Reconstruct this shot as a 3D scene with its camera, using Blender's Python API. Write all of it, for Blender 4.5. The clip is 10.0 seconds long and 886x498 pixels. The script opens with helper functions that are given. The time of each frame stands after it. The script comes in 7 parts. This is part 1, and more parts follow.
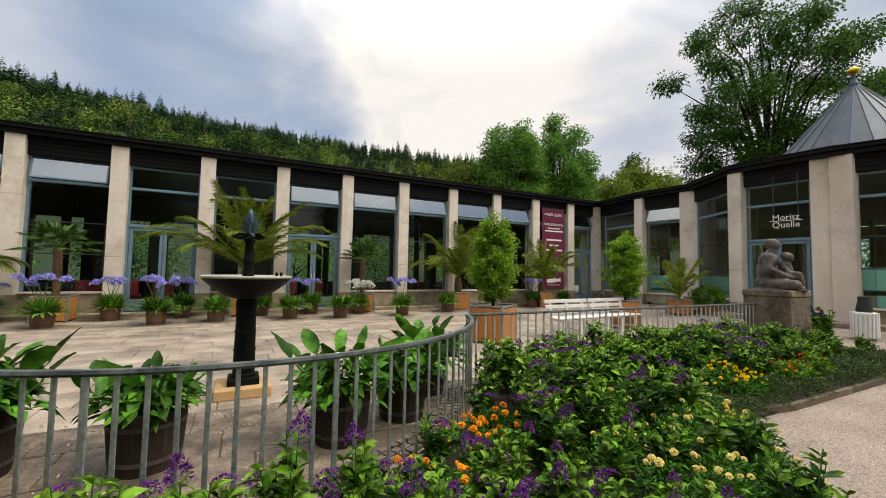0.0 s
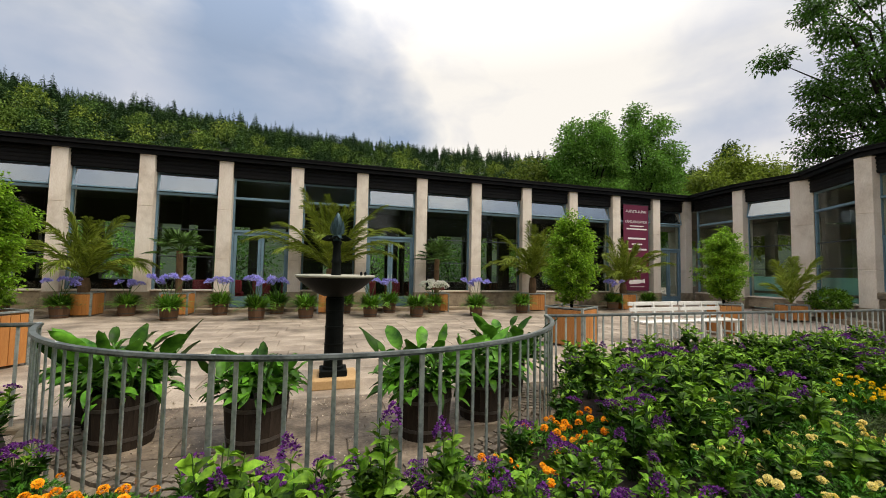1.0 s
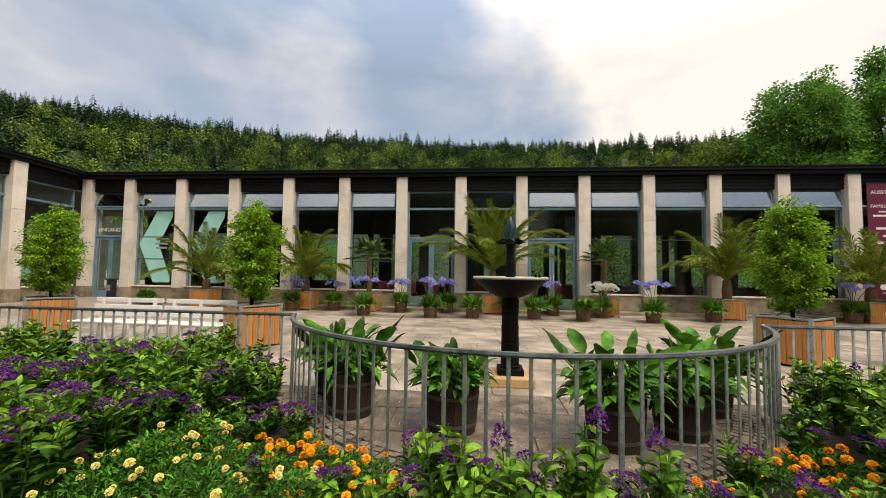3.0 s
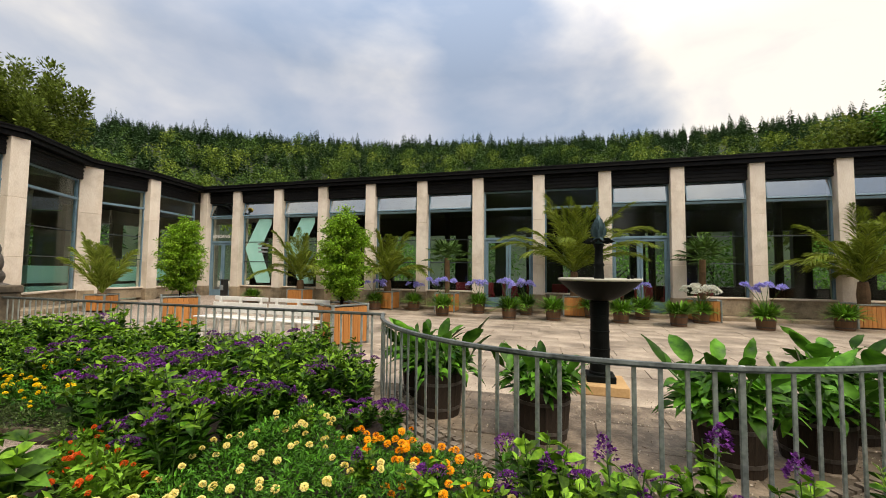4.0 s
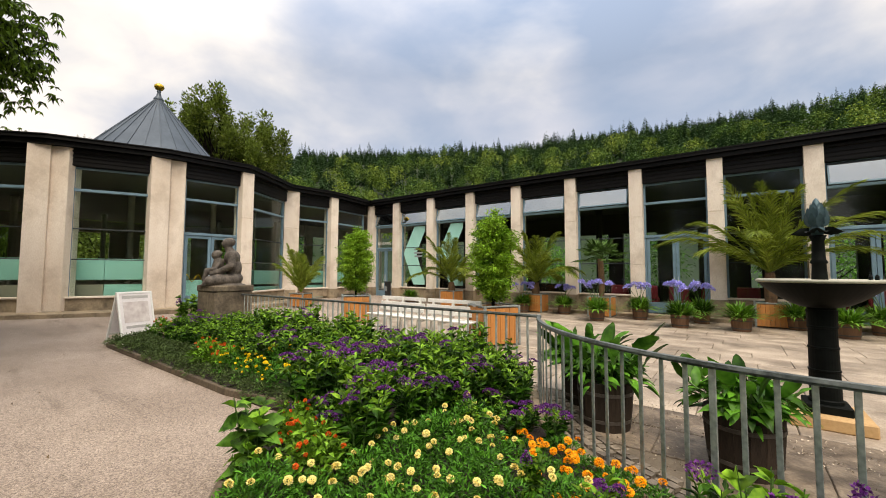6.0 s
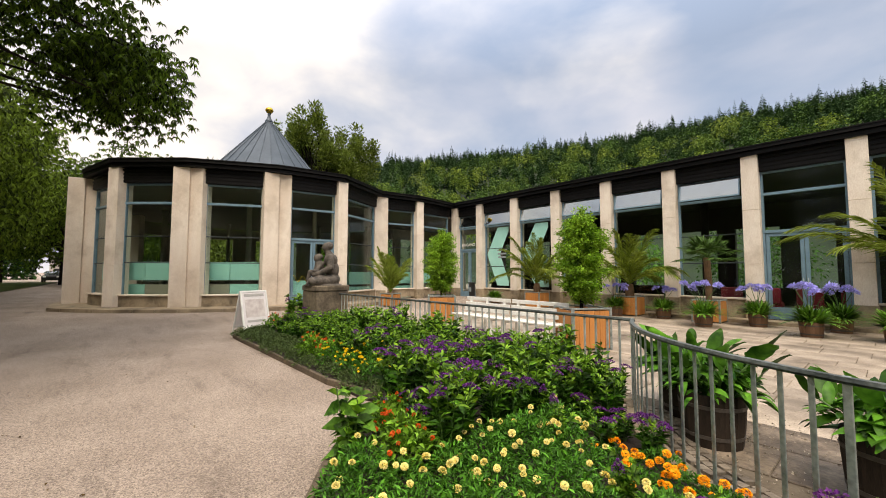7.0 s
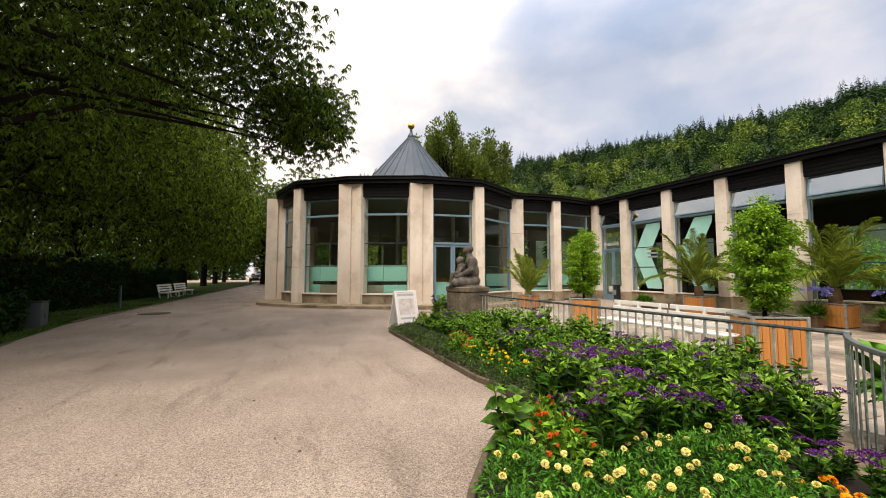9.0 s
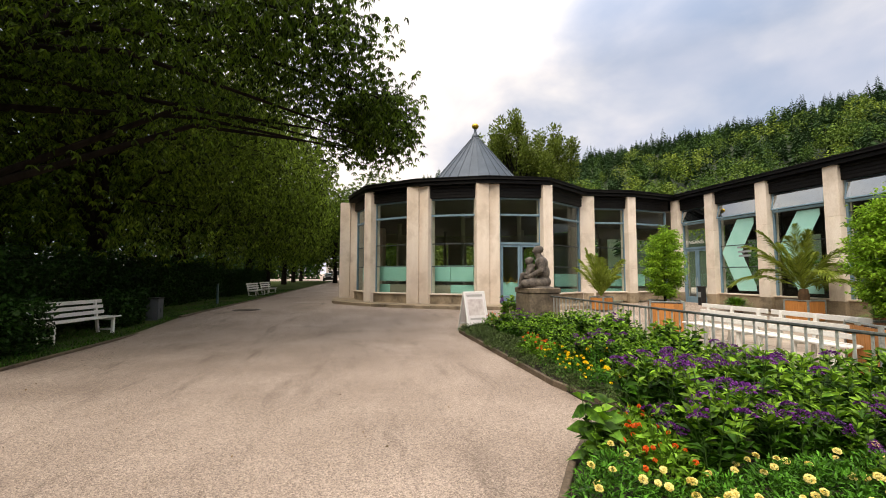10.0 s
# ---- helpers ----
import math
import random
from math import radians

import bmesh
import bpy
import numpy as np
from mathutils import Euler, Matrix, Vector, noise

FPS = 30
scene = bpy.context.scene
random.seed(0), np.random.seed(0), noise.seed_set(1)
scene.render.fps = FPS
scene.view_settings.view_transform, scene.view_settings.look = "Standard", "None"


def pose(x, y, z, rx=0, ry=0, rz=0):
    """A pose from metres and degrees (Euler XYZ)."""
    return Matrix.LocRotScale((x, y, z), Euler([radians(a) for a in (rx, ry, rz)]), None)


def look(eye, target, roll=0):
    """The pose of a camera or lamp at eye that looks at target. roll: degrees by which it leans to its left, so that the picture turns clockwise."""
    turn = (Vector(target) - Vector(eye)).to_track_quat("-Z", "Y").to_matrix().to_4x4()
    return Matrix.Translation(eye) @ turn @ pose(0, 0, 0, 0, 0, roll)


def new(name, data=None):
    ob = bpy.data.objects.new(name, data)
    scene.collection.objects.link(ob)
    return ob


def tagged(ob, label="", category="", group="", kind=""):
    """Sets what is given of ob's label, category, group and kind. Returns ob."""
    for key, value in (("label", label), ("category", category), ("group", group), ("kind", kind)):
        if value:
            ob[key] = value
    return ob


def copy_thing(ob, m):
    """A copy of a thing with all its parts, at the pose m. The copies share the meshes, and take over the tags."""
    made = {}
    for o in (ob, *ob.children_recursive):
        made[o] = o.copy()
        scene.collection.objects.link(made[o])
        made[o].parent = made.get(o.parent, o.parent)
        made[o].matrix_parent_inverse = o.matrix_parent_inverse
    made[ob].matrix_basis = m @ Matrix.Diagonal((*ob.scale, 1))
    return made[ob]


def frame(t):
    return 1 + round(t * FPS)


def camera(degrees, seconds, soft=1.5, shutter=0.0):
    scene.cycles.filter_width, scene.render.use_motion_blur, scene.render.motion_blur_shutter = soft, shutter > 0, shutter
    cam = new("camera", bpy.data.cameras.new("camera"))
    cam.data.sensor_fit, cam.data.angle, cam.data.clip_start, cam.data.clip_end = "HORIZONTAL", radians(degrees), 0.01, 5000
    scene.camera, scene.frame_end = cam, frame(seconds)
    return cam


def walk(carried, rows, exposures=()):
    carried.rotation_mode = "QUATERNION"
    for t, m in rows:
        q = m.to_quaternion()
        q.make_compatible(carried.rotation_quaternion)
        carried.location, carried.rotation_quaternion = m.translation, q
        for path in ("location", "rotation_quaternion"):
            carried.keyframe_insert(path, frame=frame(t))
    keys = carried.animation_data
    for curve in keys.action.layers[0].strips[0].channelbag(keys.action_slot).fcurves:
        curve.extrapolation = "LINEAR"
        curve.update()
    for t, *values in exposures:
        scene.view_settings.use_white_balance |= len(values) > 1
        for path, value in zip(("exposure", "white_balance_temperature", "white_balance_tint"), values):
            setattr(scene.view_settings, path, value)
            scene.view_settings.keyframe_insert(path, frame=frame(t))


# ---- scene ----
cam = camera(96.8, 10.0, soft=1.0)
PATH = [
    (0, (-0.091, 0.329, 1.52), (0.822, 2.105, 1.632), 1.1),
    (0.5, (-0.123, 0.331, 1.515), (0.642, 2.176, 1.626), 1.1),
    (1, (-0.164, 0.34, 1.502), (0.415, 2.251, 1.612), 1.1),
    (1.5, (-0.206, 0.343, 1.503), (0.194, 2.3, 1.614), 1.0),
    (2, (-0.277, 0.347, 1.494), (-0.075, 2.333, 1.606), 0.9),
    (2.5, (-0.359, 0.324, 1.488), (-0.348, 2.321, 1.6), 0.9),
    (4, (-0.526, 0.286, 1.502), (-1.079, 2.204, 1.61), 0.6),
    (4.5, (-0.614, 0.283, 1.491), (-1.321, 2.151, 1.602), 0.6),
    (5, (-0.663, 0.271, 1.484), (-1.54, 2.065, 1.596), 0.4),
    (5.5, (-0.669, 0.287, 1.48), (-1.696, 2.0, 1.595), 0.3),
    (7, (-0.61, 0.237, 1.477), (-2.115, 1.547, 1.598), 0.1),
    (7.5, (-0.605, 0.185, 1.482), (-2.213, 1.369, 1.605), 0.1),
    (8, (-0.587, 0.117, 1.497), (-2.293, 1.154, 1.617), 0.1),
    (8.5, (-0.613, 0.114, 1.48), (-2.398, 1.007, 1.608), 0.0),
    (9, (-0.605, 0.063, 1.485), (-2.458, 0.805, 1.613), -0.0),
    (9.5, (-0.615, 0.015, 1.495), (-2.521, 0.609, 1.625), -0.1),
    (10, (-0.628, -0.094, 1.519), (-2.575, 0.345, 1.644), 0.1),
]
walk(cam, [(t, look(eye, target, roll)) for t, eye, target, roll in PATH], [(0, 0.37, 7100, 9), (4, 0.50, 7450, 10), (10, 0.71, 7500, 13)])

# ---- world and light ----
SUN_AZ, SUN_EL = radians(131.0), radians(58.0)
SUN_DIR = Vector((math.sin(SUN_AZ) * math.cos(SUN_EL), math.cos(SUN_AZ) * math.cos(SUN_EL), math.sin(SUN_EL)))
world = bpy.data.worlds.new("overcast_sky")
scene.world = world
world.use_nodes = True
wn, wl = world.node_tree.nodes, world.node_tree.links
wn.clear()


def wnode(kind, **values):
    n = wn.new(kind)
    for k, v in values.items():
        n.inputs[k].default_value = v
    return n


w_out = wn.new("ShaderNodeOutputWorld")
w_bg = wnode("ShaderNodeBackground", Strength=1.0)
w_tc = wn.new("ShaderNodeTexCoord")
w_sky = wn.new("ShaderNodeTexSky")
w_sky.sky_type, w_sky.sun_disc = "NISHITA", False
w_sky.sun_elevation, w_sky.sun_rotation = SUN_EL, SUN_AZ
w_dim = wn.new("ShaderNodeVectorMath")
w_dim.operation = "SCALE"
w_dim.inputs["Scale"].default_value = 0.09
wl.new(w_sky.outputs[0], w_dim.inputs[0])
# two layers of cloud
w_map = wn.new("ShaderNodeMapping")
w_map.inputs["Scale"].default_value = (1.3, 1.3, 2.3)
w_map.inputs["Location"].default_value = (0.35, 0.9, 0.15)
wl.new(w_tc.outputs["Generated"], w_map.inputs[0])
w_n1 = wnode("ShaderNodeTexNoise", Scale=1.55, Detail=7.0, Roughness=0.48, Distortion=0.25)
wl.new(w_map.outputs[0], w_n1.inputs["Vector"])
w_r1 = wn.new("ShaderNodeValToRGB")
w_r1.color_ramp.elements[0].position, w_r1.color_ramp.elements[1].position = 0.36, 0.60
wl.new(w_n1.outputs["Fac"], w_r1.inputs[0])
w_n2 = wnode("ShaderNodeTexNoise", Scale=3.4, Detail=6.0, Roughness=0.5, Distortion=0.3)
wl.new(w_map.outputs[0], w_n2.inputs["Vector"])
w_r2 = wn.new("ShaderNodeValToRGB")
w_r2.color_ramp.elements[0].position, w_r2.color_ramp.elements[1].position = 0.34, 0.68
w_r2.color_ramp.elements[0].color = (0.62, 0.68, 0.84, 1)
w_r2.color_ramp.elements[1].color = (1.0, 1.0, 1.02, 1)
wl.new(w_n2.outputs["Fac"], w_r2.inputs[0])
w_gap = wn.new("ShaderNodeMixRGB")
w_gap.inputs[0].default_value = 0.72
w_gap.inputs[2].default_value = (0.42, 0.55, 0.80, 1)
wl.new(w_dim.outputs[0], w_gap.inputs[1])
w_mix = wn.new("ShaderNodeMixRGB")
wl.new(w_r1.outputs[0], w_mix.inputs[0])
wl.new(w_gap.outputs[0], w_mix.inputs[1])
wl.new(w_r2.outputs[0], w_mix.inputs[2])
# thinner bright cloud to the north-east and west, a bluer gap to the north; clouds brighter overhead
def towards(az, el, lo, hi):
    d = wn.new("ShaderNodeVectorMath")
    d.operation = "DOT_PRODUCT"
    az, el = radians(az), radians(el)
    d.inputs[1].default_value = (math.sin(az) * math.cos(el), math.cos(az) * math.cos(el), math.sin(el))
    wl.new(w_tc.outputs["Generated"], d.inputs[0])
    r = wn.new("ShaderNodeMapRange")
    r.interpolation_type = "SMOOTHSTEP"
    r.inputs["From Min"].default_value, r.inputs["From Max"].default_value = lo, hi
    wl.new(d.outputs["Value"], r.inputs["Value"])
    return r.outputs[0]


def wmath(op, a, b):
    n = wn.new("ShaderNodeMath")
    n.operation = op
    for i, v in enumerate((a, b)):
        if isinstance(v, float):
            n.inputs[i].default_value = v
        else:
            wl.new(v, n.inputs[i])
    return n.outputs[0]


shift = wmath("ADD", wmath("MULTIPLY", towards(22, 31, 0.83, 0.985), 0.23), wmath("MULTIPLY", towards(-86, 20, 0.86, 0.99), 0.12))
shift = wmath("SUBTRACT", shift, wmath("MULTIPLY", towards(-2, 20, 0.94, 0.995), 0.28))
shift = wmath("SUBTRACT", shift, wmath("MULTIPLY", towards(-30, 26, 0.88, 0.99), 0.10))
wl.new(wmath("ADD", w_n1.outputs["Fac"], shift), w_r1.inputs[0])
wl.new(wmath("ADD", w_n2.outputs["Fac"], wmath("MULTIPLY", shift, 0.9)), w_r2.inputs[0])
w_sep = wn.new("ShaderNodeSeparateXYZ")
wl.new(w_tc.outputs["Generated"], w_sep.inputs[0])
w_up = wn.new("ShaderNodeMapRange")
w_up.inputs["From Min"].default_value, w_up.inputs["From Max"].default_value = 0.45, 1.0
w_up.inputs["To Min"].default_value, w_up.inputs["To Max"].default_value = 0.72, 1.7
wl.new(w_sep.outputs["Z"], w_up.inputs["Value"])
w_gain = wn.new("ShaderNodeVectorMath")
w_gain.operation = "SCALE"
wl.new(w_mix.outputs[0], w_gain.inputs[0])
wl.new(w_up.outputs[0], w_gain.inputs["Scale"])
wl.new(w_gain.outputs[0], w_bg.inputs[0])
wl.new(w_bg.outputs[0], w_out.inputs[0])

sun = new("sun", bpy.data.lights.new("sun", "SUN"))
sun.data.energy, sun.data.angle, sun.data.color = 2.4, radians(40), (1.0, 0.95, 0.87)
sun.matrix_world = look(SUN_DIR * 60, (0, 0, 0))


# ---- materials ----
def lin(h):
    """A hex colour as linear numbers."""
    c = [int(h[i:i + 2], 16) / 255 for i in (0, 2, 4)]
    return tuple(v / 12.92 if v <= 0.04045 else ((v + 0.055) / 1.055) ** 2.4 for v in c) + (1,)


def material(name, a, b, rough=0.7, metal=0.0, fine=40.0, coarse=2.5, bump=0.15, vary=0.12, island=False, stretch=(1, 1, 1), spec=0.5, sheen=0.0, through_light=0.0):
    """Two colours mixed by noise at two scales, with fine relief and a different tone for each object (or loose piece)."""
    m = bpy.data.materials.new(name)
    m.use_nodes = True
    n, l = m.node_tree.nodes, m.node_tree.links
    p = n["Principled BSDF"]
    p.inputs["Metallic"].default_value = metal
    p.inputs["Specular IOR Level"].default_value = spec
    tc = n.new("ShaderNodeTexCoord")
    mp = n.new("ShaderNodeMapping")
    mp.inputs["Scale"].default_value = stretch
    l.new(tc.outputs["Object"], mp.inputs[0])
    n1, n2 = n.new("ShaderNodeTexNoise"), n.new("ShaderNodeTexNoise")
    n1.inputs["Scale"].default_value, n1.inputs["Detail"].default_value = fine, 5
    n2.inputs["Scale"].default_value, n2.inputs["Detail"].default_value = coarse, 4
    l.new(mp.outputs[0], n1.inputs["Vector"])
    l.new(mp.outputs[0], n2.inputs["Vector"])
    mix = n.new("ShaderNodeMath")
    mix.operation = "MULTIPLY_ADD"
    mix.inputs[1].default_value = 0.45
    l.new(n1.outputs["Fac"], mix.inputs[0])
    half = n.new("ShaderNodeMath")
    half.operation = "MULTIPLY"
    half.inputs[1].default_value = 0.55
    l.new(n2.outputs["Fac"], half.inputs[0])
    l.new(half.outputs[0], mix.inputs[2])
    ramp = n.new("ShaderNodeValToRGB")
    ramp.color_ramp.elements[0].position, ramp.color_ramp.elements[1].position = 0.34, 0.66
    ramp.color_ramp.elements[0].color, ramp.color_ramp.elements[1].color = a, b
    l.new(mix.outputs[0], ramp.inputs[0])
    who = n.new("ShaderNodeNewGeometry" if island else "ShaderNodeObjectInfo")
    rnd = who.outputs["Random Per Island" if island else "Random"]
    val = n.new("ShaderNodeMapRange")
    val.inputs["To Min"].default_value, val.inputs["To Max"].default_value = 1 - vary, 1 + vary
    l.new(rnd, val.inputs["Value"])
    hsv = n.new("ShaderNodeHueSaturation")
    l.new(val.outputs[0], hsv.inputs["Value"])
    l.new(ramp.outputs[0], hsv.inputs["Color"])
    l.new(hsv.outputs[0], p.inputs["Base Color"])
    rr = n.new("ShaderNodeMapRange")
    rr.inputs["To Min"].default_value, rr.inputs["To Max"].default_value = max(rough - 0.12, 0.02), min(rough + 0.12, 1)
    l.new(n1.outputs["Fac"], rr.inputs["Value"])
    l.new(rr.outputs[0], p.inputs["Roughness"])
    if bump:
        bp = n.new("ShaderNodeBump")
        bp.inputs["Strength"].default_value, bp.inputs["Distance"].default_value = bump, 0.02
        l.new(mix.outputs[0], bp.inputs["Height"])
        l.new(bp.outputs[0], p.inputs["Normal"])
    if through_light:
        tr = n.new("ShaderNodeBsdfTranslucent")
        l.new(hsv.outputs[0], tr.inputs["Color"])
        ms = n.new("ShaderNodeMixShader")
        ms.inputs[0].default_value = through_light
        l.new(p.outputs[0], ms.inputs[1])
        l.new(tr.outputs[0], ms.inputs[2])
        l.new(ms.outputs[0], n["Material Output"].inputs["Surface"])
    return m


def leaf_material(name, a, b, vary=0.4, rough=0.45, back=0.2, fine=30, coarse=3):
    g = 1.0 if name.endswith(("petal", "blossom")) else 0.74
    a, b = [tuple(g * v for v in lin(h)[:3]) + (1,) for h in (a, b)]
    return material(name, a, b, rough=rough, fine=fine, coarse=coarse, bump=0.0, vary=vary, island=True, through_light=back, spec=0.13)


def glass_material(name, tint, low, high=0.6, power=4.0):
    """A thin pane: clear, with a mirror gloss that grows towards grazing angles."""
    m = bpy.data.materials.new(name)
    m.use_nodes = True
    n, l = m.node_tree.nodes, m.node_tree.links
    n.remove(n["Principled BSDF"])
    lw, gl, tr, ms = n.new("ShaderNodeLayerWeight"), n.new("ShaderNodeBsdfGlossy"), n.new("ShaderNodeBsdfTransparent"), n.new("ShaderNodeMixShader")
    lw.inputs["Blend"].default_value = 0.5
    pw, ma = n.new("ShaderNodeMath"), n.new("ShaderNodeMath")
    pw.operation, pw.inputs[1].default_value = "POWER", power
    ma.operation, ma.use_clamp = "MULTIPLY_ADD", True
    ma.inputs[1].default_value, ma.inputs[2].default_value = high, low
    gl.inputs["Roughness"].default_value = 0.01
    gl.inputs["Color"].default_value = (0.92, 0.97, 0.98, 1)
    tr.inputs["Color"].default_value = tint
    l.new(lw.outputs["Facing"], pw.inputs[0])
    l.new(pw.outputs[0], ma.inputs[0])
    l.new(ma.outputs[0], ms.inputs[0])
    l.new(tr.outputs[0], ms.inputs[1])
    l.new(gl.outputs[0], ms.inputs[2])
    l.new(ms.outputs[0], n["Material Output"].inputs["Surface"])
    return m


def gravel_material(name, a, b, dark):
    """Fine grit rolled into a path: pebbles, worn tracks and darker damp patches."""
    m = material(name, a, b, rough=0.95, fine=45, coarse=0.7, bump=0.0, vary=0.0)
    n, l = m.node_tree.nodes, m.node_tree.links
    p = n["Principled BSDF"]
    tc = n.new("ShaderNodeTexCoord")
    vo = n.new("ShaderNodeTexVoronoi")
    vo.inputs["Scale"].default_value = 115
    l.new(tc.outputs["Object"], vo.inputs["Vector"])
    grit = n.new("ShaderNodeMapRange")
    grit.inputs["To Min"].default_value, grit.inputs["To Max"].default_value = 0.35, 1.6
    l.new(vo.outputs["Color"], grit.inputs["Value"])
    mp = n.new("ShaderNodeMapping")
    mp.inputs["Scale"].default_value = (0.4, 1.9, 1)
    mp.inputs["Rotation"].default_value = (0, 0, radians(14))
    l.new(tc.outputs["Object"], mp.inputs[0])
    tr = n.new("ShaderNodeTexNoise")
    tr.inputs["Scale"].default_value, tr.inputs["Detail"].default_value, tr.inputs["Roughness"].default_value = 1.3, 12, 0.68
    l.new(mp.outputs[0], tr.inputs["Vector"])
    rp = n.new("ShaderNodeMapRange")
    rp.inputs["From Min"].default_value, rp.inputs["From Max"].default_value = 0.54, 0.72
    rp.inputs["To Max"].default_value = 0.55
    l.new(tr.outputs["Fac"], rp.inputs["Value"])
    base = p.inputs["Base Color"].links[0].from_socket
    mx = n.new("ShaderNodeMixRGB")
    mx.inputs[2].default_value = dark
    l.new(rp.outputs[0], mx.inputs[0])
    l.new(base, mx.inputs[1])
    ml = n.new("ShaderNodeVectorMath")
    ml.operation = "SCALE"
    l.new(mx.outputs[0], ml.inputs[0])
    l.new(grit.outputs[0], ml.inputs["Scale"])
    l.new(ml.outputs[0], p.inputs["Base Color"])
    bp = n.new("ShaderNodeBump")
    bp.inputs["Strength"].default_value, bp.inputs["Distance"].default_value = 0.8, 0.012
    l.new(vo.outputs["Distance"], bp.inputs["Height"])
    l.new(bp.outputs[0], p.inputs["Normal"])
    return m


def stained(m, dark, scale, lo, hi, most):
    """Adds stains that run on across neighbouring pieces."""
    n, l = m.node_tree.nodes, m.node_tree.links
    p = n["Principled BSDF"]
    geo, no, mr, mx = n.new("ShaderNodeNewGeometry"), n.new("ShaderNodeTexNoise"), n.new("ShaderNodeMapRange"), n.new("ShaderNodeMixRGB")
    no.inputs["Scale"].default_value, no.inputs["Detail"].default_value, no.inputs["Roughness"].default_value = scale, 9, 0.65
    mr.inputs["From Min"].default_value, mr.inputs["From Max"].default_value, mr.inputs["To Max"].default_value = lo, hi, most
    mx.inputs[2].default_value = dark
    l.new(geo.outputs["Position"], no.inputs["Vector"])
    l.new(no.outputs["Fac"], mr.inputs["Value"])
    l.new(mr.outputs[0], mx.inputs[0])
    l.new(p.inputs["Base Color"].links[0].from_socket, mx.inputs[1])
    l.new(mx.outputs[0], p.inputs["Base Color"])
    return m


M_STONE = stained(material("travertine", lin("cdbba7"), lin("eadfd1"), rough=0.85, fine=70, coarse=1.6, bump=0.14, vary=0.05, stretch=(1, 1, 0.3)), lin("a08d77"), 1.1, 0.5, 0.72, 0.5)
M_PLINTH = stained(material("worn_sandstone", lin("84745f"), lin("ab9a80"), rough=0.9, fine=25, coarse=1.8, bump=0.3, vary=0.1), lin("3f372c"), 1.7, 0.46, 0.68, 0.75)
M_FASCIA = material("dark_bronze_sheet", lin("090808"), lin("151312"), rough=0.5, metal=0.0, spec=0.18, fine=14, coarse=1.2, bump=0.05, vary=0.06)
M_ZINC = material("zinc_sheet", lin("39424a"), lin("525c65"), rough=0.5, metal=0.35, fine=9, coarse=1.0, bump=0.04, vary=0.14)
M_GOLD = material("gilded_metal", lin("c79a2a"), lin("e6c04a"), rough=0.3, metal=0.9, fine=20, bump=0.02)
M_FRAME = material("blue_grey_paint", lin("5c7787"), lin("73909f"), rough=0.45, fine=50, coarse=3, bump=0.04, vary=0.05)
M_BAR = material("dark_steel_bar", lin("2b3236"), lin("434b50"), rough=0.5, metal=0.3, bump=0.03)
M_GLASS = glass_material("window_glass", (0.88, 0.94, 0.92, 1), 0.022)
M_GLASS_TILT = glass_material("tilted_window_glass", (0.45, 0.52, 0.55, 1), 0.34)
# Hall walls and columns carry the unlit room's darkness in their colour.
M_PLASTER = material("hall_wall_darkened", lin("2c251f"), lin("40372d"), rough=0.75, bump=0.05, stretch=(1, 1, 0.2))
M_WING = material("wing_plaster", lin("8f897a"), lin("aba491"), rough=0.9, bump=0.05)
M_WINGCEIL = material("wing_ceiling", lin("5c584e"), lin("716c60"), rough=0.9, bump=0.05)
M_WINGFLOOR = material("wing_floor", lin("7c7567"), lin("968e7e"), rough=0.5, bump=0.05)
# Darkened like the hall walls, for the shade behind the glass.
M_CEIL = material("hall_ceiling_darkened", lin("26211c"), lin("38312a"), rough=0.8, bump=0.05)
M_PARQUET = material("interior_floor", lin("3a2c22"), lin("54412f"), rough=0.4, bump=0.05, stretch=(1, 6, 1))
M_GRAVEL = gravel_material("rolled_gravel", lin("8c7c6e"), lin("b2a192"), lin("54483f"))
M_GRASS_SOIL = material("mown_grass", lin("2a3617"), lin("465425"), rough=0.95, fine=60, coarse=0.6, bump=0.5, vary=0.0, spec=0.1)
M_SOIL = material("dark_soil", lin("1d1611"), lin("352920"), rough=0.95, fine=50, coarse=3, bump=0.6, vary=0.0)
M_FLAG = stained(material("old_worn_flags", lin("5e5042"), lin("a08f7b"), rough=0.6, fine=32, coarse=4.0, bump=0.7, vary=0.14), lin("372d24"), 2.2, 0.42, 0.62, 0.8)
M_SLAB = stained(material("sandstone_slab", lin("7e6f5f"), lin("c2b29f"), rough=0.6, fine=45, coarse=1.3, bump=0.35, vary=0.1), lin("5b4f42"), 0.9, 0.44, 0.66, 0.8)
M_SLAB_BED = stained(material("paving_joint", lin("645849"), lin("857866"), rough=0.95, fine=40, bump=0.4), lin("453b30"), 0.9, 0.44, 0.66, 0.8)
M_KERB = material("weathered_timber_edge", lin("3c3329"), lin("726350"), rough=0.9, fine=30, coarse=2, bump=0.4, vary=0.2)
M_STEEL = material("galvanised_steel", lin("67716f"), lin("b0b8b5"), rough=0.36, metal=0.5, fine=30, coarse=5, bump=0.06, vary=0.08)
M_RAILDARK = material("dull_galvanised_steel", lin("3c4241"), lin("7c8380"), rough=0.42, metal=0.3, fine=30, coarse=5, bump=0.06, vary=0.12)
M_RAILPALE = material("pale_galvanised_steel", lin("8a8f8c"), lin("bcc0bc"), rough=0.5, metal=0.2, fine=30, coarse=5, bump=0.06, vary=0.12)
M_BRONZE = material("patinated_bronze", lin("070908"), lin("141816"), rough=0.6, metal=0.0, spec=0.08, fine=18, coarse=2.5, bump=0.08)
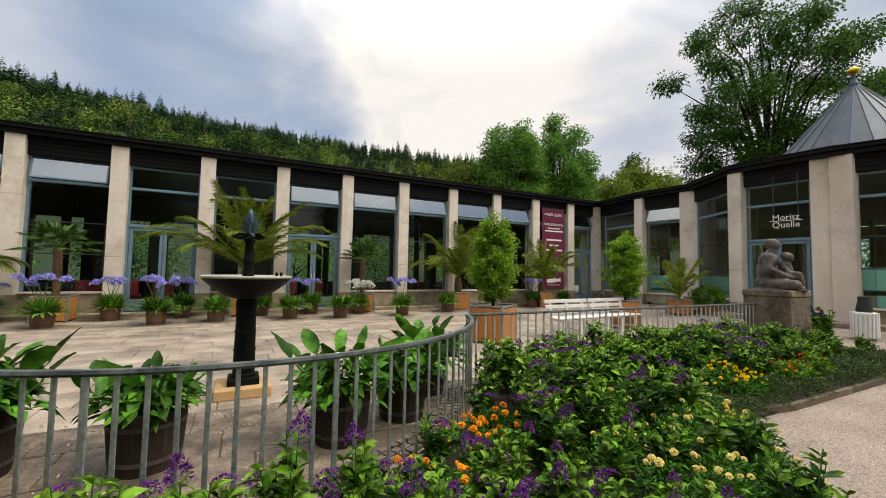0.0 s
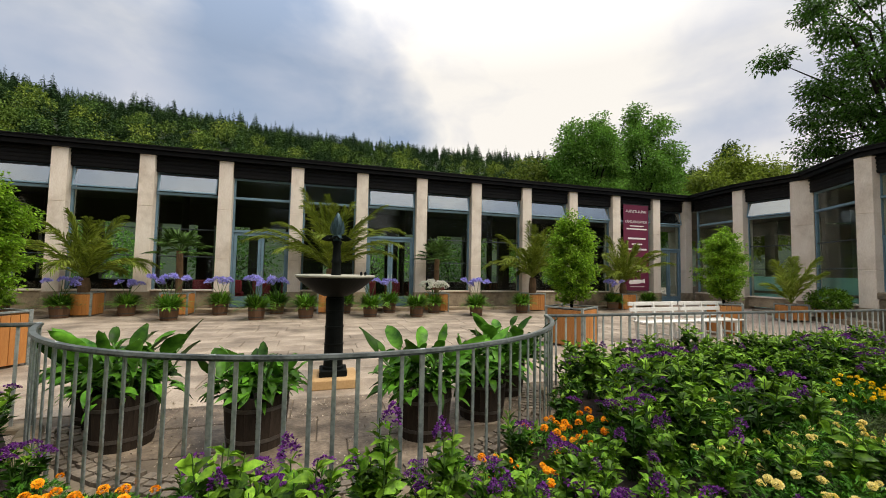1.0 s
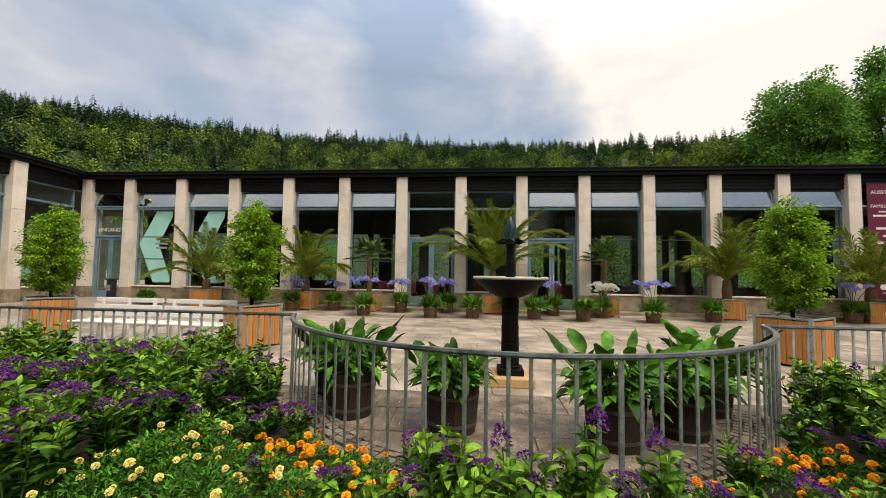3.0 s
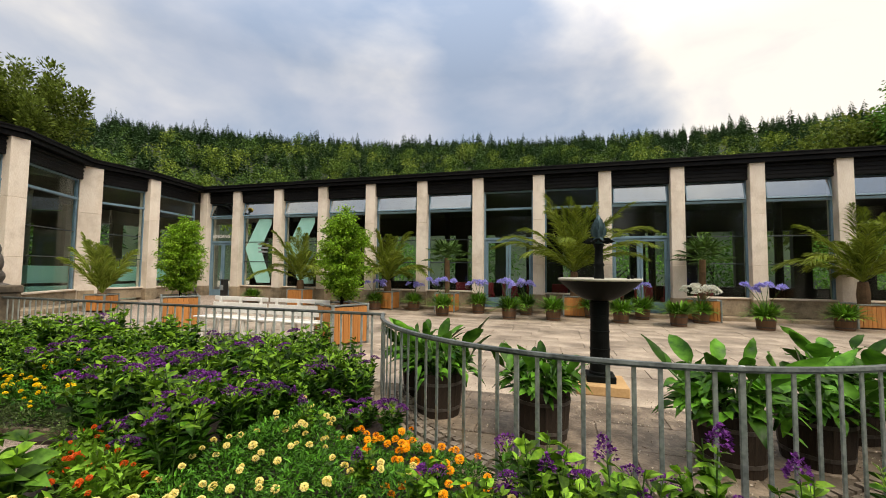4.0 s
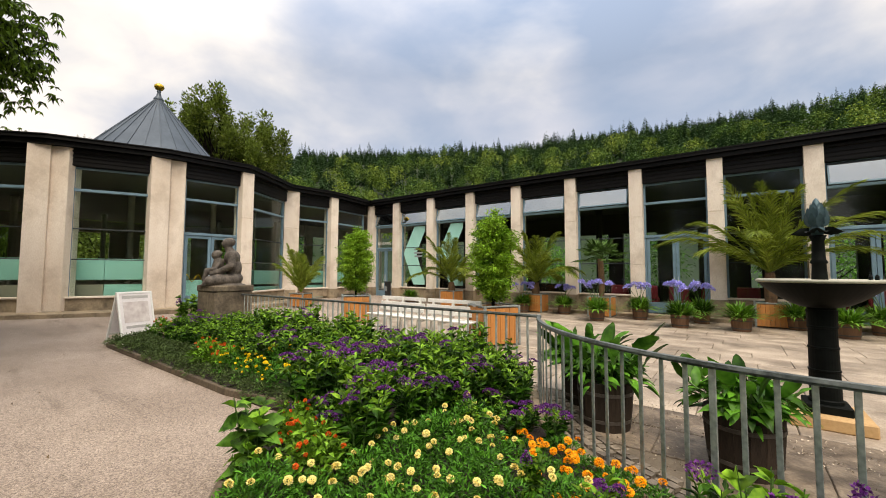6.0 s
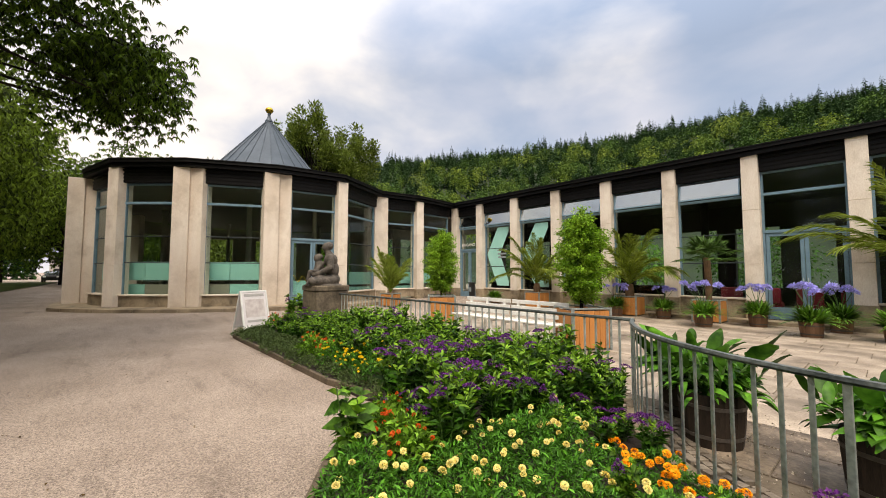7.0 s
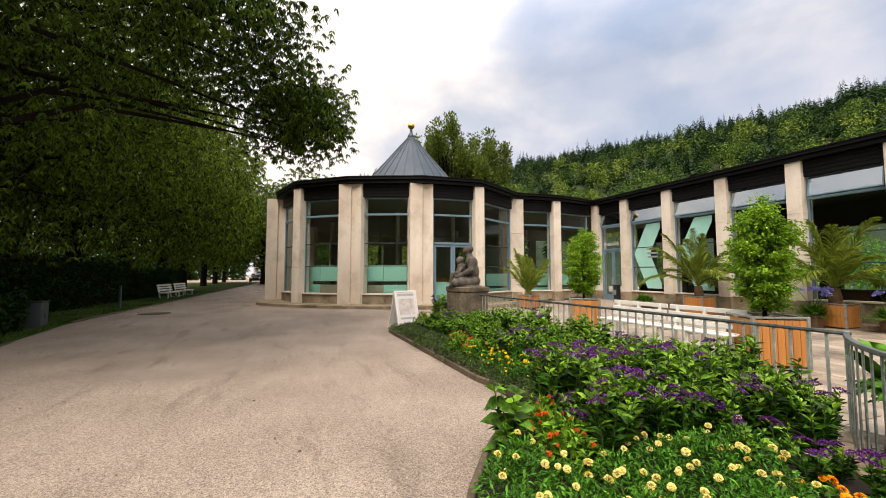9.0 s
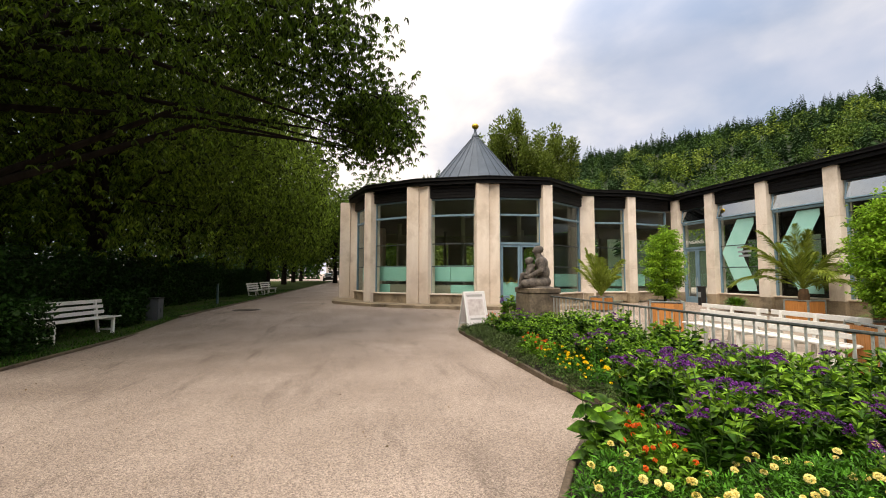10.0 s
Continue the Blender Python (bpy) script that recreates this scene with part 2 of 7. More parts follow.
M_COPPER = material("blue_green_copper", lin("2c4048"), lin("4e6b72"), rough=0.55, metal=0.3, fine=25, bump=0.15)
M_RIM = material("pale_lime_crust", lin("8b8a7b"), lin("aeab9b"), rough=0.7, metal=0.0, fine=25, bump=0.15)
M_STATUE = material("dark_grey_brown_cast_stone", lin("2a2521"), lin("6e655b"), rough=0.75, fine=40, coarse=9, bump=0.7)
M_PEDESTAL = stained(material("stained_stone_block", lin("584d40"), lin("93846d"), rough=0.88, fine=14, coarse=1.9, bump=0.35), lin("2a241d"), 1.6, 0.42, 0.62, 0.8)
M_BOXWOOD = material("orange_larch_board", lin("a4662f"), lin("c58748"), rough=0.6, fine=30, coarse=3, bump=0.12, vary=0.12, stretch=(6, 6, 0.5))
M_BARREL = material("dark_barrel_oak", lin("1c1713"), lin("40352c"), rough=0.75, fine=30, coarse=3, bump=0.2, vary=0.2, stretch=(6, 6, 0.7), spec=0.2)
M_POT = material("brown_barrel_oak", lin("5a3f2c"), lin("7c5a41"), rough=0.75, fine=30, coarse=3, bump=0.2, vary=0.15, stretch=(6, 6, 0.7))
M_HOOP = material("dull_hoop_iron", lin("3c3733"), lin("655d56"), rough=0.55, metal=0.4, bump=0.1)
M_WHITE = material("white_gloss_paint", lin("d9d8d2"), lin("efeeea"), rough=0.45, fine=30, coarse=2, bump=0.05, vary=0.04)
M_BENCH = material("white_bench_paint", lin("cfcdc6"), lin("e9e7e1"), rough=0.5, fine=30, coarse=2, bump=0.08, vary=0.04)
M_MINT = material("mint_film", lin("94d0c2"), lin("a8dcd0"), rough=0.5, bump=0.0, vary=0.02)
M_BANNER = material("maroon_banner_cloth", lin("5a1030"), lin("6d173c"), rough=0.75, fine=60, coarse=1, bump=0.05)
M_PRINT = material("white_print", lin("dfd8d6"), lin("f2ecea"), rough=0.7, bump=0.0)
M_GREYPRINT = material("grey_print", lin("7d8486"), lin("9aa1a3"), rough=0.7, bump=0.0)
M_RED = material("red_upholstery", lin("6b1420"), lin("8b1d2c"), rough=0.7)
M_DARK = material("black_plastic", lin("151617"), lin("232426"), rough=0.5)
M_BARK = material("rough_bark", lin("15120f"), lin("2a241e"), rough=0.95, fine=14, coarse=2, bump=0.9, vary=0.1, stretch=(1, 1, 0.3), spec=0.1)
M_PALMTRUNK = material("fibrous_palm_trunk", lin("4c3826"), lin("7a5f42"), rough=0.95, fine=30, coarse=6, bump=0.9)
M_STALK = material("green_stalk", lin("34521f"), lin("4c6c2c"), rough=0.6, vary=0.2)
L_HELIO = leaf_material("heliotrope_leaf", "0a2406", "508622", vary=0.75, rough=0.42, back=0.07)
L_TIP = leaf_material("young_shoot_leaf", "2c6410", "a4d244", vary=0.65, back=0.18, rough=0.4)
L_YOUNG = leaf_material("young_shrub_leaf", "123a08", "6fa038", vary=0.6, back=0.14, rough=0.45)
L_FRESH = leaf_material("fresh_bedding_leaf", "174808", "98cc42", vary=0.7, back=0.14, rough=0.4)
L_MARI = leaf_material("marigold_leaf", "0c3008", "68ac38", vary=0.7, back=0.08)
L_LAV = leaf_material("grey_green_leaf", "2e4220", "768c52", vary=0.5, back=0.1)
L_CANNA = leaf_material("canna_leaf", "15440c", "70ae38", vary=0.75, back=0.16, rough=0.36, fine=14, coarse=5)
L_AGA = leaf_material("strap_leaf", "1e4a10", "8cc048", vary=0.65, rough=0.33, back=0.12)
L_PALM = leaf_material("palm_frond", "55701e", "b4c452", vary=0.5, back=0.25, rough=0.4)
L_PALMPALE = leaf_material("young_palm_frond", "7c9a2c", "ccdc6c", vary=0.4, back=0.35, rough=0.4)
L_FAN = leaf_material("fan_palm_leaf", "2c4c20", "6c9044", vary=0.5, rough=0.42, back=0.12)
L_HORN = leaf_material("hornbeam_leaf", "48801a", "b6e04c", vary=0.55, back=0.38)
# Near-black end puts the crown's inner shade into the leaf colour.
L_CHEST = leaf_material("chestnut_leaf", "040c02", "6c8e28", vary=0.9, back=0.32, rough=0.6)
# Paler copy: light on the crowns' open side, put into the colour.
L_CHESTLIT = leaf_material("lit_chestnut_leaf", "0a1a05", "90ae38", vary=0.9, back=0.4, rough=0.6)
L_TREE = leaf_material("broadleaf_foliage", "3e7026", "94c858", vary=0.5, back=0.4)
# Backlit against the sky: shade is put into this darker green.
L_DARKTREE = leaf_material("darkened_tree_foliage", "264a18", "5c8a30", vary=0.55, back=0.35)
L_TREE2 = leaf_material("olive_green_foliage", "465c20", "96a84c", vary=0.5, back=0.35)
L_OLIVE = leaf_material("yellow_olive_foliage", "5a7424", "aabc50", vary=0.4, back=0.35)
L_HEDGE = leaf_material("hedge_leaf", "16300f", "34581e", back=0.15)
L_CON = leaf_material("conifer_foliage", "304a2c", "527044", vary=0.14, back=0.05, fine=0.3, coarse=0.06, rough=0.8)
L_WOOD = leaf_material("far_wood_foliage", "4e6c2c", "849e48", vary=0.12, back=0.1, fine=0.25, coarse=0.06, rough=0.8)
L_WOODLIGHT = leaf_material("pale_wood_foliage", "6c8830", "a2b450", vary=0.12, back=0.1, fine=0.25, coarse=0.06, rough=0.8)
L_WOODDARK = leaf_material("deep_wood_foliage", "3a5828", "62823c", vary=0.12, back=0.1, fine=0.25, coarse=0.06, rough=0.8)
# Sun on the shrubbery is put into this bright leaf colour.
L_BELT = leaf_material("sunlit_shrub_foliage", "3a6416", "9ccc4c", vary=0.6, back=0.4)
F_PURPLE = leaf_material("purple_blossom", "48185c", "8a459c", vary=0.4)
F_DARKP = leaf_material("faded_purple_blossom", "35204a", "5a3a70", vary=0.4)
F_ORANGE = leaf_material("orange_petal", "f89c14", "ffc238", vary=0.2)
F_CREAM = leaf_material("cream_yellow_petal", "ecd66c", "faeeb0", vary=0.12)
F_YELLOW = leaf_material("yellow_petal", "f4cc14", "ffe846", vary=0.15)
F_RED = leaf_material("orange_red_petal", "c8481a", "ea742c", vary=0.25)
F_BLUE = leaf_material("lilac_blue_blossom", "8a86d8", "c4c0f4", vary=0.2)
F_WHITE = leaf_material("white_blossom", "dedfd2", "f6f5ee", vary=0.1)


# ---- mesh helpers ----
def thing(name, m=None, label="", category="", group="", kind=""):
    ob = new(name)
    ob.empty_display_size = 0.1
    if m is not None:
        ob.matrix_basis = m
    return tagged(ob, label, category, group, kind)


def mesh_of(name, bm, mat, smooth=False):
    me = bpy.data.meshes.new(name)
    bm.normal_update()
    bm.to_mesh(me)
    bm.free()
    me.materials.append(mat)
    if smooth:
        me.polygons.foreach_set("use_smooth", [True] * len(me.polygons))
    return me


def part(name, bm, mat, parent=None, label="", smooth=False, m=None):
    me = bm if isinstance(bm, bpy.types.Mesh) else mesh_of(name, bm, mat, smooth)
    ob = new(name, me)
    if parent is not None:
        ob.parent = parent
    if m is not None:
        ob.matrix_basis = m
    return tagged(ob, label)


def box(size, at=(0, 0, 0), turn=0.0, bevel=0.0, bm=None, m=None):
    """A box, bevelled, centred on at; joined to bm if one is given."""
    b = bmesh.new()
    bmesh.ops.create_cube(b, size=1)
    bmesh.ops.scale(b, vec=size, verts=b.verts)
    if bevel:
        bmesh.ops.bevel(b, geom=b.edges[:], offset=bevel, segments=1, affect="EDGES")
    bmesh.ops.transform(b, matrix=(m if m is not None else pose(*at, 0, 0, turn)), verts=b.verts)
    return b if bm is None else join(bm, b)


def join(bm, b):
    """Adds b's faces to bm."""
    tmp = bpy.data.meshes.new("tmp")
    b.to_mesh(tmp)
    b.free()
    bm.from_mesh(tmp)
    bpy.data.meshes.remove(tmp)
    return bm


def lathe(profile, seg=32, bm=None, close=False):
    """A turned body from (radius, height) pairs."""
    bm = bm or bmesh.new()
    rings = []
    for r, z in profile:
        rings.append([bm.verts.new((r * math.cos(2 * math.pi * i / seg), r * math.sin(2 * math.pi * i / seg), z)) for i in range(seg)])
    for a, b in zip(rings, rings[1:]):
        for i in range(seg):
            j = (i + 1) % seg
            bm.faces.new((a[i], a[j], b[j], b[i]))
    bm.faces.new(list(reversed(rings[0])))
    bm.faces.new(rings[-1])
    return bm


def tube(points, radii, seg=8, bm=None):
    """A tapered round limb along points."""
    bm = bm or bmesh.new()
    rings = []
    for i, p in enumerate(points):
        p = Vector(p)
        d = (Vector(points[min(i + 1, len(points) - 1)]) - Vector(points[max(i - 1, 0)])).normalized()
        s = d.cross(Vector((0.3, 0.9, 0.2))).normalized()
        u = d.cross(s)
        rings.append([bm.verts.new(p + radii[i] * (math.cos(2 * math.pi * k / seg) * s + math.sin(2 * math.pi * k / seg) * u)) for k in range(seg)])
    for a, b in zip(rings, rings[1:]):
        for i in range(seg):
            j = (i + 1) % seg
            bm.faces.new((a[i], a[j], b[j], b[i]))
    bm.faces.new(rings[0])
    bm.faces.new(rings[-1])
    return bm


def prism(poly, z0, z1, bm=None):
    """An upright prism over a plan polygon."""
    bm = bm or bmesh.new()
    lo = [bm.verts.new((x, y, z0)) for x, y in poly]
    hi = [bm.verts.new((x, y, z1)) for x, y in poly]
    n = len(poly)
    for i in range(n):
        j = (i + 1) % n
        bm.faces.new((lo[i], lo[j], hi[j], hi[i]))
    bm.faces.new(list(reversed(lo)))
    bm.faces.new(hi)
    bmesh.ops.recalc_face_normals(bm, faces=bm.faces[:])
    return bm


def unit(v):
    return v / np.maximum(np.linalg.norm(v, axis=1, keepdims=True), 1e-9)


def leaf_mesh(name, P, D, L, W, mat, droop=0.25, fold=0.25, rng=None, up=None, simple=False):
    """Many folded leaves in one mesh: base points P, directions D, lengths L, widths W."""
    rng = rng or np.random.default_rng(1)
    n = len(P)
    D = unit(D)
    ref = rng.normal(size=(n, 3)) * 0.55 + np.array([0, 0, 1.0]) if up is None else up
    S = unit(np.cross(D, ref))
    N = unit(np.cross(S, D))
    L, W = np.broadcast_to(L, n)[:, None], np.broadcast_to(W, n)[:, None]
    mid = P + D * L * 0.5
    tip = P + D * L - np.array([0, 0, 1.0]) * L * droop
    side = P + D * L * 0.42 + N * W * fold
    if simple:
        V = np.stack([P, side + S * W * 0.5, tip, side - S * W * 0.5], axis=1).reshape(-1, 3)
        F = (np.array([[0, 1, 2], [0, 2, 3]])[None] + 4 * np.arange(n)[:, None, None]).reshape(-1, 3)
        return tri_mesh(name, V, F, mat)
    down = np.array([0, 0, 1.0]) * L * droop
    mid = P + D * L * 0.5 - down * 0.2
    s1 = P + D * L * 0.27 - down * 0.05 + N * W * fold
    s2 = P + D * L * 0.63 - down * 0.36 + N * W * fold * 0.8
    V = np.stack([P, mid, tip, s1 + S * W * 0.46, s2 + S * W * 0.40, s1 - S * W * 0.46, s2 - S * W * 0.40], axis=1).reshape(-1, 3)
    F = np.array([[0, 1, 3], [3, 1, 4], [4, 1, 2], [0, 5, 1], [5, 6, 1], [6, 2, 1]])
    F = (F[None] + 7 * np.arange(n)[:, None, None]).reshape(-1, 3)
    return tri_mesh(name, V, F, mat)


def tri_mesh(name, V, F, mat):
    me = bpy.data.meshes.new(name)
    me.vertices.add(len(V))
    me.vertices.foreach_set("co", np.ascontiguousarray(V, dtype=np.float32).ravel())
    me.loops.add(len(F) * 3)
    me.loops.foreach_set("vertex_index", np.ascontiguousarray(F, dtype=np.int32).ravel())
    me.polygons.add(len(F))
    me.polygons.foreach_set("loop_start", np.arange(0, len(F) * 3, 3, dtype=np.int32))
    me.update(calc_edges=True)
    me.validate()
    me.materials.append(mat)
    return me


def strap_mesh(name, base, D, L, W, mat, arch=0.6, seg=4, rng=None):
    """Long arching strap leaves: each a ribbon of seg pieces that bends down to its tip."""
    n = len(base)
    D = unit(D)
    side = unit(np.cross(D, np.array([0, 0, 1.0]) + 1e-3))
    V, F = [], []
    for i in range(seg + 1):
        s = i / seg
        p = base + D * (L * s)[:, None] - np.array([0, 0, 1.0]) * (arch * L * s * s)[:, None]
        w = (W * (1 - s ** 2.2) * 0.5 + 0.001)[:, None]
        V.append(np.stack([p - side * w, p + side * w], axis=1))
    V = np.stack(V, axis=1).reshape(n, -1, 3)
    k = 2 * (seg + 1)
    f = []
    for i in range(seg):
        a = 2 * i
        f += [[a, a + 1, a + 3], [a, a + 3, a + 2]]
    F = (np.array(f)[None] + k * np.arange(n)[:, None, None]).reshape(-1, 3)
    return tri_mesh(name, V.reshape(-1, 3), F, mat)


def rough_ground(x, y):
    """Height of the ground: level in the middle, rising a little towards the pavilions."""
    s = min(max((abs(x) - 10.5) / 4.5, 0), 1)
    return 0.2 * s * s * (3 - 2 * s)

# ---- ground, courtyard and beds ----
FX, FY, RAIL_R, BED_R = 0.0, 5.7, 2.74, 5.35
RAIL_Y, BED_Y = 4.86, 2.6
RAIL_Z = 0.95


xs = [-900, -400, -200, -120, -80, -50, -30, -22] + [-18 + i for i in range(37)] + [22, 30, 50, 80, 120, 200, 400, 900]
bm = bmesh.new()
ys = [-900, -300, -120, -60, -30, -15, -8, -5.3, 0, 5, 10, 15, 20, 30, 60, 120, 300, 900]
grid = [[bm.verts.new((x, y, rough_ground(x, y))) for x in xs] for y in ys]
for a, b in zip(grid, grid[1:]):
    for i in range(len(xs) - 1):
        bm.faces.new((a[i], a[i + 1], b[i + 1], b[i]))
tagged(part("ground", bm, M_GRAVEL), "beige rolled gravel path around the flower beds", "ground", kind="structure")


def bed_outline(side):
    """Plan of one bed: from the middle, along the outer edge, to the rail and back; side -1 is the west bed."""
    pts = []
    for i in range(13):
        a = radians(270 + side * 3 + side * 53.0 * i / 12)
        pts.append((FX + BED_R * math.cos(a), FY + BED_R * math.sin(a)))
    pts += [(side * 4.75, BED_Y), (side * 10.5, BED_Y), (side * 10.9, 3.0), (side * 10.9, RAIL_Y - 0.12), (side * 2.75, RAIL_Y - 0.12)]
    for i in range(11):
        a = radians((270 + side * 64) - side * 61 * i / 10)
        pts.append((FX + (RAIL_R + 0.1) * math.cos(a), FY + (RAIL_R + 0.1) * math.sin(a)))
    return pts if side > 0 else list(reversed(pts))


for side, nm in ((-1, "flower_bed_west"), (1, "flower_bed_east")):
    poly = bed_outline(side)
    tagged(part(nm, prism(poly, -0.05, 0.03), M_SOIL), "dark garden soil under dense bedding plants", "flower bed", kind="structure")
mid = [(FX + r * math.cos(radians(a)), FY + r * math.sin(radians(a))) for r, a0, a1 in ((BED_R, 266, 274), (RAIL_R + 0.1, 274, 266)) for a in (a0, (a0 + a1) / 2, a1)]
tagged(part("flower_bed_middle", prism(mid, -0.05, 0.028), M_SOIL), "dark garden soil between the two beds", "flower bed", kind="structure")


def edging(name, pts, w=0.055, h=0.09, mat=None, label=""):
    """A low timber edge as boards laid end to end."""
    top = thing(name, None, label, "edging", kind="structure")
    for (x0, y0), (x1, y1) in zip(pts, pts[1:]):
        d = math.hypot(x1 - x0, y1 - y0)
        z = rough_ground((x0 + x1) / 2, 0)
        part("board", box((d + 0.01, w, h), bevel=0.008), mat or M_KERB, top, m=pose((x0 + x1) / 2, (y0 + y1) / 2, h / 2 + z - 0.01, 0, 0, math.degrees(math.atan2(y1 - y0, x1 - x0))))
    return top


for side in (-1, 1):
    pts = [(FX + (BED_R + 0.04) * math.cos(radians(270 + side * 57 * i / 10)), FY + (BED_R + 0.04) * math.sin(radians(270 + side * 57 * i / 10))) for i in range(11)]
    pts += [(side * (5.6 + 1.63 * k), BED_Y - 0.02) for k in range(4)] + [(side * 10.9, BED_Y + 0.35), (side * 10.95, RAIL_Y - 0.2)]
    edging("bed_edging_" + ("east" if side > 0 else "west"), pts, label="weathered grey-brown timber edging of the flower bed")

# courtyard base; its slabs come last
def court_line():
    pts = [(-16.6, RAIL_Y), (-2.6, RAIL_Y)]
    pts += [(FX + RAIL_R * math.cos(radians(198 + 144 * i / 24)), FY + RAIL_R * math.sin(radians(198 + 144 * i / 24))) for i in range(25)]
    return pts + [(2.6, RAIL_Y), (16.6, RAIL_Y), (16.6, 14.6), (-16.6, 14.6)]


tagged(part("courtyard_base", prism(court_line(), -0.1, 0.006), M_SLAB_BED), "grey bedding between the courtyard slabs", "pavement", kind="structure")
kerb = thing("courtyard_kerb", None, "pale stone kerb under the curved railing", "kerb", kind="structure")
for i in range(24):
    a = radians(198 + 144 * (i + 0.5) / 24)
    part("kerb_stone", box((2 * math.pi * RAIL_R * 144 / 360 / 24 - 0.01, 0.16, 0.16), bevel=0.012), M_PLINTH, kerb, m=pose(FX + RAIL_R * math.cos(a), FY + RAIL_R * math.sin(a), -0.03, 0, 0, math.degrees(a) + 90))
for side in (-1, 1):
    for i in range(8):
        part("kerb_stone", box((0.985, 0.16, 0.16), bevel=0.012), M_PLINTH, kerb, m=pose(side * (3.15 + i), RAIL_Y, -0.03))

# ---- the colonnade ----
PITCH = 2.28
Z_SILL, Z_LOW, Z_MID, Z_TRANSOM, Z_BEAM, Z_TOP, Z_ROOF = 0.72, 1.81, 2.72, 3.87, 4.56, 5.07, 5.34
CX, CY, CR = 23.5, 7.1, 8.65
PW = 0.42


def drum(side, deg, r=CR):
    """A point of the drum-shaped pavilion's front line."""
    return (side * (CX - r * math.cos(radians(deg))), CY + r * math.sin(radians(deg)))


LEFT = [((-27.5, 1.4), 0), ((-24.3, 0.1), 0), ((-20.75, -0.38), 1), (drum(-1, -50.3), 0), (drum(-1, -33.3), 1), (drum(-1, -14.2), 1), (drum(-1, 2), 0), ((-16.5, 10.2), 0), ((-16.25, 12.35), 0), ((-16.65, 15.0), 0)]
FRONT = [((PITCH * (k - 0.5), 15.08), 0) for k in range(-6, 8)]
EAST = [((27.5, 0.35), 0), ((24.3, -0.42), 0), (drum(1, -62), 1), (drum(1, -48.5), 0), (drum(1, -31.5), 1), (drum(1, -12.4), 1), (drum(1, 3.8), 0), ((16.5, 10.2), 0), ((16.25, 12.35), 0), ((16.65, 15.0), 0)]
RIGHT = EAST[::-1]
CHAIN = LEFT + FRONT + RIGHT
NL = len(LEFT)


def facing(i):
    """Turn of the pillar: its local y axis points inwards."""
    a = CHAIN[max(i - 1, 0)][0]
    b = CHAIN[min(i + 1, len(CHAIN) - 1)][0]
    x, y = CHAIN[i][0]
    if i == 2:
        return 70.0
    if i < 7 or i >= len(CHAIN) - 7:
        side = -1 if x < 0 else 1
        return math.degrees(math.atan2(CY - y, side * CX - x)) - 90
    if i == NL - 1 or i == NL + len(FRONT):
        return 0.0
    if i < NL:
        return 90.0 if i > 7 else 76.0
    if i >= NL + len(FRONT):
        return -90.0 if i < len(CHAIN) - 8 else -76.0
    return 0.0


def floor_z(x, y):
    return 0.1 if abs(x) < 15.5 and y > 12 else 0.3


def pillar(i):
    (x, y), double = CHAIN[i]
    m = pose(x, y, 0, 0, 0, facing(i))
    z0 = floor_z(x, y)
    p = thing("pillar", m, "tall square pillar of pale beige travertine", "pillar", "pillars of the colonnade", "structure")
    if double:
        p["label"] = "broad angled double pillar of pale travertine"
        for s in (-1, 1):
            b = box((0.5, 0.55, Z_TOP - z0), bevel=0.01)
            part("shaft", b, M_STONE, p, m=pose(s * 0.25, 0.3 + (0.10 if s * x < 0 else 0.0), (Z_TOP + z0) / 2, 0, 0, -s * 9))
        b = box((1.06, 0.62, 0.34), bevel=0.012)
        part("foot", b, M_PLINTH, p, m=pose(0, 0.36, z0 - 0.15))
    else:
        # three drums of stone with thin joints
        cuts = [z0, 1.75, 3.4, Z_TOP]
        wide = 0.66 if abs(y - 10.2) < 0.1 else PW
        for a, b in zip(cuts, cuts[1:]):
            part("shaft", box((wide, 0.56, b - a - 0.004), bevel=0.008), M_STONE, p, m=pose(0, 0.28, (a + b) / 2))
        if NL <= i < NL + len(FRONT) or abs(x) < 17:
            part("foot", box((PW + 0.05, 0.5, 0.56), bevel=0.012), M_PLINTH, p, m=pose(0, 0.235, 0.38))
    return p


for i in range(len(CHAIN)):
    pillar(i)


def bar(parent, name, x0, x1, z0, z1, y0, y1, mat, m=None):
    b = box((x1 - x0, y1 - y0, z1 - z0), ((x0 + x1) / 2, (y0 + y1) / 2, (z0 + z1) / 2), bevel=min(0.006, 0.2 * min(x1 - x0, y1 - y0, z1 - z0)))
    return part(name, b, mat, parent)


def pane(parent, x0, x1, z0, z1, y, tilt=0.0, mat=None):
    b = box((x1 - x0, 0.008, z1 - z0), (0, 0, (z1 - z0) / 2))
    ob = part("pane", b, mat or M_GLASS, parent, m=pose((x0 + x1) / 2, y, z0, -tilt, 0, 0))
    ob.visible_shadow = False
    return ob


DOORS = {NL - 1, NL + 5, NL + 7, NL + 13, 5, len(CHAIN) - 7}


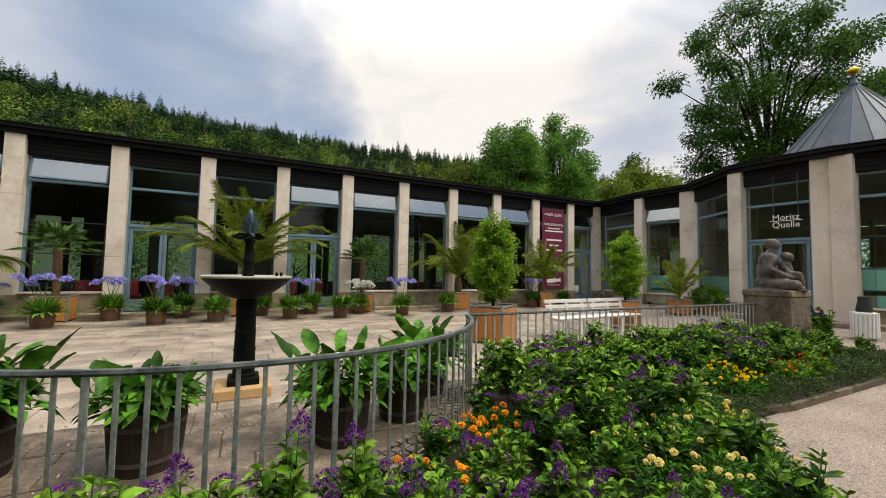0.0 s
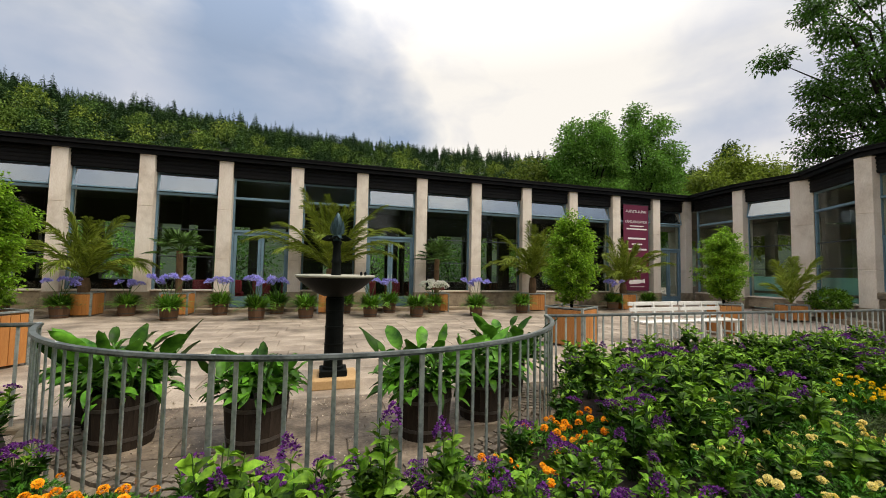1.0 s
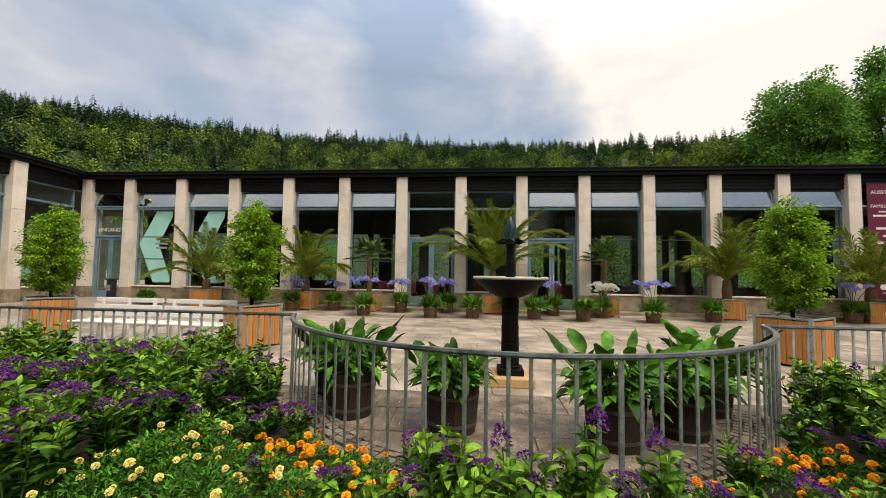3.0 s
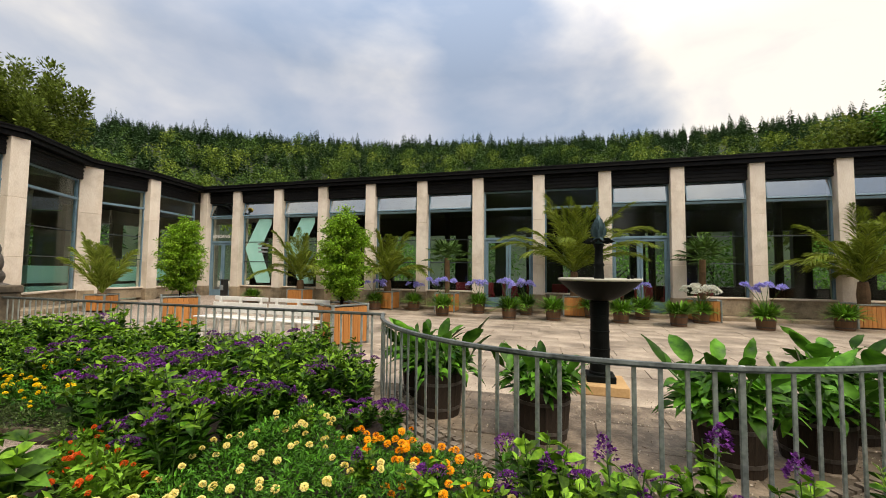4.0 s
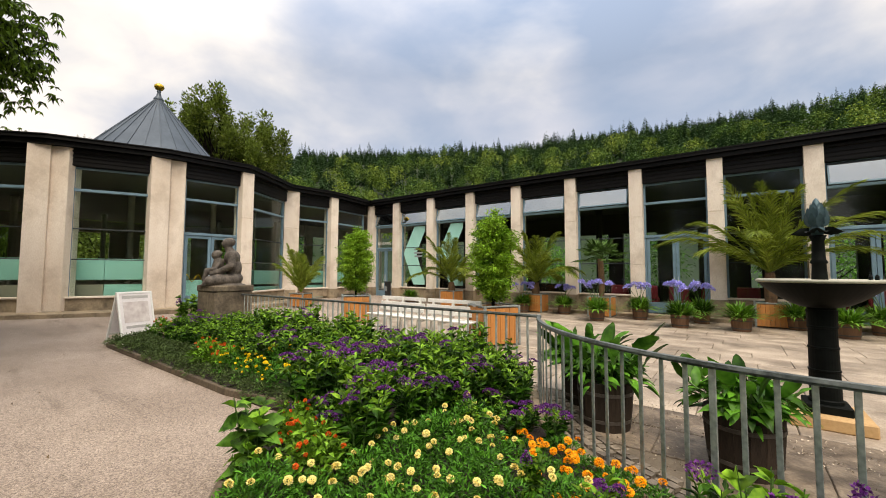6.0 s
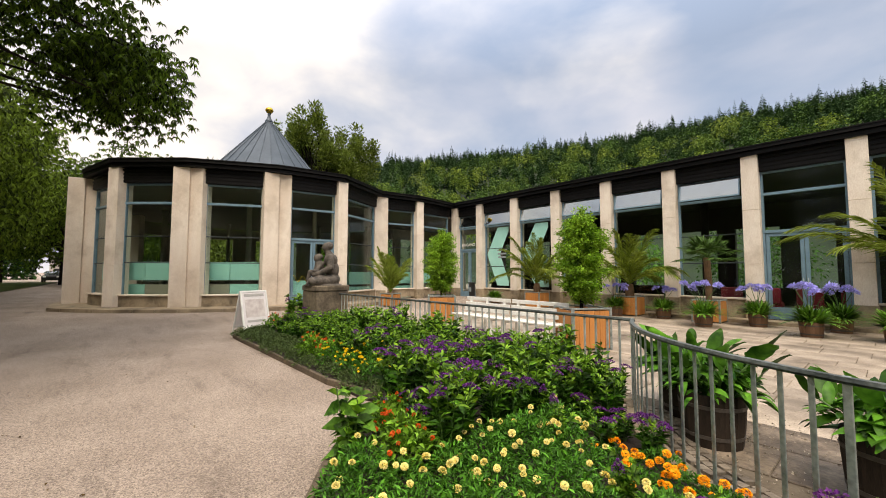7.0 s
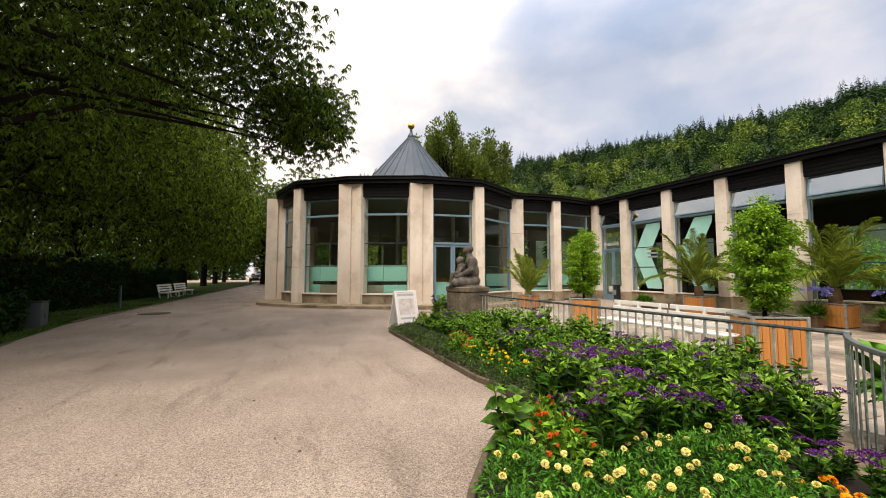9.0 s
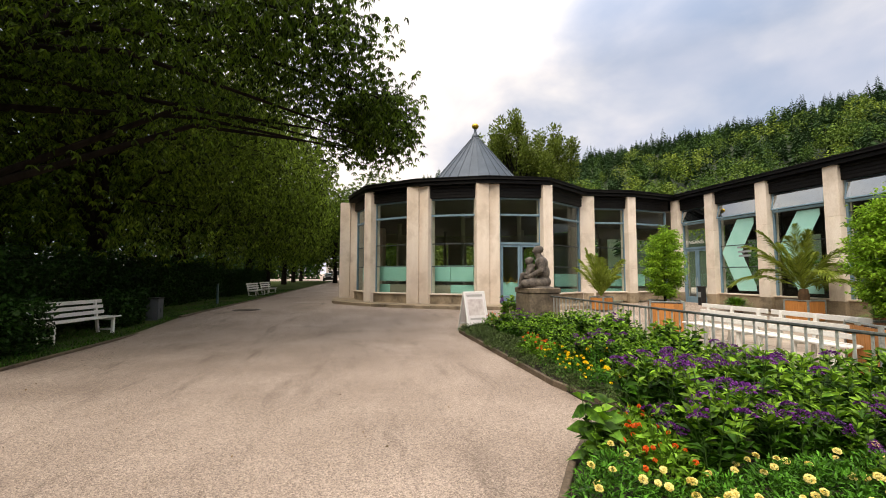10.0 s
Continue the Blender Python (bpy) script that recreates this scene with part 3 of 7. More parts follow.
def bay(i):
    (ax, ay), d0 = CHAIN[i]
    (bx, by), d1 = CHAIN[i + 1]
    ln = math.hypot(bx - ax, by - ay)
    m = pose(ax, ay, 0, 0, 0, math.degrees(math.atan2(by - ay, bx - ax)))
    x0, x1 = (0.5 if d0 else PW / 2), ln - (0.5 if d1 else PW / 2)
    front = NL <= i < NL + len(FRONT) - 1 or i in (NL - 1, NL + len(FRONT) - 1)
    tilted = (front and i not in (NL + 5, NL + 6)) or i in (NL + len(FRONT) + 1,)
    base = 0.12 if front else 0.3
    y = 0.32
    w = thing("window_%d" % (i + 1), m, "tall glazed bay with blue-grey steel frame between stone pillars", "window", kind="structure")
    bar(w, "jamb", x0, x0 + 0.06, base, Z_BEAM, y - 0.05, y + 0.05, M_FRAME)
    bar(w, "jamb", x1 - 0.06, x1, base, Z_BEAM, y - 0.05, y + 0.05, M_FRAME)
    bar(w, "transom", x0, x1, Z_TRANSOM - 0.04, Z_TRANSOM + 0.04, y - 0.07, y + 0.05, M_FRAME)
    bar(w, "head_frame", x0, x1, Z_BEAM - 0.06, Z_BEAM, y - 0.04, y + 0.05, M_FRAME)
    if i in DOORS:
        w["label"] = "glazed bay with blue steel double doors between pillars"
        top, xm = 2.68, (x0 + x1) / 2
        bar(w, "door_head", x0, x1, top, top + 0.09, y - 0.06, y + 0.05, M_FRAME)
        pane(w, x0 + 0.06, x1 - 0.06, top + 0.09, Z_TRANSOM - 0.04, y)
        for a, b in ((x0 + 0.07, xm - 0.006), (xm + 0.006, x1 - 0.07)):
            d = thing("door_leaf")
            d.parent = w
            bar(d, "stile", a, a + 0.09, base, top - 0.005, y - 0.03, y + 0.03, M_FRAME)
            bar(d, "stile", b - 0.09, b, base, top - 0.005, y - 0.03, y + 0.03, M_FRAME)
            bar(d, "rail", a + 0.09, b - 0.09, top - 0.1, top - 0.005, y - 0.03, y + 0.03, M_FRAME)
            bar(d, "kick_panel", a + 0.09, b - 0.09, base, base + 0.36, y - 0.028, y + 0.028, M_FRAME)
            pane(d, a + 0.09, b - 0.09, base + 0.36, top - 0.1, y)
            hx = b - 0.045 if a < xm - 0.3 else a + 0.045
            part("handle", tube([(hx, y - 0.09, 1.0), (hx, y - 0.09, 1.35)], [0.012, 0.012], 8), M_STEEL, d, smooth=True)
    else:
        part("sill_wall", box((x1 - x0, 0.34, Z_SILL - base - 0.05), ((x0 + x1) / 2, y + 0.02, (Z_SILL + base - 0.05) / 2)), M_PLINTH, w)
        bar(w, "window_sill", x0, x1, Z_SILL - 0.05, Z_SILL, y - 0.2, y + 0.1, M_STONE)
        for a, b in ((Z_SILL, Z_LOW), (Z_LOW, Z_MID), (Z_MID, Z_TRANSOM - 0.04)):
            pane(w, x0 + 0.06, x1 - 0.06, a + 0.015, b - 0.015, y)
        for z in (Z_LOW, Z_MID):
            bar(w, "glazing_bar", x0 + 0.06, x1 - 0.06, z - 0.016, z + 0.016, y - 0.03, y + 0.03, M_BAR)
    if tilted:
        s = thing("tilted_sash")
        s.parent = w
        s.matrix_basis = pose(0, y - 0.2, Z_TRANSOM + 0.045, -14, 0, 0)
        h = Z_BEAM - Z_TRANSOM - 0.06
        bar(s, "sash_rail", x0 + 0.07, x1 - 0.07, 0, 0.05, -0.02, 0.02, M_FRAME)
        bar(s, "sash_rail", x0 + 0.07, x1 - 0.07, h - 0.05, h, -0.02, 0.02, M_BAR)
        bar(s, "sash_stile", x0 + 0.07, x0 + 0.11, 0.05, h - 0.05, -0.02, 0.02, M_FRAME)
        bar(s, "sash_stile", x1 - 0.11, x1 - 0.07, 0.05, h - 0.05, -0.02, 0.02, M_FRAME)
        pane(s, x0 + 0.11, x1 - 0.11, 0.05, h - 0.05, 0, 0, M_GLASS_TILT)
    else:
        pane(w, x0 + 0.06, x1 - 0.06, Z_TRANSOM + 0.04, Z_BEAM - 0.06, y)
    # ribbed beam between the pillar heads
    f = thing("fascia_beam", m, "dark ribbed bronze beam between the pillar heads", "fascia", kind="structure")
    part("beam", box((x1 - x0, 0.3, Z_TOP - Z_BEAM), ((x0 + x1) / 2, 0.31, (Z_TOP + Z_BEAM) / 2)), M_FASCIA, f)
    for z, out in ((Z_BEAM + 0.02, 0.145), (Z_BEAM + 0.14, 0.14), (Z_BEAM + 0.26, 0.13), (Z_BEAM + 0.40, 0.10)):
        bar(f, "rib", x0, x1, z, z + 0.07, out, 0.16, M_FASCIA)


for i in range(1, len(CHAIN) - 2):
    bay(i)


def offset(i, d):
    t = radians(facing(i) - 90)
    (x, y), _ = CHAIN[i]
    if i == NL - 1:
        t = radians(-50)
    if i == NL + len(FRONT):
        t = radians(230)
    return (x + d * math.cos(t), y + d * math.sin(t))


for i in range(len(CHAIN) - 1):
    e = thing("roof_edge", None, "thin dark metal roof edge above the pillars", "roof edge", kind="structure")
    quad = [offset(i, 0.07), offset(i + 1, 0.07), offset(i + 1, -0.75), offset(i, -0.75)]
    part("gutter", prism(quad, Z_TOP + 0.002, Z_TOP + 0.12), M_FASCIA, e)
    quad = [offset(i, 0.16), offset(i + 1, 0.16), offset(i + 1, -0.75), offset(i, -0.75)]
    part("coping", prism(quad, Z_TOP + 0.14, Z_ROOF - 0.03), M_FASCIA, e)
    quad = [offset(i, 0.19), offset(i + 1, 0.19), offset(i + 1, -0.7), offset(i, -0.7)]
    part("drip_edge", prism(quad, Z_ROOF - 0.03, Z_ROOF), M_FASCIA, e)

# steps and floors
step = thing("facade_step", None, "low stone step along the glazed front", "step", kind="structure")
for k in range(16):
    part("step_stone", box((2.06, 0.62, 0.12), bevel=0.012), M_PLINTH, step, m=pose(-15.6 + 2.08 * k, 14.86, 0.06))
for side in (-1, 1):
    st = thing("pavilion_step_" + ("west" if side < 0 else "east"), None, "curved stone step round the foot of the pavilion", "step", kind="structure")
    pts = [(side * x, y) for x, y in ((18.8, -1.04), (21.2, -1.1), (24.8, -0.5), (24.8, 0.3), (21.2, -0.2), (19.4, 0.04))]
    part("step_stone", prism(pts if side > 0 else pts[::-1], 0.0, 0.306), M_PLINTH, st)
    for k in range(9, 30):
        a0 = -96 + 4.0 * k
        pts = [drum(side, a, r) for r, aa in ((CR + 0.75, (a0 + 0.06, a0 + 2, a0 + 3.94)), (CR - 0.5, (a0 + 3.94, a0 + 2, a0 + 0.06))) for a in aa]
        part("step_stone", prism(pts if side > 0 else pts[::-1], 0.0, 0.31), M_PLINTH, st)


def slab(name, pieces, z0, z1, mat, label, category):
    top = thing(name, None, label, category, kind="structure")
    for k, poly in enumerate(pieces):
        part("slab", prism(poly, z0 + 0.003 * k, z1 + 0.003 * k), mat, top)
    return top


HALL = [(-16.9, 15.42), (16.9, 15.42), (16.9, 22.3), (-16.9, 22.3)]
WINGS = [[(s * 16.95, 8.6), (s * 16.95, 22.3), (s * 23.5, 22.3), (s * 23.5, 8.6)] for s in (-1, 1)]
DISCS = [[(s * CX + (CR - 0.4) * math.cos(2 * math.pi * k / 48), CY + (CR - 0.4) * math.sin(2 * math.pi * k / 48)) for k in range(48)] for s in (-1, 1)]
DISCS = [[(math.copysign(max(abs(x), min(15.35 + 0.62 * (y - 7.2), 17.0)), x) if y > 7.0 else x, max(y, 0.55) if abs(x) > 18.5 else y) for x, y in d] for d in DISCS]
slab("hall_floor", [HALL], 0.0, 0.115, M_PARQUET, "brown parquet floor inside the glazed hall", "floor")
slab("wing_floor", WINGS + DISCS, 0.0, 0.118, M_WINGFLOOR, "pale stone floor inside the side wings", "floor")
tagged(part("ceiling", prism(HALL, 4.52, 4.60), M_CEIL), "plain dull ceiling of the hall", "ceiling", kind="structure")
for k, poly in enumerate(WINGS + DISCS):
    tagged(part("ceiling", prism(poly, 4.524 + 0.004 * k, 4.604 + 0.004 * k), M_WINGCEIL), "plain dull ceiling of the wing", "ceiling", kind="structure")
slab("roof", [HALL] + WINGS + DISCS, Z_TOP + 0.02, Z_ROOF - 0.05, M_FASCIA, "flat dark roof behind the metal edge", "roof")

# rear wall with openings towards the wooded slope
back = thing("wall_north", None, "plain rear wall of the hall with window openings", "wall", kind="structure")
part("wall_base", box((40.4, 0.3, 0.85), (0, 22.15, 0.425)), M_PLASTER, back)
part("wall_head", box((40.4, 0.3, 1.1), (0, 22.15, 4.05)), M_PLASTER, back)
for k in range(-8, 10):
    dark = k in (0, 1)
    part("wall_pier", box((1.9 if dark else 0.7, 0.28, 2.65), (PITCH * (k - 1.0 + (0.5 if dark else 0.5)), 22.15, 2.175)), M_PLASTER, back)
for s, nm in ((-1, "wall_west"), (1, "wall_east")):
    wv = thing(nm, None, "plain outer wall of the side wing", "wall", kind="structure")
    part("wall_base", box((0.3, 9.0, 0.8), (s * 23.4, 17.9, 0.4)), M_WING, wv)
    part("wall_head", box((0.3, 9.0, 0.7), (s * 23.4, 17.9, 4.15)), M_WING, wv)
    for k in range(5):
        part("wall_pier", box((0.28, 0.5, 3.0), (s * 23.4, 13.65 + 2.12 * k, 2.3)), M_WING, wv)
    ring = thing("wall_pavilion_" + ("west" if s < 0 else "east"), None, "rear wall of the round pavilion with window openings", "wall", kind="structure")
    for k in range(18):
        turn = (-97 - 10 * k) * (-1 if s > 0 else 1) + (180 if s > 0 else 0)
        spot = drum(s, -97 - 10 * k, CR - 0.3)
        spot = (spot[0], max(spot[1], 0.75))
        if k % 3 == 0:
            part("wall_panel", box((0.3, 1.5, 4.4), (0, 0, 2.2)), M_WING, ring, m=pose(*spot, 0.1, 0, 0, turn))
        else:
            part("wall_base", box((0.3, 1.5, 0.8), (0, 0, 0.4)), M_WING, ring, m=pose(*spot, 0.1, 0, 0, turn))
            part("wall_head", box((0.3, 1.5, 0.7), (0, 0, 4.05)), M_WING, ring, m=pose(*spot, 0.1, 0, 0, turn))

# slim inner columns of the pavilions
for s in (-1, 1):
    for k in range(10):
        a = 2 * math.pi * (k + 0.3) / 10
        c = thing("column", pose(s * CX + 4.6 * math.cos(a), CY + 4.6 * math.sin(a), 0.11), "slim pale inner column of the pavilion", "column", "pavilion columns", "structure")
        part("shaft", lathe([(0.15, 0.0), (0.15, 0.1), (0.11, 0.14), (0.11, 4.26), (0.14, 4.3), (0.14, 4.4)], 16), M_WING, c, smooth=True)

# conical roofs with standing seams
for s in (-1, 1):
    c = thing("cone_roof_" + ("west" if s < 0 else "east"), pose(s * CX, CY, 0), "grey zinc cone roof with standing seams and gilded top", "roof", kind="structure")
    part("cone_base", lathe([(3.95, 5.3), (3.95, 5.5), (3.85, 5.52)], 32), M_ZINC, c)
    part("cone", lathe([(3.88, 5.5), (0.16, 9.95), (0.1, 10.1)], 28), M_ZINC, c)
    seam = box((0.03, 0.06, 5.78), (0, 0, 2.89), bevel=0.004)
    me = mesh_of("seam", seam, M_ZINC)
    lean = math.degrees(math.atan2(3.72, 4.45))
    for k in range(28):
        part("seam", me, M_ZINC, c, m=pose(0, 0, 0, 0, 0, 360 / 28 * k) @ pose(0, -3.88, 5.5, -lean, 0, 0))
    part("finial_cap", lathe([(0.2, 9.9), (0.22, 10.0), (0.12, 10.15), (0.07, 10.35), (0.1, 10.42), (0.04, 10.5)], 20), M_ZINC, c, smooth=True)
    part("gilded_knob", lathe([(0.03, 10.45), (0.16, 10.52), (0.22, 10.62), (0.2, 10.72), (0.1, 10.8), (0.02, 10.82)], 20), M_GOLD, c, smooth=True)

# ---- railing ----
def railing(name, pts, label, mat):
    """A handrail with flat uprights along a plan line; a stronger post every eighth upright."""
    top = thing(name, None, label, "railing")
    bar_me = mesh_of("baluster", box((0.012, 0.028, RAIL_Z - 0.065), (0, 0, (RAIL_Z - 0.065) / 2), bevel=0.003), mat)
    post_me = mesh_of("post", box((0.018, 0.036, RAIL_Z - 0.03), (0, 0, (RAIL_Z - 0.03) / 2), bevel=0.003), mat)
    length = [0.0]
    for a, b in zip(pts, pts[1:]):
        length.append(length[-1] + math.hypot(b[0] - a[0], b[1] - a[1]))

    def along(s):
        for k in range(len(pts) - 1):
            if s <= length[k + 1] or k == len(pts) - 2:
                u = (s - length[k]) / (length[k + 1] - length[k])
                a, b = pts[k], pts[k + 1]
                return a[0] + u * (b[0] - a[0]), a[1] + u * (b[1] - a[1]), math.degrees(math.atan2(b[1] - a[1], b[0] - a[0]))
    n = round(length[-1] / 0.148)
    for k in range(n + 1):
        x, y, t = along(length[-1] * k / n)
        strong = k % 9 == 0 or k == n
        part("post" if strong else "baluster", post_me if strong else bar_me, mat, top, m=pose(x, y, 0.045, 0, 0, t + 90))
    for nm, zc, w, h in (("handrail", RAIL_Z, 0.05, 0.02), ("under_bar", RAIL_Z - 0.018, 0.03, 0.014)):
        bm = bmesh.new()
        rings = []
        for k, p in enumerate(pts):
            a, b = pts[max(k - 1, 0)], pts[min(k + 1, len(pts) - 1)]
            t = math.atan2(b[1] - a[1], b[0] - a[0]) + math.pi / 2
            dx, dy = math.cos(t) * w / 2, math.sin(t) * w / 2
            rings.append([bm.verts.new(v) for v in ((p[0] - dx, p[1] - dy, zc - h / 2), (p[0] + dx, p[1] + dy, zc - h / 2), (p[0] + dx * 0.8, p[1] + dy * 0.8, zc + h / 2), (p[0] - dx * 0.8, p[1] - dy * 0.8, zc + h / 2))])
        for a, b in zip(rings, rings[1:]):
            for j in range(4):
                bm.faces.new((a[j], a[(j + 1) % 4], b[(j + 1) % 4], b[j]))
        bm.faces.new(rings[0])
        bm.faces.new(rings[-1])
        bmesh.ops.recalc_face_normals(bm, faces=bm.faces[:])
        part(nm, bm, M_RAILDARK, top)
    return top


arc = [(FX + RAIL_R * math.cos(radians(198 + 144 * i / 40)), FY + RAIL_R * math.sin(radians(198 + 144 * i / 40))) for i in range(41)]
railing("curved_railing", arc, "weathered galvanised steel railing curving round the fountain", M_STEEL)
for side in (-1, 1):
    railing("straight_railing", [(side * 2.62, RAIL_Y), (side * 9.95, RAIL_Y)], "straight pale grey steel railing behind the flower bed", M_RAILPALE)

# ---- fountain ----
fountain = thing("fountain", pose(FX, FY, 0.02), "dark bronze pedestal fountain with a shallow round bowl", "fountain")
part("base_slab", box((0.6, 0.6, 0.12), (0, 0, 0.06), bevel=0.012), material("warm_sandstone", lin("b58f5e"), lin("cda878"), rough=0.85, bump=0.2), fountain, "warm yellow sandstone slab")
part("foot_plate", box((0.34, 0.34, 0.08), (0, 0, 0.16), bevel=0.008), M_BRONZE, fountain)
part("shaft", lathe([(0.132, 0.2), (0.132, 0.23), (0.122, 0.24), (0.118, 0.5), (0.124, 0.505), (0.124, 0.52), (0.116, 0.525), (0.114, 0.72), (0.12, 0.725), (0.12, 0.74), (0.112, 0.745), (0.110, 0.92), (0.118, 0.925), (0.118, 0.94), (0.114, 0.945), (0.12, 1.1)], 28), M_BRONZE, fountain, smooth=False)
curve = [(0.11, 1.06)] + [(0.11 + 0.375 * k / 12, 1.12 + 0.235 * (k / 12) ** 1.55) for k in range(13)]
part("bowl", lathe(curve + [(0.492, 1.362), (0.488, 1.368), (0.44, 1.352), (0.3, 1.29), (0.06, 1.25)], 48), M_BRONZE, fountain)
part("bowl_rim", lathe([(0.485, 1.366), (0.505, 1.375), (0.505, 1.395), (0.49, 1.402), (0.465, 1.392), (0.46, 1.378)], 48), M_RIM, fountain, "rim crusted with pale lime", smooth=True)
part("upper_stem", lathe([(0.075, 1.24), (0.06, 1.45), (0.055, 1.55), (0.07, 1.57), (0.055, 1.6), (0.048, 1.78), (0.07, 1.84)], 20), M_BRONZE, fountain, smooth=True)
rng = np.random.default_rng(5)
a = np.arange(9) * 2 * np.pi / 9
part("leaf_dish", leaf_mesh("leaf_dish", np.stack([0.03 * np.cos(a), 0.03 * np.sin(a), np.full(9, 1.86)], 1), np.stack([np.cos(a), np.sin(a), np.full(9, 0.35)], 1), 0.2, 0.1, M_BRONZE, droop=0.35, fold=0.2, rng=rng), M_BRONZE, fountain)
part("bud", lathe([(0.045, 1.84), (0.07, 1.9), (0.045, 1.93), (0.06, 1.98), (0.066, 2.05), (0.045, 2.13), (0.02, 2.2), (0.004, 2.22)], 16), M_COPPER, fountain, "blue-green copper bud", smooth=True)
scale_me = leaf_mesh("bud_scale", np.zeros((1, 3)), np.array([[0.2, 0, 1.0]]), 0.15, 0.075, M_COPPER, droop=0.0, fold=0.25, rng=rng, up=np.array([[1.0, 0, 0]]))
for ring, (count, r0, z0, lean) in enumerate(((9, 0.056, 1.92, 3), (8, 0.05, 1.98, -4), (6, 0.034, 2.03, -9))):
    for k in range(count):
        part("bud_scale", scale_me, M_COPPER, fountain, m=pose(0, 0, z0, 0, 0, 360 * (k + 0.5 * ring) / count) @ pose(r0, 0, 0, 0, lean, 0))
for sx, sy in ((0.3, -0.28), (0.36, -0.18)):
    part("nozzle", lathe([(0.012, 1.3), (0.016, 1.42), (0.006, 1.44)], 8), M_BRONZE, fountain, m=pose(sx, sy, 0.01))


# ---- statues on their blocks ----
def figure_mesh(side):
    """A seated figure with a small one on its lap, as one smooth body."""
    bm = bmesh.new()

    def blob(x, y, z, rx, ry, rz, tilt=0.0, turn=0.0):
        b = bmesh.new()
        bmesh.ops.create_icosphere(b, subdivisions=3, radius=1)
        bmesh.ops.transform(b, matrix=pose(side * x, y, z, 0, side * tilt, side * turn) @ Matrix.Diagonal((rx, ry, rz, 1)), verts=b.verts)
        join(bm, b)
    def limb(points, radii):
        for p, q, r0, r1 in zip(points, points[1:], radii, radii[1:]):
            for k in range(7):
                u = k / 6
                r = r0 + (r1 - r0) * u
                blob(*[p[i] + (q[i] - p[i]) * u for i in range(3)], r, r, r)
    # grown figure, cross-legged
    blob(0.14, 0, 0.15, 0.17, 0.2, 0.14)
    blob(0.13, 0, 0.36, 0.155, 0.2, 0.22)
    blob(0.10, 0, 0.57, 0.15, 0.225, 0.16, -8)
    limb([(0.07, 0, 0.68), (0.03, 0, 0.76)], (0.09, 0.07))
    blob(0.01, 0, 0.86, 0.1, 0.085, 0.112)
    blob(0.06, 0, 0.89, 0.095, 0.09, 0.09)
    blob(-0.085, 0, 0.85, 0.025, 0.02, 0.028)
    for w in (-1, 1):
        limb([(0.12, w * 0.13, 0.13), (-0.26, w * 0.27, 0.11)], (0.125, 0.1))
        limb([(-0.26, w * 0.27, 0.10), (-0.34, w * -0.06, 0.075)], (0.075, 0.05))
        blob(-0.36, w * -0.1, 0.06, 0.05, 0.09, 0.04)
        limb([(0.10, w * 0.19, 0.62), (0.10, w * 0.26, 0.4), (-0.14, w * 0.16, 0.27), (-0.24, w * 0.1, 0.24)], (0.085, 0.07, 0.058, 0.05))
    # small figure on the lap
    limb([(-0.17, 0, 0.24), (-0.14, 0, 0.47)], (0.12, 0.1))
    blob(-0.18, 0, 0.62, 0.09, 0.08, 0.095)
    blob(-0.15, 0, 0.65, 0.08, 0.08, 0.07)
    for w in (-1, 1):
        limb([(-0.18, w * 0.06, 0.24), (-0.33, w * 0.08, 0.31), (-0.38, w * 0.09, 0.13)], (0.06, 0.05, 0.035))
        limb([(-0.13, w * 0.09, 0.43), (-0.2, w * 0.13, 0.33), (-0.31, w * 0.08, 0.34)], (0.04, 0.035, 0.028))
    blob(-0.05, 0.0, 0.02, 0.42, 0.3, 0.045)
    return mesh_of("seated_statue", bm, M_STATUE, True)


for side in (-1, 1):
    ped = thing("statue_pedestal", pose(side * 10.36, 4.68, 0), "square stained stone block beside the railing's end", "pedestal", "statue pedestals")
    up = 0.06 if side < 0 else 0.16
    part("block", box((0.86, 0.86, 0.95 + up), (0, 0, 0.475 + up / 2), bevel=0.015), M_PEDESTAL, ped)
    part("cap_slab", box((0.9, 0.9, 0.14), (0, 0, 1.022 + up), bevel=0.02), M_PEDESTAL, ped)
    st = part("seated_statue", figure_mesh(1), M_STATUE, m=pose(side * 10.36, 4.68, 1.07 + up, 0, 0, 64 if side < 0 else 114) @ Matrix.Diagonal((1.17, 1.17, 1.17, 1)))
    md = st.modifiers.new("melt", "REMESH")
    md.mode, md.voxel_size, md.use_smooth_shade = "VOXEL", 0.014, True
    md = st.modifiers.new("soft", "SMOOTH")
    md.iterations = 2
    tagged(st, "grey-brown stone statue of seated figures on a block", "statue", "statues")


M_PALEPIC = material("washed_out_picture", lin("b9aaa6"), lin("e0d8d2"), rough=0.6, fine=12, coarse=5, bump=0.0)
M_FADED = material("faded_print", lin("a9a5a0"), lin("c4c0ba"), rough=0.7, bump=0.0)
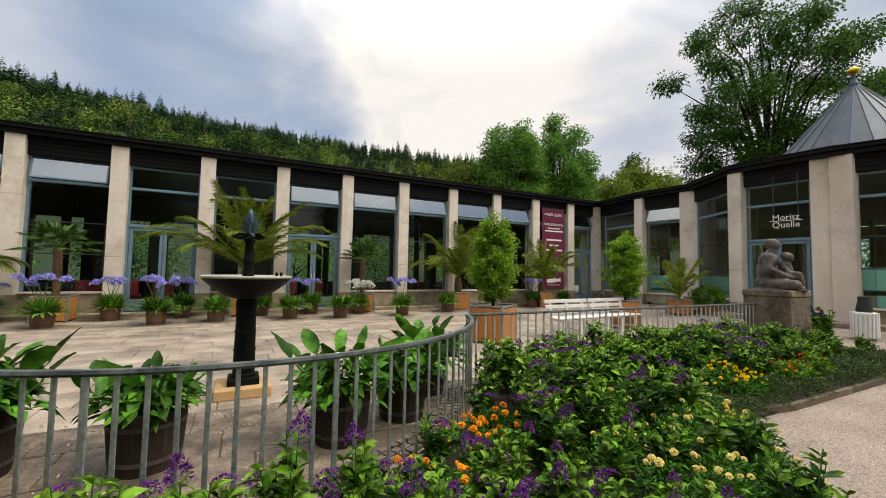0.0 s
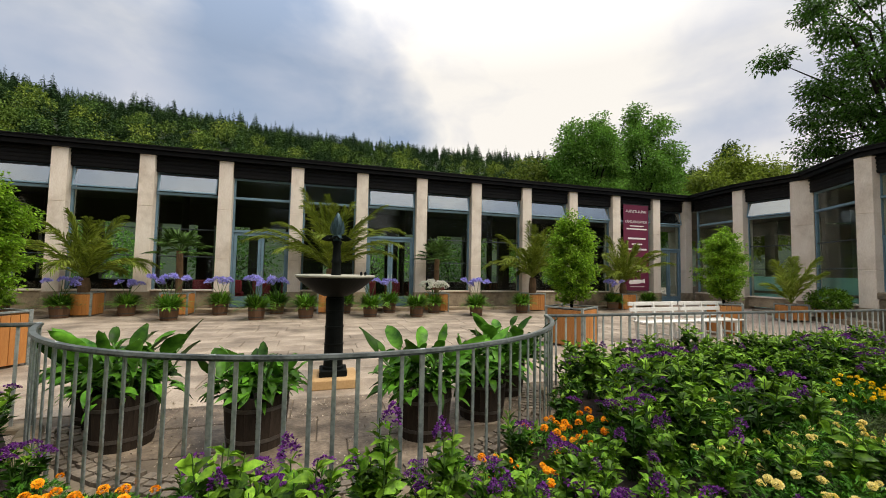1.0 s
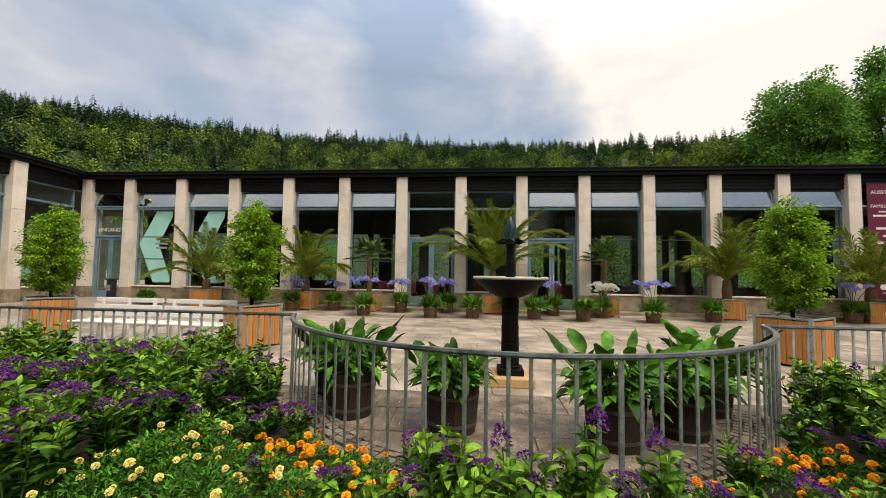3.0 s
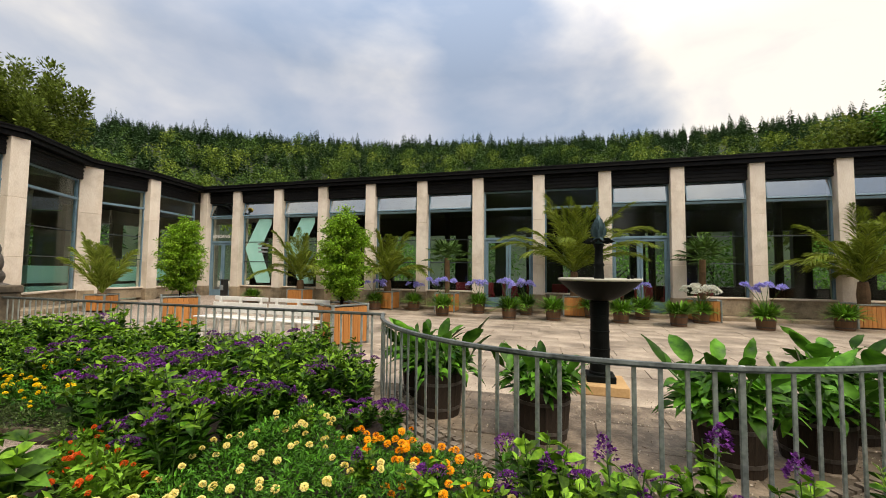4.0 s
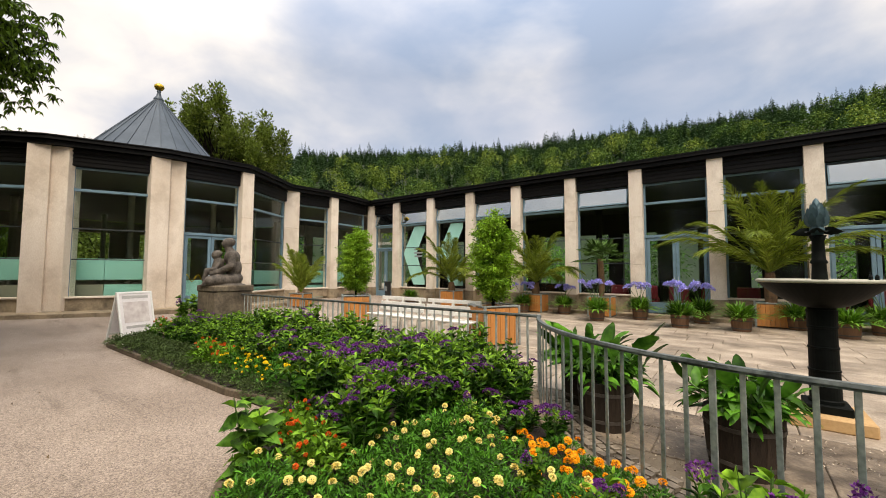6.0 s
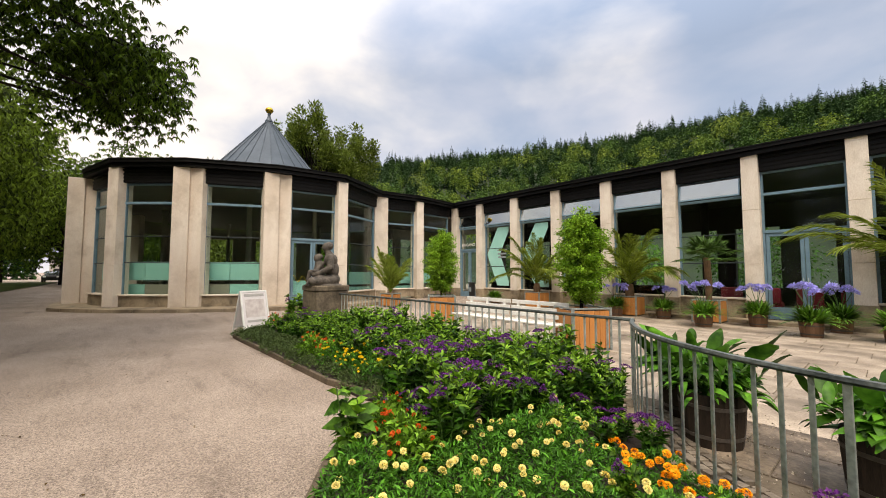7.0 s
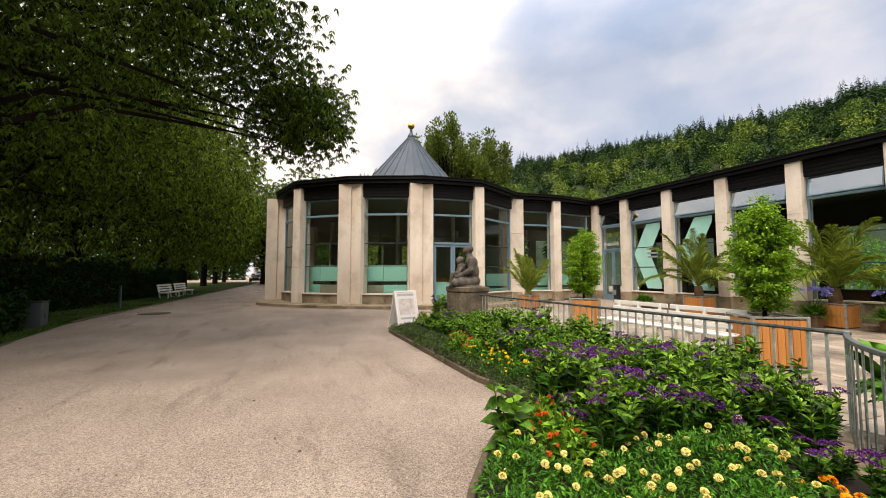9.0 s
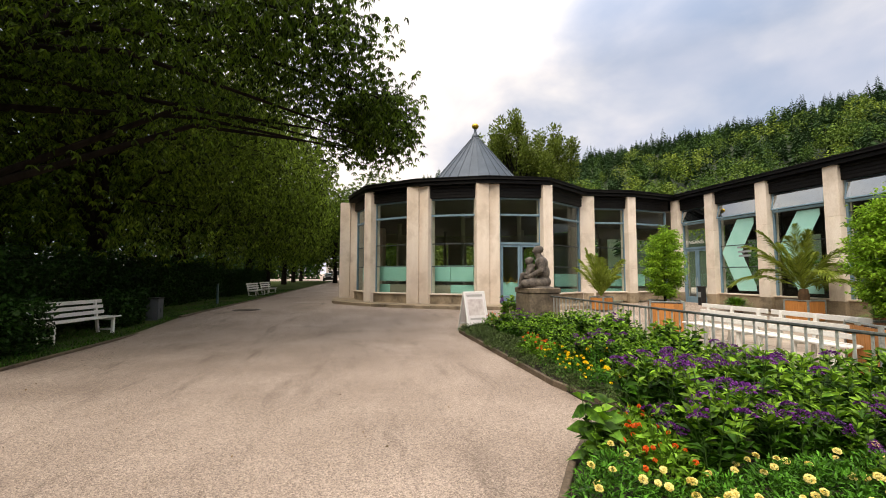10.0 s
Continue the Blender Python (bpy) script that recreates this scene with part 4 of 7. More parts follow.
# ---- advertising stand, litter bins ----
board = thing("a_frame_sign", pose(-10.66, 3.0, 0.02, 0, 0, 106) @ Matrix.Diagonal((0.98, 1.0, 1.0, 1)), "white folding pavement sign with a faded poster", "sign")
for s in (1, -1):
    leaf = thing("sign_panel")
    leaf.parent = board
    leaf.matrix_basis = pose(0, -s * 0.26, 0, -s * 14, 0, 0)
    part("poster", box((0.6, 0.012, 0.8), (0, 0, 0.62)), M_PRINT, leaf, "pale washed-out poster")
    for x in (-0.32, 0.32):
        part("side_bar", box((0.04, 0.03, 1.06), (x, 0, 0.53), bevel=0.005), M_WHITE, leaf)
    for z in (0.2, 1.04):
        part("cross_bar", box((0.6, 0.03, 0.04), (0, 0, z), bevel=0.005), M_WHITE, leaf)
    if s > 0:
        part("picture", box((0.48, 0.004, 0.42), (0, -0.0085, 0.64)), M_PALEPIC, leaf, "washed-out pinkish picture")
        for z, w in ((0.95, 0.5), (0.34, 0.44)):
            part("print_bar", box((w, 0.004, 0.06 if z > 0.9 else 0.05), (0, -0.009, z)), M_FADED, leaf)

bin_b = thing("litter_bin", pose(-14.75, 14.5, 0.02), "slim dark metal litter bin near the entrance", "litter bin")
part("body", box((0.2, 0.26, 0.9), (0, 0, 0.47), bevel=0.02), M_DARK, bin_b)
part("hood", box((0.24, 0.3, 0.06), (0, 0, 0.95), bevel=0.015), M_DARK, bin_b)
part("front_plate", box((0.14, 0.01, 0.22), (0, -0.137, 0.62)), M_GREYPRINT, bin_b)
bin_w = thing("litter_bin", pose(12.95, 4.05, 0.1), "white slatted litter bin with a dark lid", "litter bin")
part("tub", lathe([(0.2, 0.05), (0.22, 0.1), (0.22, 0.62), (0.2, 0.65)], 20), M_WHITE, bin_w)
for k in range(20):
    a = 2 * math.pi * k / 20
    part("slat", box((0.05, 0.02, 0.56), (0.232 * math.cos(a), 0.232 * math.sin(a), 0.36), math.degrees(a) + 90, 0.004), M_WHITE, bin_w)
part("lid", lathe([(0.14, 0.65), (0.15, 0.7), (0.1, 0.95), (0.12, 1.0), (0.05, 1.02)], 16), M_DARK, bin_w, "black lid with ash column")


# ---- benches ----
def garden_bench(m, label, length=1.9, mid=False, paint=M_BENCH):
    b = thing("garden_bench", m, label, "bench", "white benches")
    for k in range(4):
        part("seat_slat", box((length, 0.085, 0.03), (0, -0.18 + 0.11 * k, 0.43 + 0.008 * abs(k - 1.5)), bevel=0.006), paint, b)
    for k in range(3):
        part("back_slat", box((length, 0.028, 0.085), (0, 0.24 + 0.035 * k, 0.55 + 0.13 * k), bevel=0.006), paint, b)
    for x in (-length / 2 + 0.18, length / 2 - 0.18) + ((0.0,) if mid else ()):
        part("front_leg", box((0.06, 0.06, 0.42), (x, -0.16, 0.21), bevel=0.006), paint, b)
        part("back_leg", box((0.055, 0.06, 0.84), (0, 0, 0.42), bevel=0.006), paint, b, m=pose(x, 0.19, 0, -9, 0, 0))
        part("bearer", box((0.05, 0.44, 0.05), (x, 0.02, 0.39), bevel=0.006), paint, b)
        part("stretcher", box((0.04, 0.34, 0.04), (x, 0.0, 0.14), bevel=0.005), paint, b)
    return b


garden_bench(pose(-7.25, 7.15, 0.02, 0, 0, -3), "white slatted wooden bench behind the railing", 1.5, True)
garden_bench(pose(-5.7, 7.08, 0.02, 0, 0, -3), "white slatted wooden bench in line with another", 1.5, True)
garden_bench(pose(7.25, 7.45, 0.02, 0, 0, 3), "white slatted wooden bench behind the railing", 1.5, True)
garden_bench(pose(8.8, 7.53, 0.02, 0, 0, 3), "white slatted wooden bench in line with another", 1.5, True)
garden_bench(pose(-11.2, -6.15, 0.02, 0, 0, 166), "white slatted park bench in front of a clipped hedge", 1.8, False, M_WHITE)
garden_bench(pose(-25.6, -5.6, 0.1, 0, 0, 172), "white park bench far down the avenue", 1.7, False, M_WHITE)
garden_bench(pose(-28.4, -5.5, 0.1, 0, 0, 172), "white park bench far down the avenue", 1.7, False, M_WHITE)

# ---- iron cover in the path ----
cover = thing("manhole_cover", pose(-16.1, -3.85, rough_ground(-16.1, -3.85)), "round stone-filled cover with a dark iron ring in the gravel", "manhole cover")
part("ring", lathe([(0.42, -0.02), (0.42, 0.008), (0.46, 0.01), (0.46, -0.02)], 32), M_HOOP, cover)
part("infill", lathe([(0.41, -0.02), (0.41, 0.013), (0.02, 0.014)], 32), M_KERB, cover, "grey-brown infill")

# ---- utility box and marker post by the hedge ----
ub = thing("utility_box", pose(-13.75, -5.75, 0.03, 0, 0, 8), "dark grey steel cabinet with a small mark, beside the hedge", "cabinet")
part("body", box((0.5, 0.3, 0.74), (0, 0, 0.37), bevel=0.012), material("anthracite_paint", lin("3b4045"), lin("4c5257"), rough=0.5), ub)
part("lid", box((0.54, 0.34, 0.03), (0, 0, 0.757), bevel=0.006), M_DARK, ub)
part("mark", box((0.08, 0.006, 0.12), (0, 0.154, 0.4)), M_DARK, ub)
mp = thing("marker_post", pose(-19.0, -5.7, 0.1), "slim grey-green marker post at the path's edge", "post")
part("post_body", box((0.14, 0.06, 0.95), (0, 0, 0.475), bevel=0.01), M_COPPER, mp)
part("post_cap", box((0.15, 0.07, 0.03), (0, 0, 0.965), bevel=0.006), M_DARK, mp)


# ---- plant boxes, tubs and barrels ----
def plant_box(m, size, high, label, group="larch plant boxes"):
    """Square box of upright boards in galvanised corner angles."""
    b = thing("plant_box", m, label, "plant box", group)
    n = max(4, round(size / 0.11))
    w = (size - 0.06) / n
    me = mesh_of("board", box((w - 0.006, 0.022, high - 0.08), (0, 0, high / 2), bevel=0.003), M_BOXWOOD)
    for s in range(4):
        for k in range(n):
            part("board", me, M_BOXWOOD, b, m=pose(0, 0, 0, 0, 0, 90 * s) @ pose(-size / 2 + 0.03 + w * (k + 0.5), -size / 2 + 0.02, 0))
        part("corner_angle", box((0.05, 0.05, high + 0.02), (0, 0, high / 2 + 0.01), bevel=0.005), M_STEEL, b, m=pose(0, 0, 0, 0, 0, 90 * s) @ pose(-size / 2 + 0.02, -size / 2 + 0.02, 0))
        part("top_rail", box((size, 0.035, 0.03), (0, -size / 2 + 0.016, high), bevel=0.004), M_STEEL, b, m=pose(0, 0, 0, 0, 0, 90 * s))
    part("earth", box((size - 0.06, size - 0.06, 0.06), (0, 0, high - 0.1)), M_SOIL, b)
    return b


def barrel(m, r, high, mat, label, name="barrel_tub", group="half-barrel tubs"):
    """Half barrel of staves with two hoops."""
    b = thing(name, m, label, "plant tub", group)
    n = 16
    stave = bmesh.new()
    for k in range(4):
        z = high * k / 3
        rr = r * (0.86 + 0.14 * (k / 3) + 0.03 * math.sin(math.pi * k / 3))
        w = rr * math.tan(math.pi / n) * 0.985
        for x, y in ((-w, -rr), (w, -rr), (w * 0.93, -rr + 0.03), (-w * 0.93, -rr + 0.03)):
            stave.verts.new((x, y, z))
    stave.verts.ensure_lookup_table()
    v = stave.verts
    for k in range(3):
        for j in range(4):
            stave.faces.new((v[4 * k + j], v[4 * k + (j + 1) % 4], v[4 * k + 4 + (j + 1) % 4], v[4 * k + 4 + j]))
    stave.faces.new([v[3], v[2], v[1], v[0]])
    stave.faces.new([v[12], v[13], v[14], v[15]])
    me = mesh_of("stave", stave, mat)
    for k in range(n):
        part("stave", me, mat, b, m=pose(0, 0, 0, 0, 0, 360 / n * k))
    for z in (0.22, 0.78):
        rr = r * (0.86 + 0.14 * z + 0.03 * math.sin(math.pi * z)) * 1.012
        h = 0.03
        part("hoop", lathe([(rr * 0.97, high * z - h / 2), (rr + 0.004, high * z - h / 2), (rr + 0.006, high * z + h / 2), (rr * 0.97, high * z + h / 2)], 24), M_HOOP, b)
    part("earth", lathe([(r * 0.8, high * 0.6), (r * 0.95, high * 0.86), (r * 0.4, high * 0.89)], 16), M_SOIL, b)
    return b


TREE_BOXES = [(-4.75, 7.5), (-9.6, 8.0), (4.85, 7.5), (9.75, 8.0)]
for k, (x, y) in enumerate(TREE_BOXES):
    plant_box(pose(x, y, 0.02, 0, 0, (-32, -38, 32, 38)[k]), 0.8, 0.78, "large orange larch box with a clipped tree")
PALM_BOXES = [(-10.6, 14.2), (-6.75, 14.25), (-4.35, 14.15), (0.05, 14.3), (3.85, 14.3), (7.75, 14.2), (12.0, 14.1)]
for x, y in PALM_BOXES:
    plant_box(pose(x, y, 0.02, 0, 0, 0), 0.74, 0.66, "orange larch box with a palm before the windows")
plant_box(pose(-13.7, 8.9, 0.17, 0, 0, 20), 0.6, 0.5, "small orange larch box beside the wing")
plant_box(pose(13.7, 8.9, 0.17, 0, 0, -20), 0.6, 0.5, "small orange larch box beside the wing")
CANNAS = [(-1.72, 4.32), (-0.66, 4.05), (0.76, 3.9), (1.45, 4.2), (2.02, 4.85), (-2.1, 4.92)]
proto = None
for x, y in CANNAS:
    m = pose(x, y, 0.015, 0, 0, 37 * x)
    proto = copy_thing(proto, m) if proto else barrel(m, 0.25, 0.44, M_BARREL, "dark stained half-barrel tub of a canna")
POTS = [(-12.7, 13.9, 0), (-8.5, 14.0, 0), (-7.0, 13.7, 1), (-5.6, 14.05, 1), (-4.15, 12.85, 1), (-3.15, 13.95, 1), (-1.94, 12.65, 1), (-1.54, 14.05, 1), (-0.62, 12.85, 0), (0.55, 14.0, 0), (1.3, 12.95, 1), (2.08, 14.05, 1), (2.75, 12.75, 0), (3.6, 13.75, 2), (4.8, 12.75, 1), (6.83, 13.35, 0), (11.3, 13.9, 1), (13.3, 14.1, 0)]
proto = None
for x, y, _ in POTS:
    m = pose(x, y, 0.015, 0, 0, 53 * x)
    proto = copy_thing(proto, m) if proto else barrel(m, 0.22, 0.35, M_POT, "brown half-barrel pot with iron hoops on the paving", "barrel_pot", "agapanthus pots")


# ---- banner, films and letters on the glass ----
def letters(text, size, m, mat, parent=None, name="lettering", align="CENTER"):
    cu = bpy.data.curves.new(name, "FONT")
    cu.body, cu.size, cu.align_x, cu.extrude = text, size, align, 0.002
    cu.resolution_u = 3
    cu.materials.append(mat)
    ob = new(name, cu)
    bpy.context.view_layer.update()
    me = bpy.data.meshes.new_from_object(ob.evaluated_get(bpy.context.evaluated_depsgraph_get()))
    bpy.data.objects.remove(ob)
    ob = new(name, me)
    if parent is not None:
        ob.parent = parent
    ob.matrix_basis = m
    return ob


banner = thing("exhibition_banner", pose(13.68, 15.16, 0), "maroon exhibition banner with white print over a window", "banner")
part("cloth", box((1.42, 0.012, 4.0), (0, 0, 2.74), bevel=0.004), M_BANNER, banner)
part("top_batten", box((1.44, 0.03, 0.04), (0, 0, 4.74), bevel=0.006), M_DARK, banner)
part("bottom_batten", box((1.44, 0.03, 0.04), (0, 0, 0.74), bevel=0.006), M_DARK, banner)
letters("AUSSTELLUNG", 0.18, pose(0, -0.012, 4.36, 90), M_PRINT, banner)
letters("FAMILIENBANDE", 0.165, pose(0, -0.012, 3.88, 90), M_PRINT, banner)
letters("5. Mai - 30. August", 0.145, pose(0, -0.012, 1.64, 90), M_PRINT, banner)
for z, w, h in ((3.74, 0.8, 0.05), (3.6, 1.16, 0.06), (3.16, 1.0, 0.08), (2.9, 0.6, 0.06), (2.66, 1.1, 0.08), (0.94, 0.8, 0.03)):
    part("print_bar", box((w, 0.004, h), (0.04, -0.009, z)), M_PRINT, banner)
bm = lathe([(0.005, -0.45), (0.09, -0.4), (0.1, 0.1), (0.06, 0.3), (0.11, 0.46)], 12)
bmesh.ops.scale(bm, vec=(1, 0.03, 1), verts=bm.verts)
part("print_shape", bm, M_PRINT, banner, m=pose(0.02, -0.01, 1.16, 0, 86, 0))

for k, xl in enumerate((-14.55, -12.27)):
    film_ob = thing("chevron_film", pose(xl, 15.385, 0), "mint-green arrow film stuck on the glass", "window film", "arrow films")
    pts_out = [(1.42, 3.78), (0.72, 3.78), (0.0, 2.42), (0.68, 0.85), (1.42, 0.85), (1.42, 1.05), (0.86, 2.42), (1.42, 3.55)]
    bm = prism(pts_out, -0.002, 0.002)
    part("film", bm, M_MINT, film_ob, m=pose(0.05, 0, 0, 90, 0, 0))
    for z, w in ((2.62, 0.62), (2.44, 0.56), (2.27, 0.5)) if k == 0 else ((1.5, 0.5), (1.4, 0.46), (1.3, 0.5)):
        part("print_bar", box((w, 0.004, 0.08 if k == 0 else 0.03), (1.05 if k == 0 else 1.0, -0.008, z)), M_GREYPRINT, film_ob)
ein = letters("EINGANG", 0.215, pose(-15.78, 15.26, 2.92, 90, 0, 2.5), M_PRINT, None, "entrance_lettering")
tagged(ein, "white word on the glass above the entrance doors", "lettering")
src = thing("spring_name_sign", pose(*drum(1, -5.6, CR + 0.02), 3.06, 0, 0, -90 + 6), "pale cut-out letters naming the spring above the door", "sign")
letters("Moritz", 0.25, pose(0, 0.0, 0.25, 90), M_WHITE, src)
letters("Quelle", 0.25, pose(0, 0.0, 0.02, 90), M_WHITE, src)
for s in (-1, 1):
    part("hanger", box((0.02, 0.02, 1.3), (s * 0.3, 0.02, 1.0)), M_BAR, src)
part("backing_rail", box((0.8, 0.012, 0.02), (0, 0.01, 0.225)), M_WHITE, src)

# ---- inside the pavilion: mint counters ----
for s in (-1, 1):
    c = thing("curved_counter", None, "mint-green curved counter behind the pavilion glass", "counter", "pavilion counters")
    for k in range(7):
        a0 = -60 + 7.0 * k
        pts = [drum(s, a, r) for r, aa in ((CR - 0.8, (a0, a0 + 6.9)), (CR - 1.15, (a0 + 6.9, a0))) for a in aa]
        part("front_panel", prism(pts if s > 0 else pts[::-1], 1.2, 1.85), M_MINT, c)
        part("lower_panel", prism(pts if s > 0 else pts[::-1], 0.3, 1.05), M_MINT if k % 2 else M_WING, c)
for s in (-1, 1):
    c = thing("long_counter", pose(s * 17.75, 11.6, 0.115), "long mint-green counter behind the wing's glass", "counter", "wing counters")
    for k in range(4):
        part("front_panel", box((0.3, 1.2, 0.6), (0, -1.86 + 1.24 * k, 1.1), bevel=0.01), M_MINT, c)
        part("lower_panel", box((0.26, 1.2, 0.66), (0, -1.86 + 1.24 * k, 0.36), bevel=0.01), M_WING if k % 2 else M_MINT, c)
ripple = thing("display_ornament", pose(*drum(-1, -5.0, CR - 0.75), 0.32, 0, 0, 92), "golden curling ornament over a mint panel behind the door glass", "ornament")
part("panel", box((1.5, 0.04, 0.85), (0, 0, 0.425), bevel=0.01), M_MINT, ripple)
part("curl", tube([(-0.75 + 0.05 * k, -0.06, 0.92 + 0.14 * math.sin(0.9 * k) * math.exp(-0.02 * k)) for k in range(31)], [0.014] * 31, 8), M_GOLD, ripple)
M_CERAMIC = material("blue_white_ceramic", lin("2c4f9c"), lin("dfe4ec"), rough=0.2, fine=9, coarse=5, bump=0.0)
for k, (dx, r) in enumerate(((-0.42, 0.16), (-0.1, 0.13), (0.3, 0.14))):
    a = drum(-1, -5.0 + 2.8 * dx, CR - 0.55)
    ball = part("ceramic_jar", lathe([(r * 0.5, 0), (r * 0.95, r * 0.5), (r, r), (r * 0.8, r * 1.6), (r * 0.4, r * 1.85), (r * 0.45, r * 2.0)], 20), M_CERAMIC, smooth=True, m=pose(*a, 0.12))
    tagged(ball, "blue and white glazed ceramic jar behind glass", "jar", "display jars")
for k in range(9):
    ch = thing("lounge_chair", pose(-4.2 + 0.95 * k if k < 5 else 0.6 + 0.95 * (k - 4), 16.3, 0.115, 0, 0, 180), "low dark red upholstered chair behind the glass", "chair", "red hall chairs")
    part("seat", box((0.6, 0.55, 0.18), (0, 0, 0.38), bevel=0.04), M_RED, ch)
    part("backrest", box((0.6, 0.12, 0.5), (0, 0.26, 0.66), bevel=0.04), M_RED, ch)
    for x in (-0.24, 0.24):
        for y in (-0.2, 0.22):
            part("leg", box((0.04, 0.04, 0.29), (x, y, 0.145)), M_DARK, ch)
for k in range(-6, 8, 2):
    col = thing("hall_column", pose(PITCH * (k - 0.5), 19.0, 0.1), "slender column inside the hall in the darkened wall colour", "column", "hall columns", "structure")
    part("shaft", lathe([(0.14, 0), (0.14, 4.42)], 16), M_PLASTER, col, smooth=True)

# ---- far end of the avenue ----
house = thing("far_house", pose(-124, -4.5, 0.2, 0, 0, 0), "pale rendered house at the far end of the avenue", "house")
part("wall", box((8, 7, 5), (0, 0, 2.5)), material("pale_render", lin("a9a398"), lin("bcb6ab"), rough=0.9), house)
part("roof", prism([(-4.4, -3.9), (4.4, -3.9), (4.4, 3.9), (-4.4, 3.9)], 5.0, 5.25), M_ZINC, house)
for y in (-2.2, 0, 2.2):
    for z in (1.4, 3.8):
        wd = part("window", box((0.06, 1.1, 1.3), (4.02, y, z)), M_DARK, house)
        part("sill", box((0.16, 1.3, 0.06), (4.06, y, z - 0.7)), M_STONE, wd)
car = thing("parked_car", pose(-70, -4.2, 0.2, 0, 0, 90), "small dark parked car at the end of the avenue", "car")
part("body", box((1.75, 4.1, 0.62), (0, 0, 0.58), bevel=0.14), M_DARK, car)
part("cabin", box((1.5, 2.2, 0.55), (0, -0.1, 1.12), bevel=0.2), M_GLASS_TILT, car, "dark tinted windows")
for x in (-0.8, 0.8):
    for y in (-1.3, 1.3):
        part("wheel", lathe([(0.31, -0.1), (0.33, -0.06), (0.33, 0.06), (0.31, 0.1)], 16), M_DARK, car, m=pose(x, y, 0.33, 0, 90, 0))
for x in (-0.6, 0.6):
    part("headlight", box((0.3, 0.06, 0.14), (x, -2.03, 0.7), bevel=0.02), M_WHITE, car)

# ---- plants: kinds ----
def sprinkle(rng, n, r, power=0.5):
    """Points in a disc."""
    a, d = rng.uniform(0, 2 * np.pi, n), r * rng.uniform(0, 1, n) ** power
    return np.stack([d * np.cos(a), d * np.sin(a)], 1)


def blossom_mesh(name, mat, r, high, n, size, seed):
    """A dome of many small petals."""
    rng = np.random.default_rng(seed)
    p = sprinkle(rng, n, r)
    q = (p ** 2).sum(1) / r ** 2
    P = np.stack([p[:, 0], p[:, 1], high * (1 - q) + rng.normal(0, high * 0.12, n)], 1)
    D = np.stack([p[:, 0] / r, p[:, 1] / r, np.full(n, 0.5)], 1) + rng.normal(0, 0.35, (n, 3))
    return leaf_mesh(name, P, D, size * rng.uniform(0.7, 1.3, n), size * 0.8, mat, 0.1, 0.2, rng, None, True)


def bushy(name, m, seed, high, spread, stems, nodes, leaf, mat, heads=(), label="", group="", leaf_w=0.33, flop=0.22, category="flower"):
    """A bedding plant: leafy stems from one root; heads: (share of stems, mesh)."""
    rng = np.random.default_rng(seed)
    top = thing(name, m, label, category, group)
    P, D, L, U = [], [], [], []
    sb = bmesh.new()
    ends = []
    for s in range(stems):
        a = 2 * math.pi * (s + rng.uniform(-0.3, 0.3)) / stems
        h = high * rng.uniform(0.72, 1.05)
        out = spread * rng.uniform(0.25, 1.0)
        base = np.array([0.03 * math.cos(a), 0.03 * math.sin(a), 0.0])
        tip = np.array([out * math.cos(a), out * math.sin(a), h])
        bend = np.array([0.55 * out * math.cos(a), 0.55 * out * math.sin(a), 0.45 * h])
        curve = [base, bend, tip]
        tube([Vector(c) for c in curve], [0.006, 0.005, 0.003], 4, sb)
        ends.append((tip, a))
        for k in range(nodes):
            u = 0.12 + 0.88 * (k + rng.uniform(0, 0.6)) / nodes
            u = min(u, 1.0)
            p = (1 - u) ** 2 * base + 2 * u * (1 - u) * bend + u * u * tip
            for j in range(3):
                b = rng.uniform(0, 2 * math.pi)
                P.append(p)
                U.append(u)
                D.append((math.cos(b), math.sin(b), rng.uniform(0.2, 1.5)))
                L.append(leaf * rng.uniform(0.6, 1.15) * (1.0 - 0.4 * max(u - 0.75, 0) / 0.25))
    L = np.array(L)
    P, D, high_up = np.array(P), np.array(D), np.array(U) > 0.8
    for nm, which, m2 in (("foliage", ~high_up, mat), ("foliage", high_up, L_TIP)):
        part(nm, leaf_mesh(nm, P[which], D[which], L[which], L[which] * leaf_w, m2, flop, 0.18, rng, None, m2 is not L_TIP and name == "heliotrope"), m2, top)
    tagged(part("stem", sb, M_STALK, top), kind="stuff")
    for (tip, a), k in zip(ends, range(stems)):
        for share, me in heads:
            if rng.uniform() < share:
                part("blossom", me, None, top, m=pose(*tip, rng.uniform(-18, 18), rng.uniform(-18, 18), rng.uniform(0, 360)))
                break
    return top


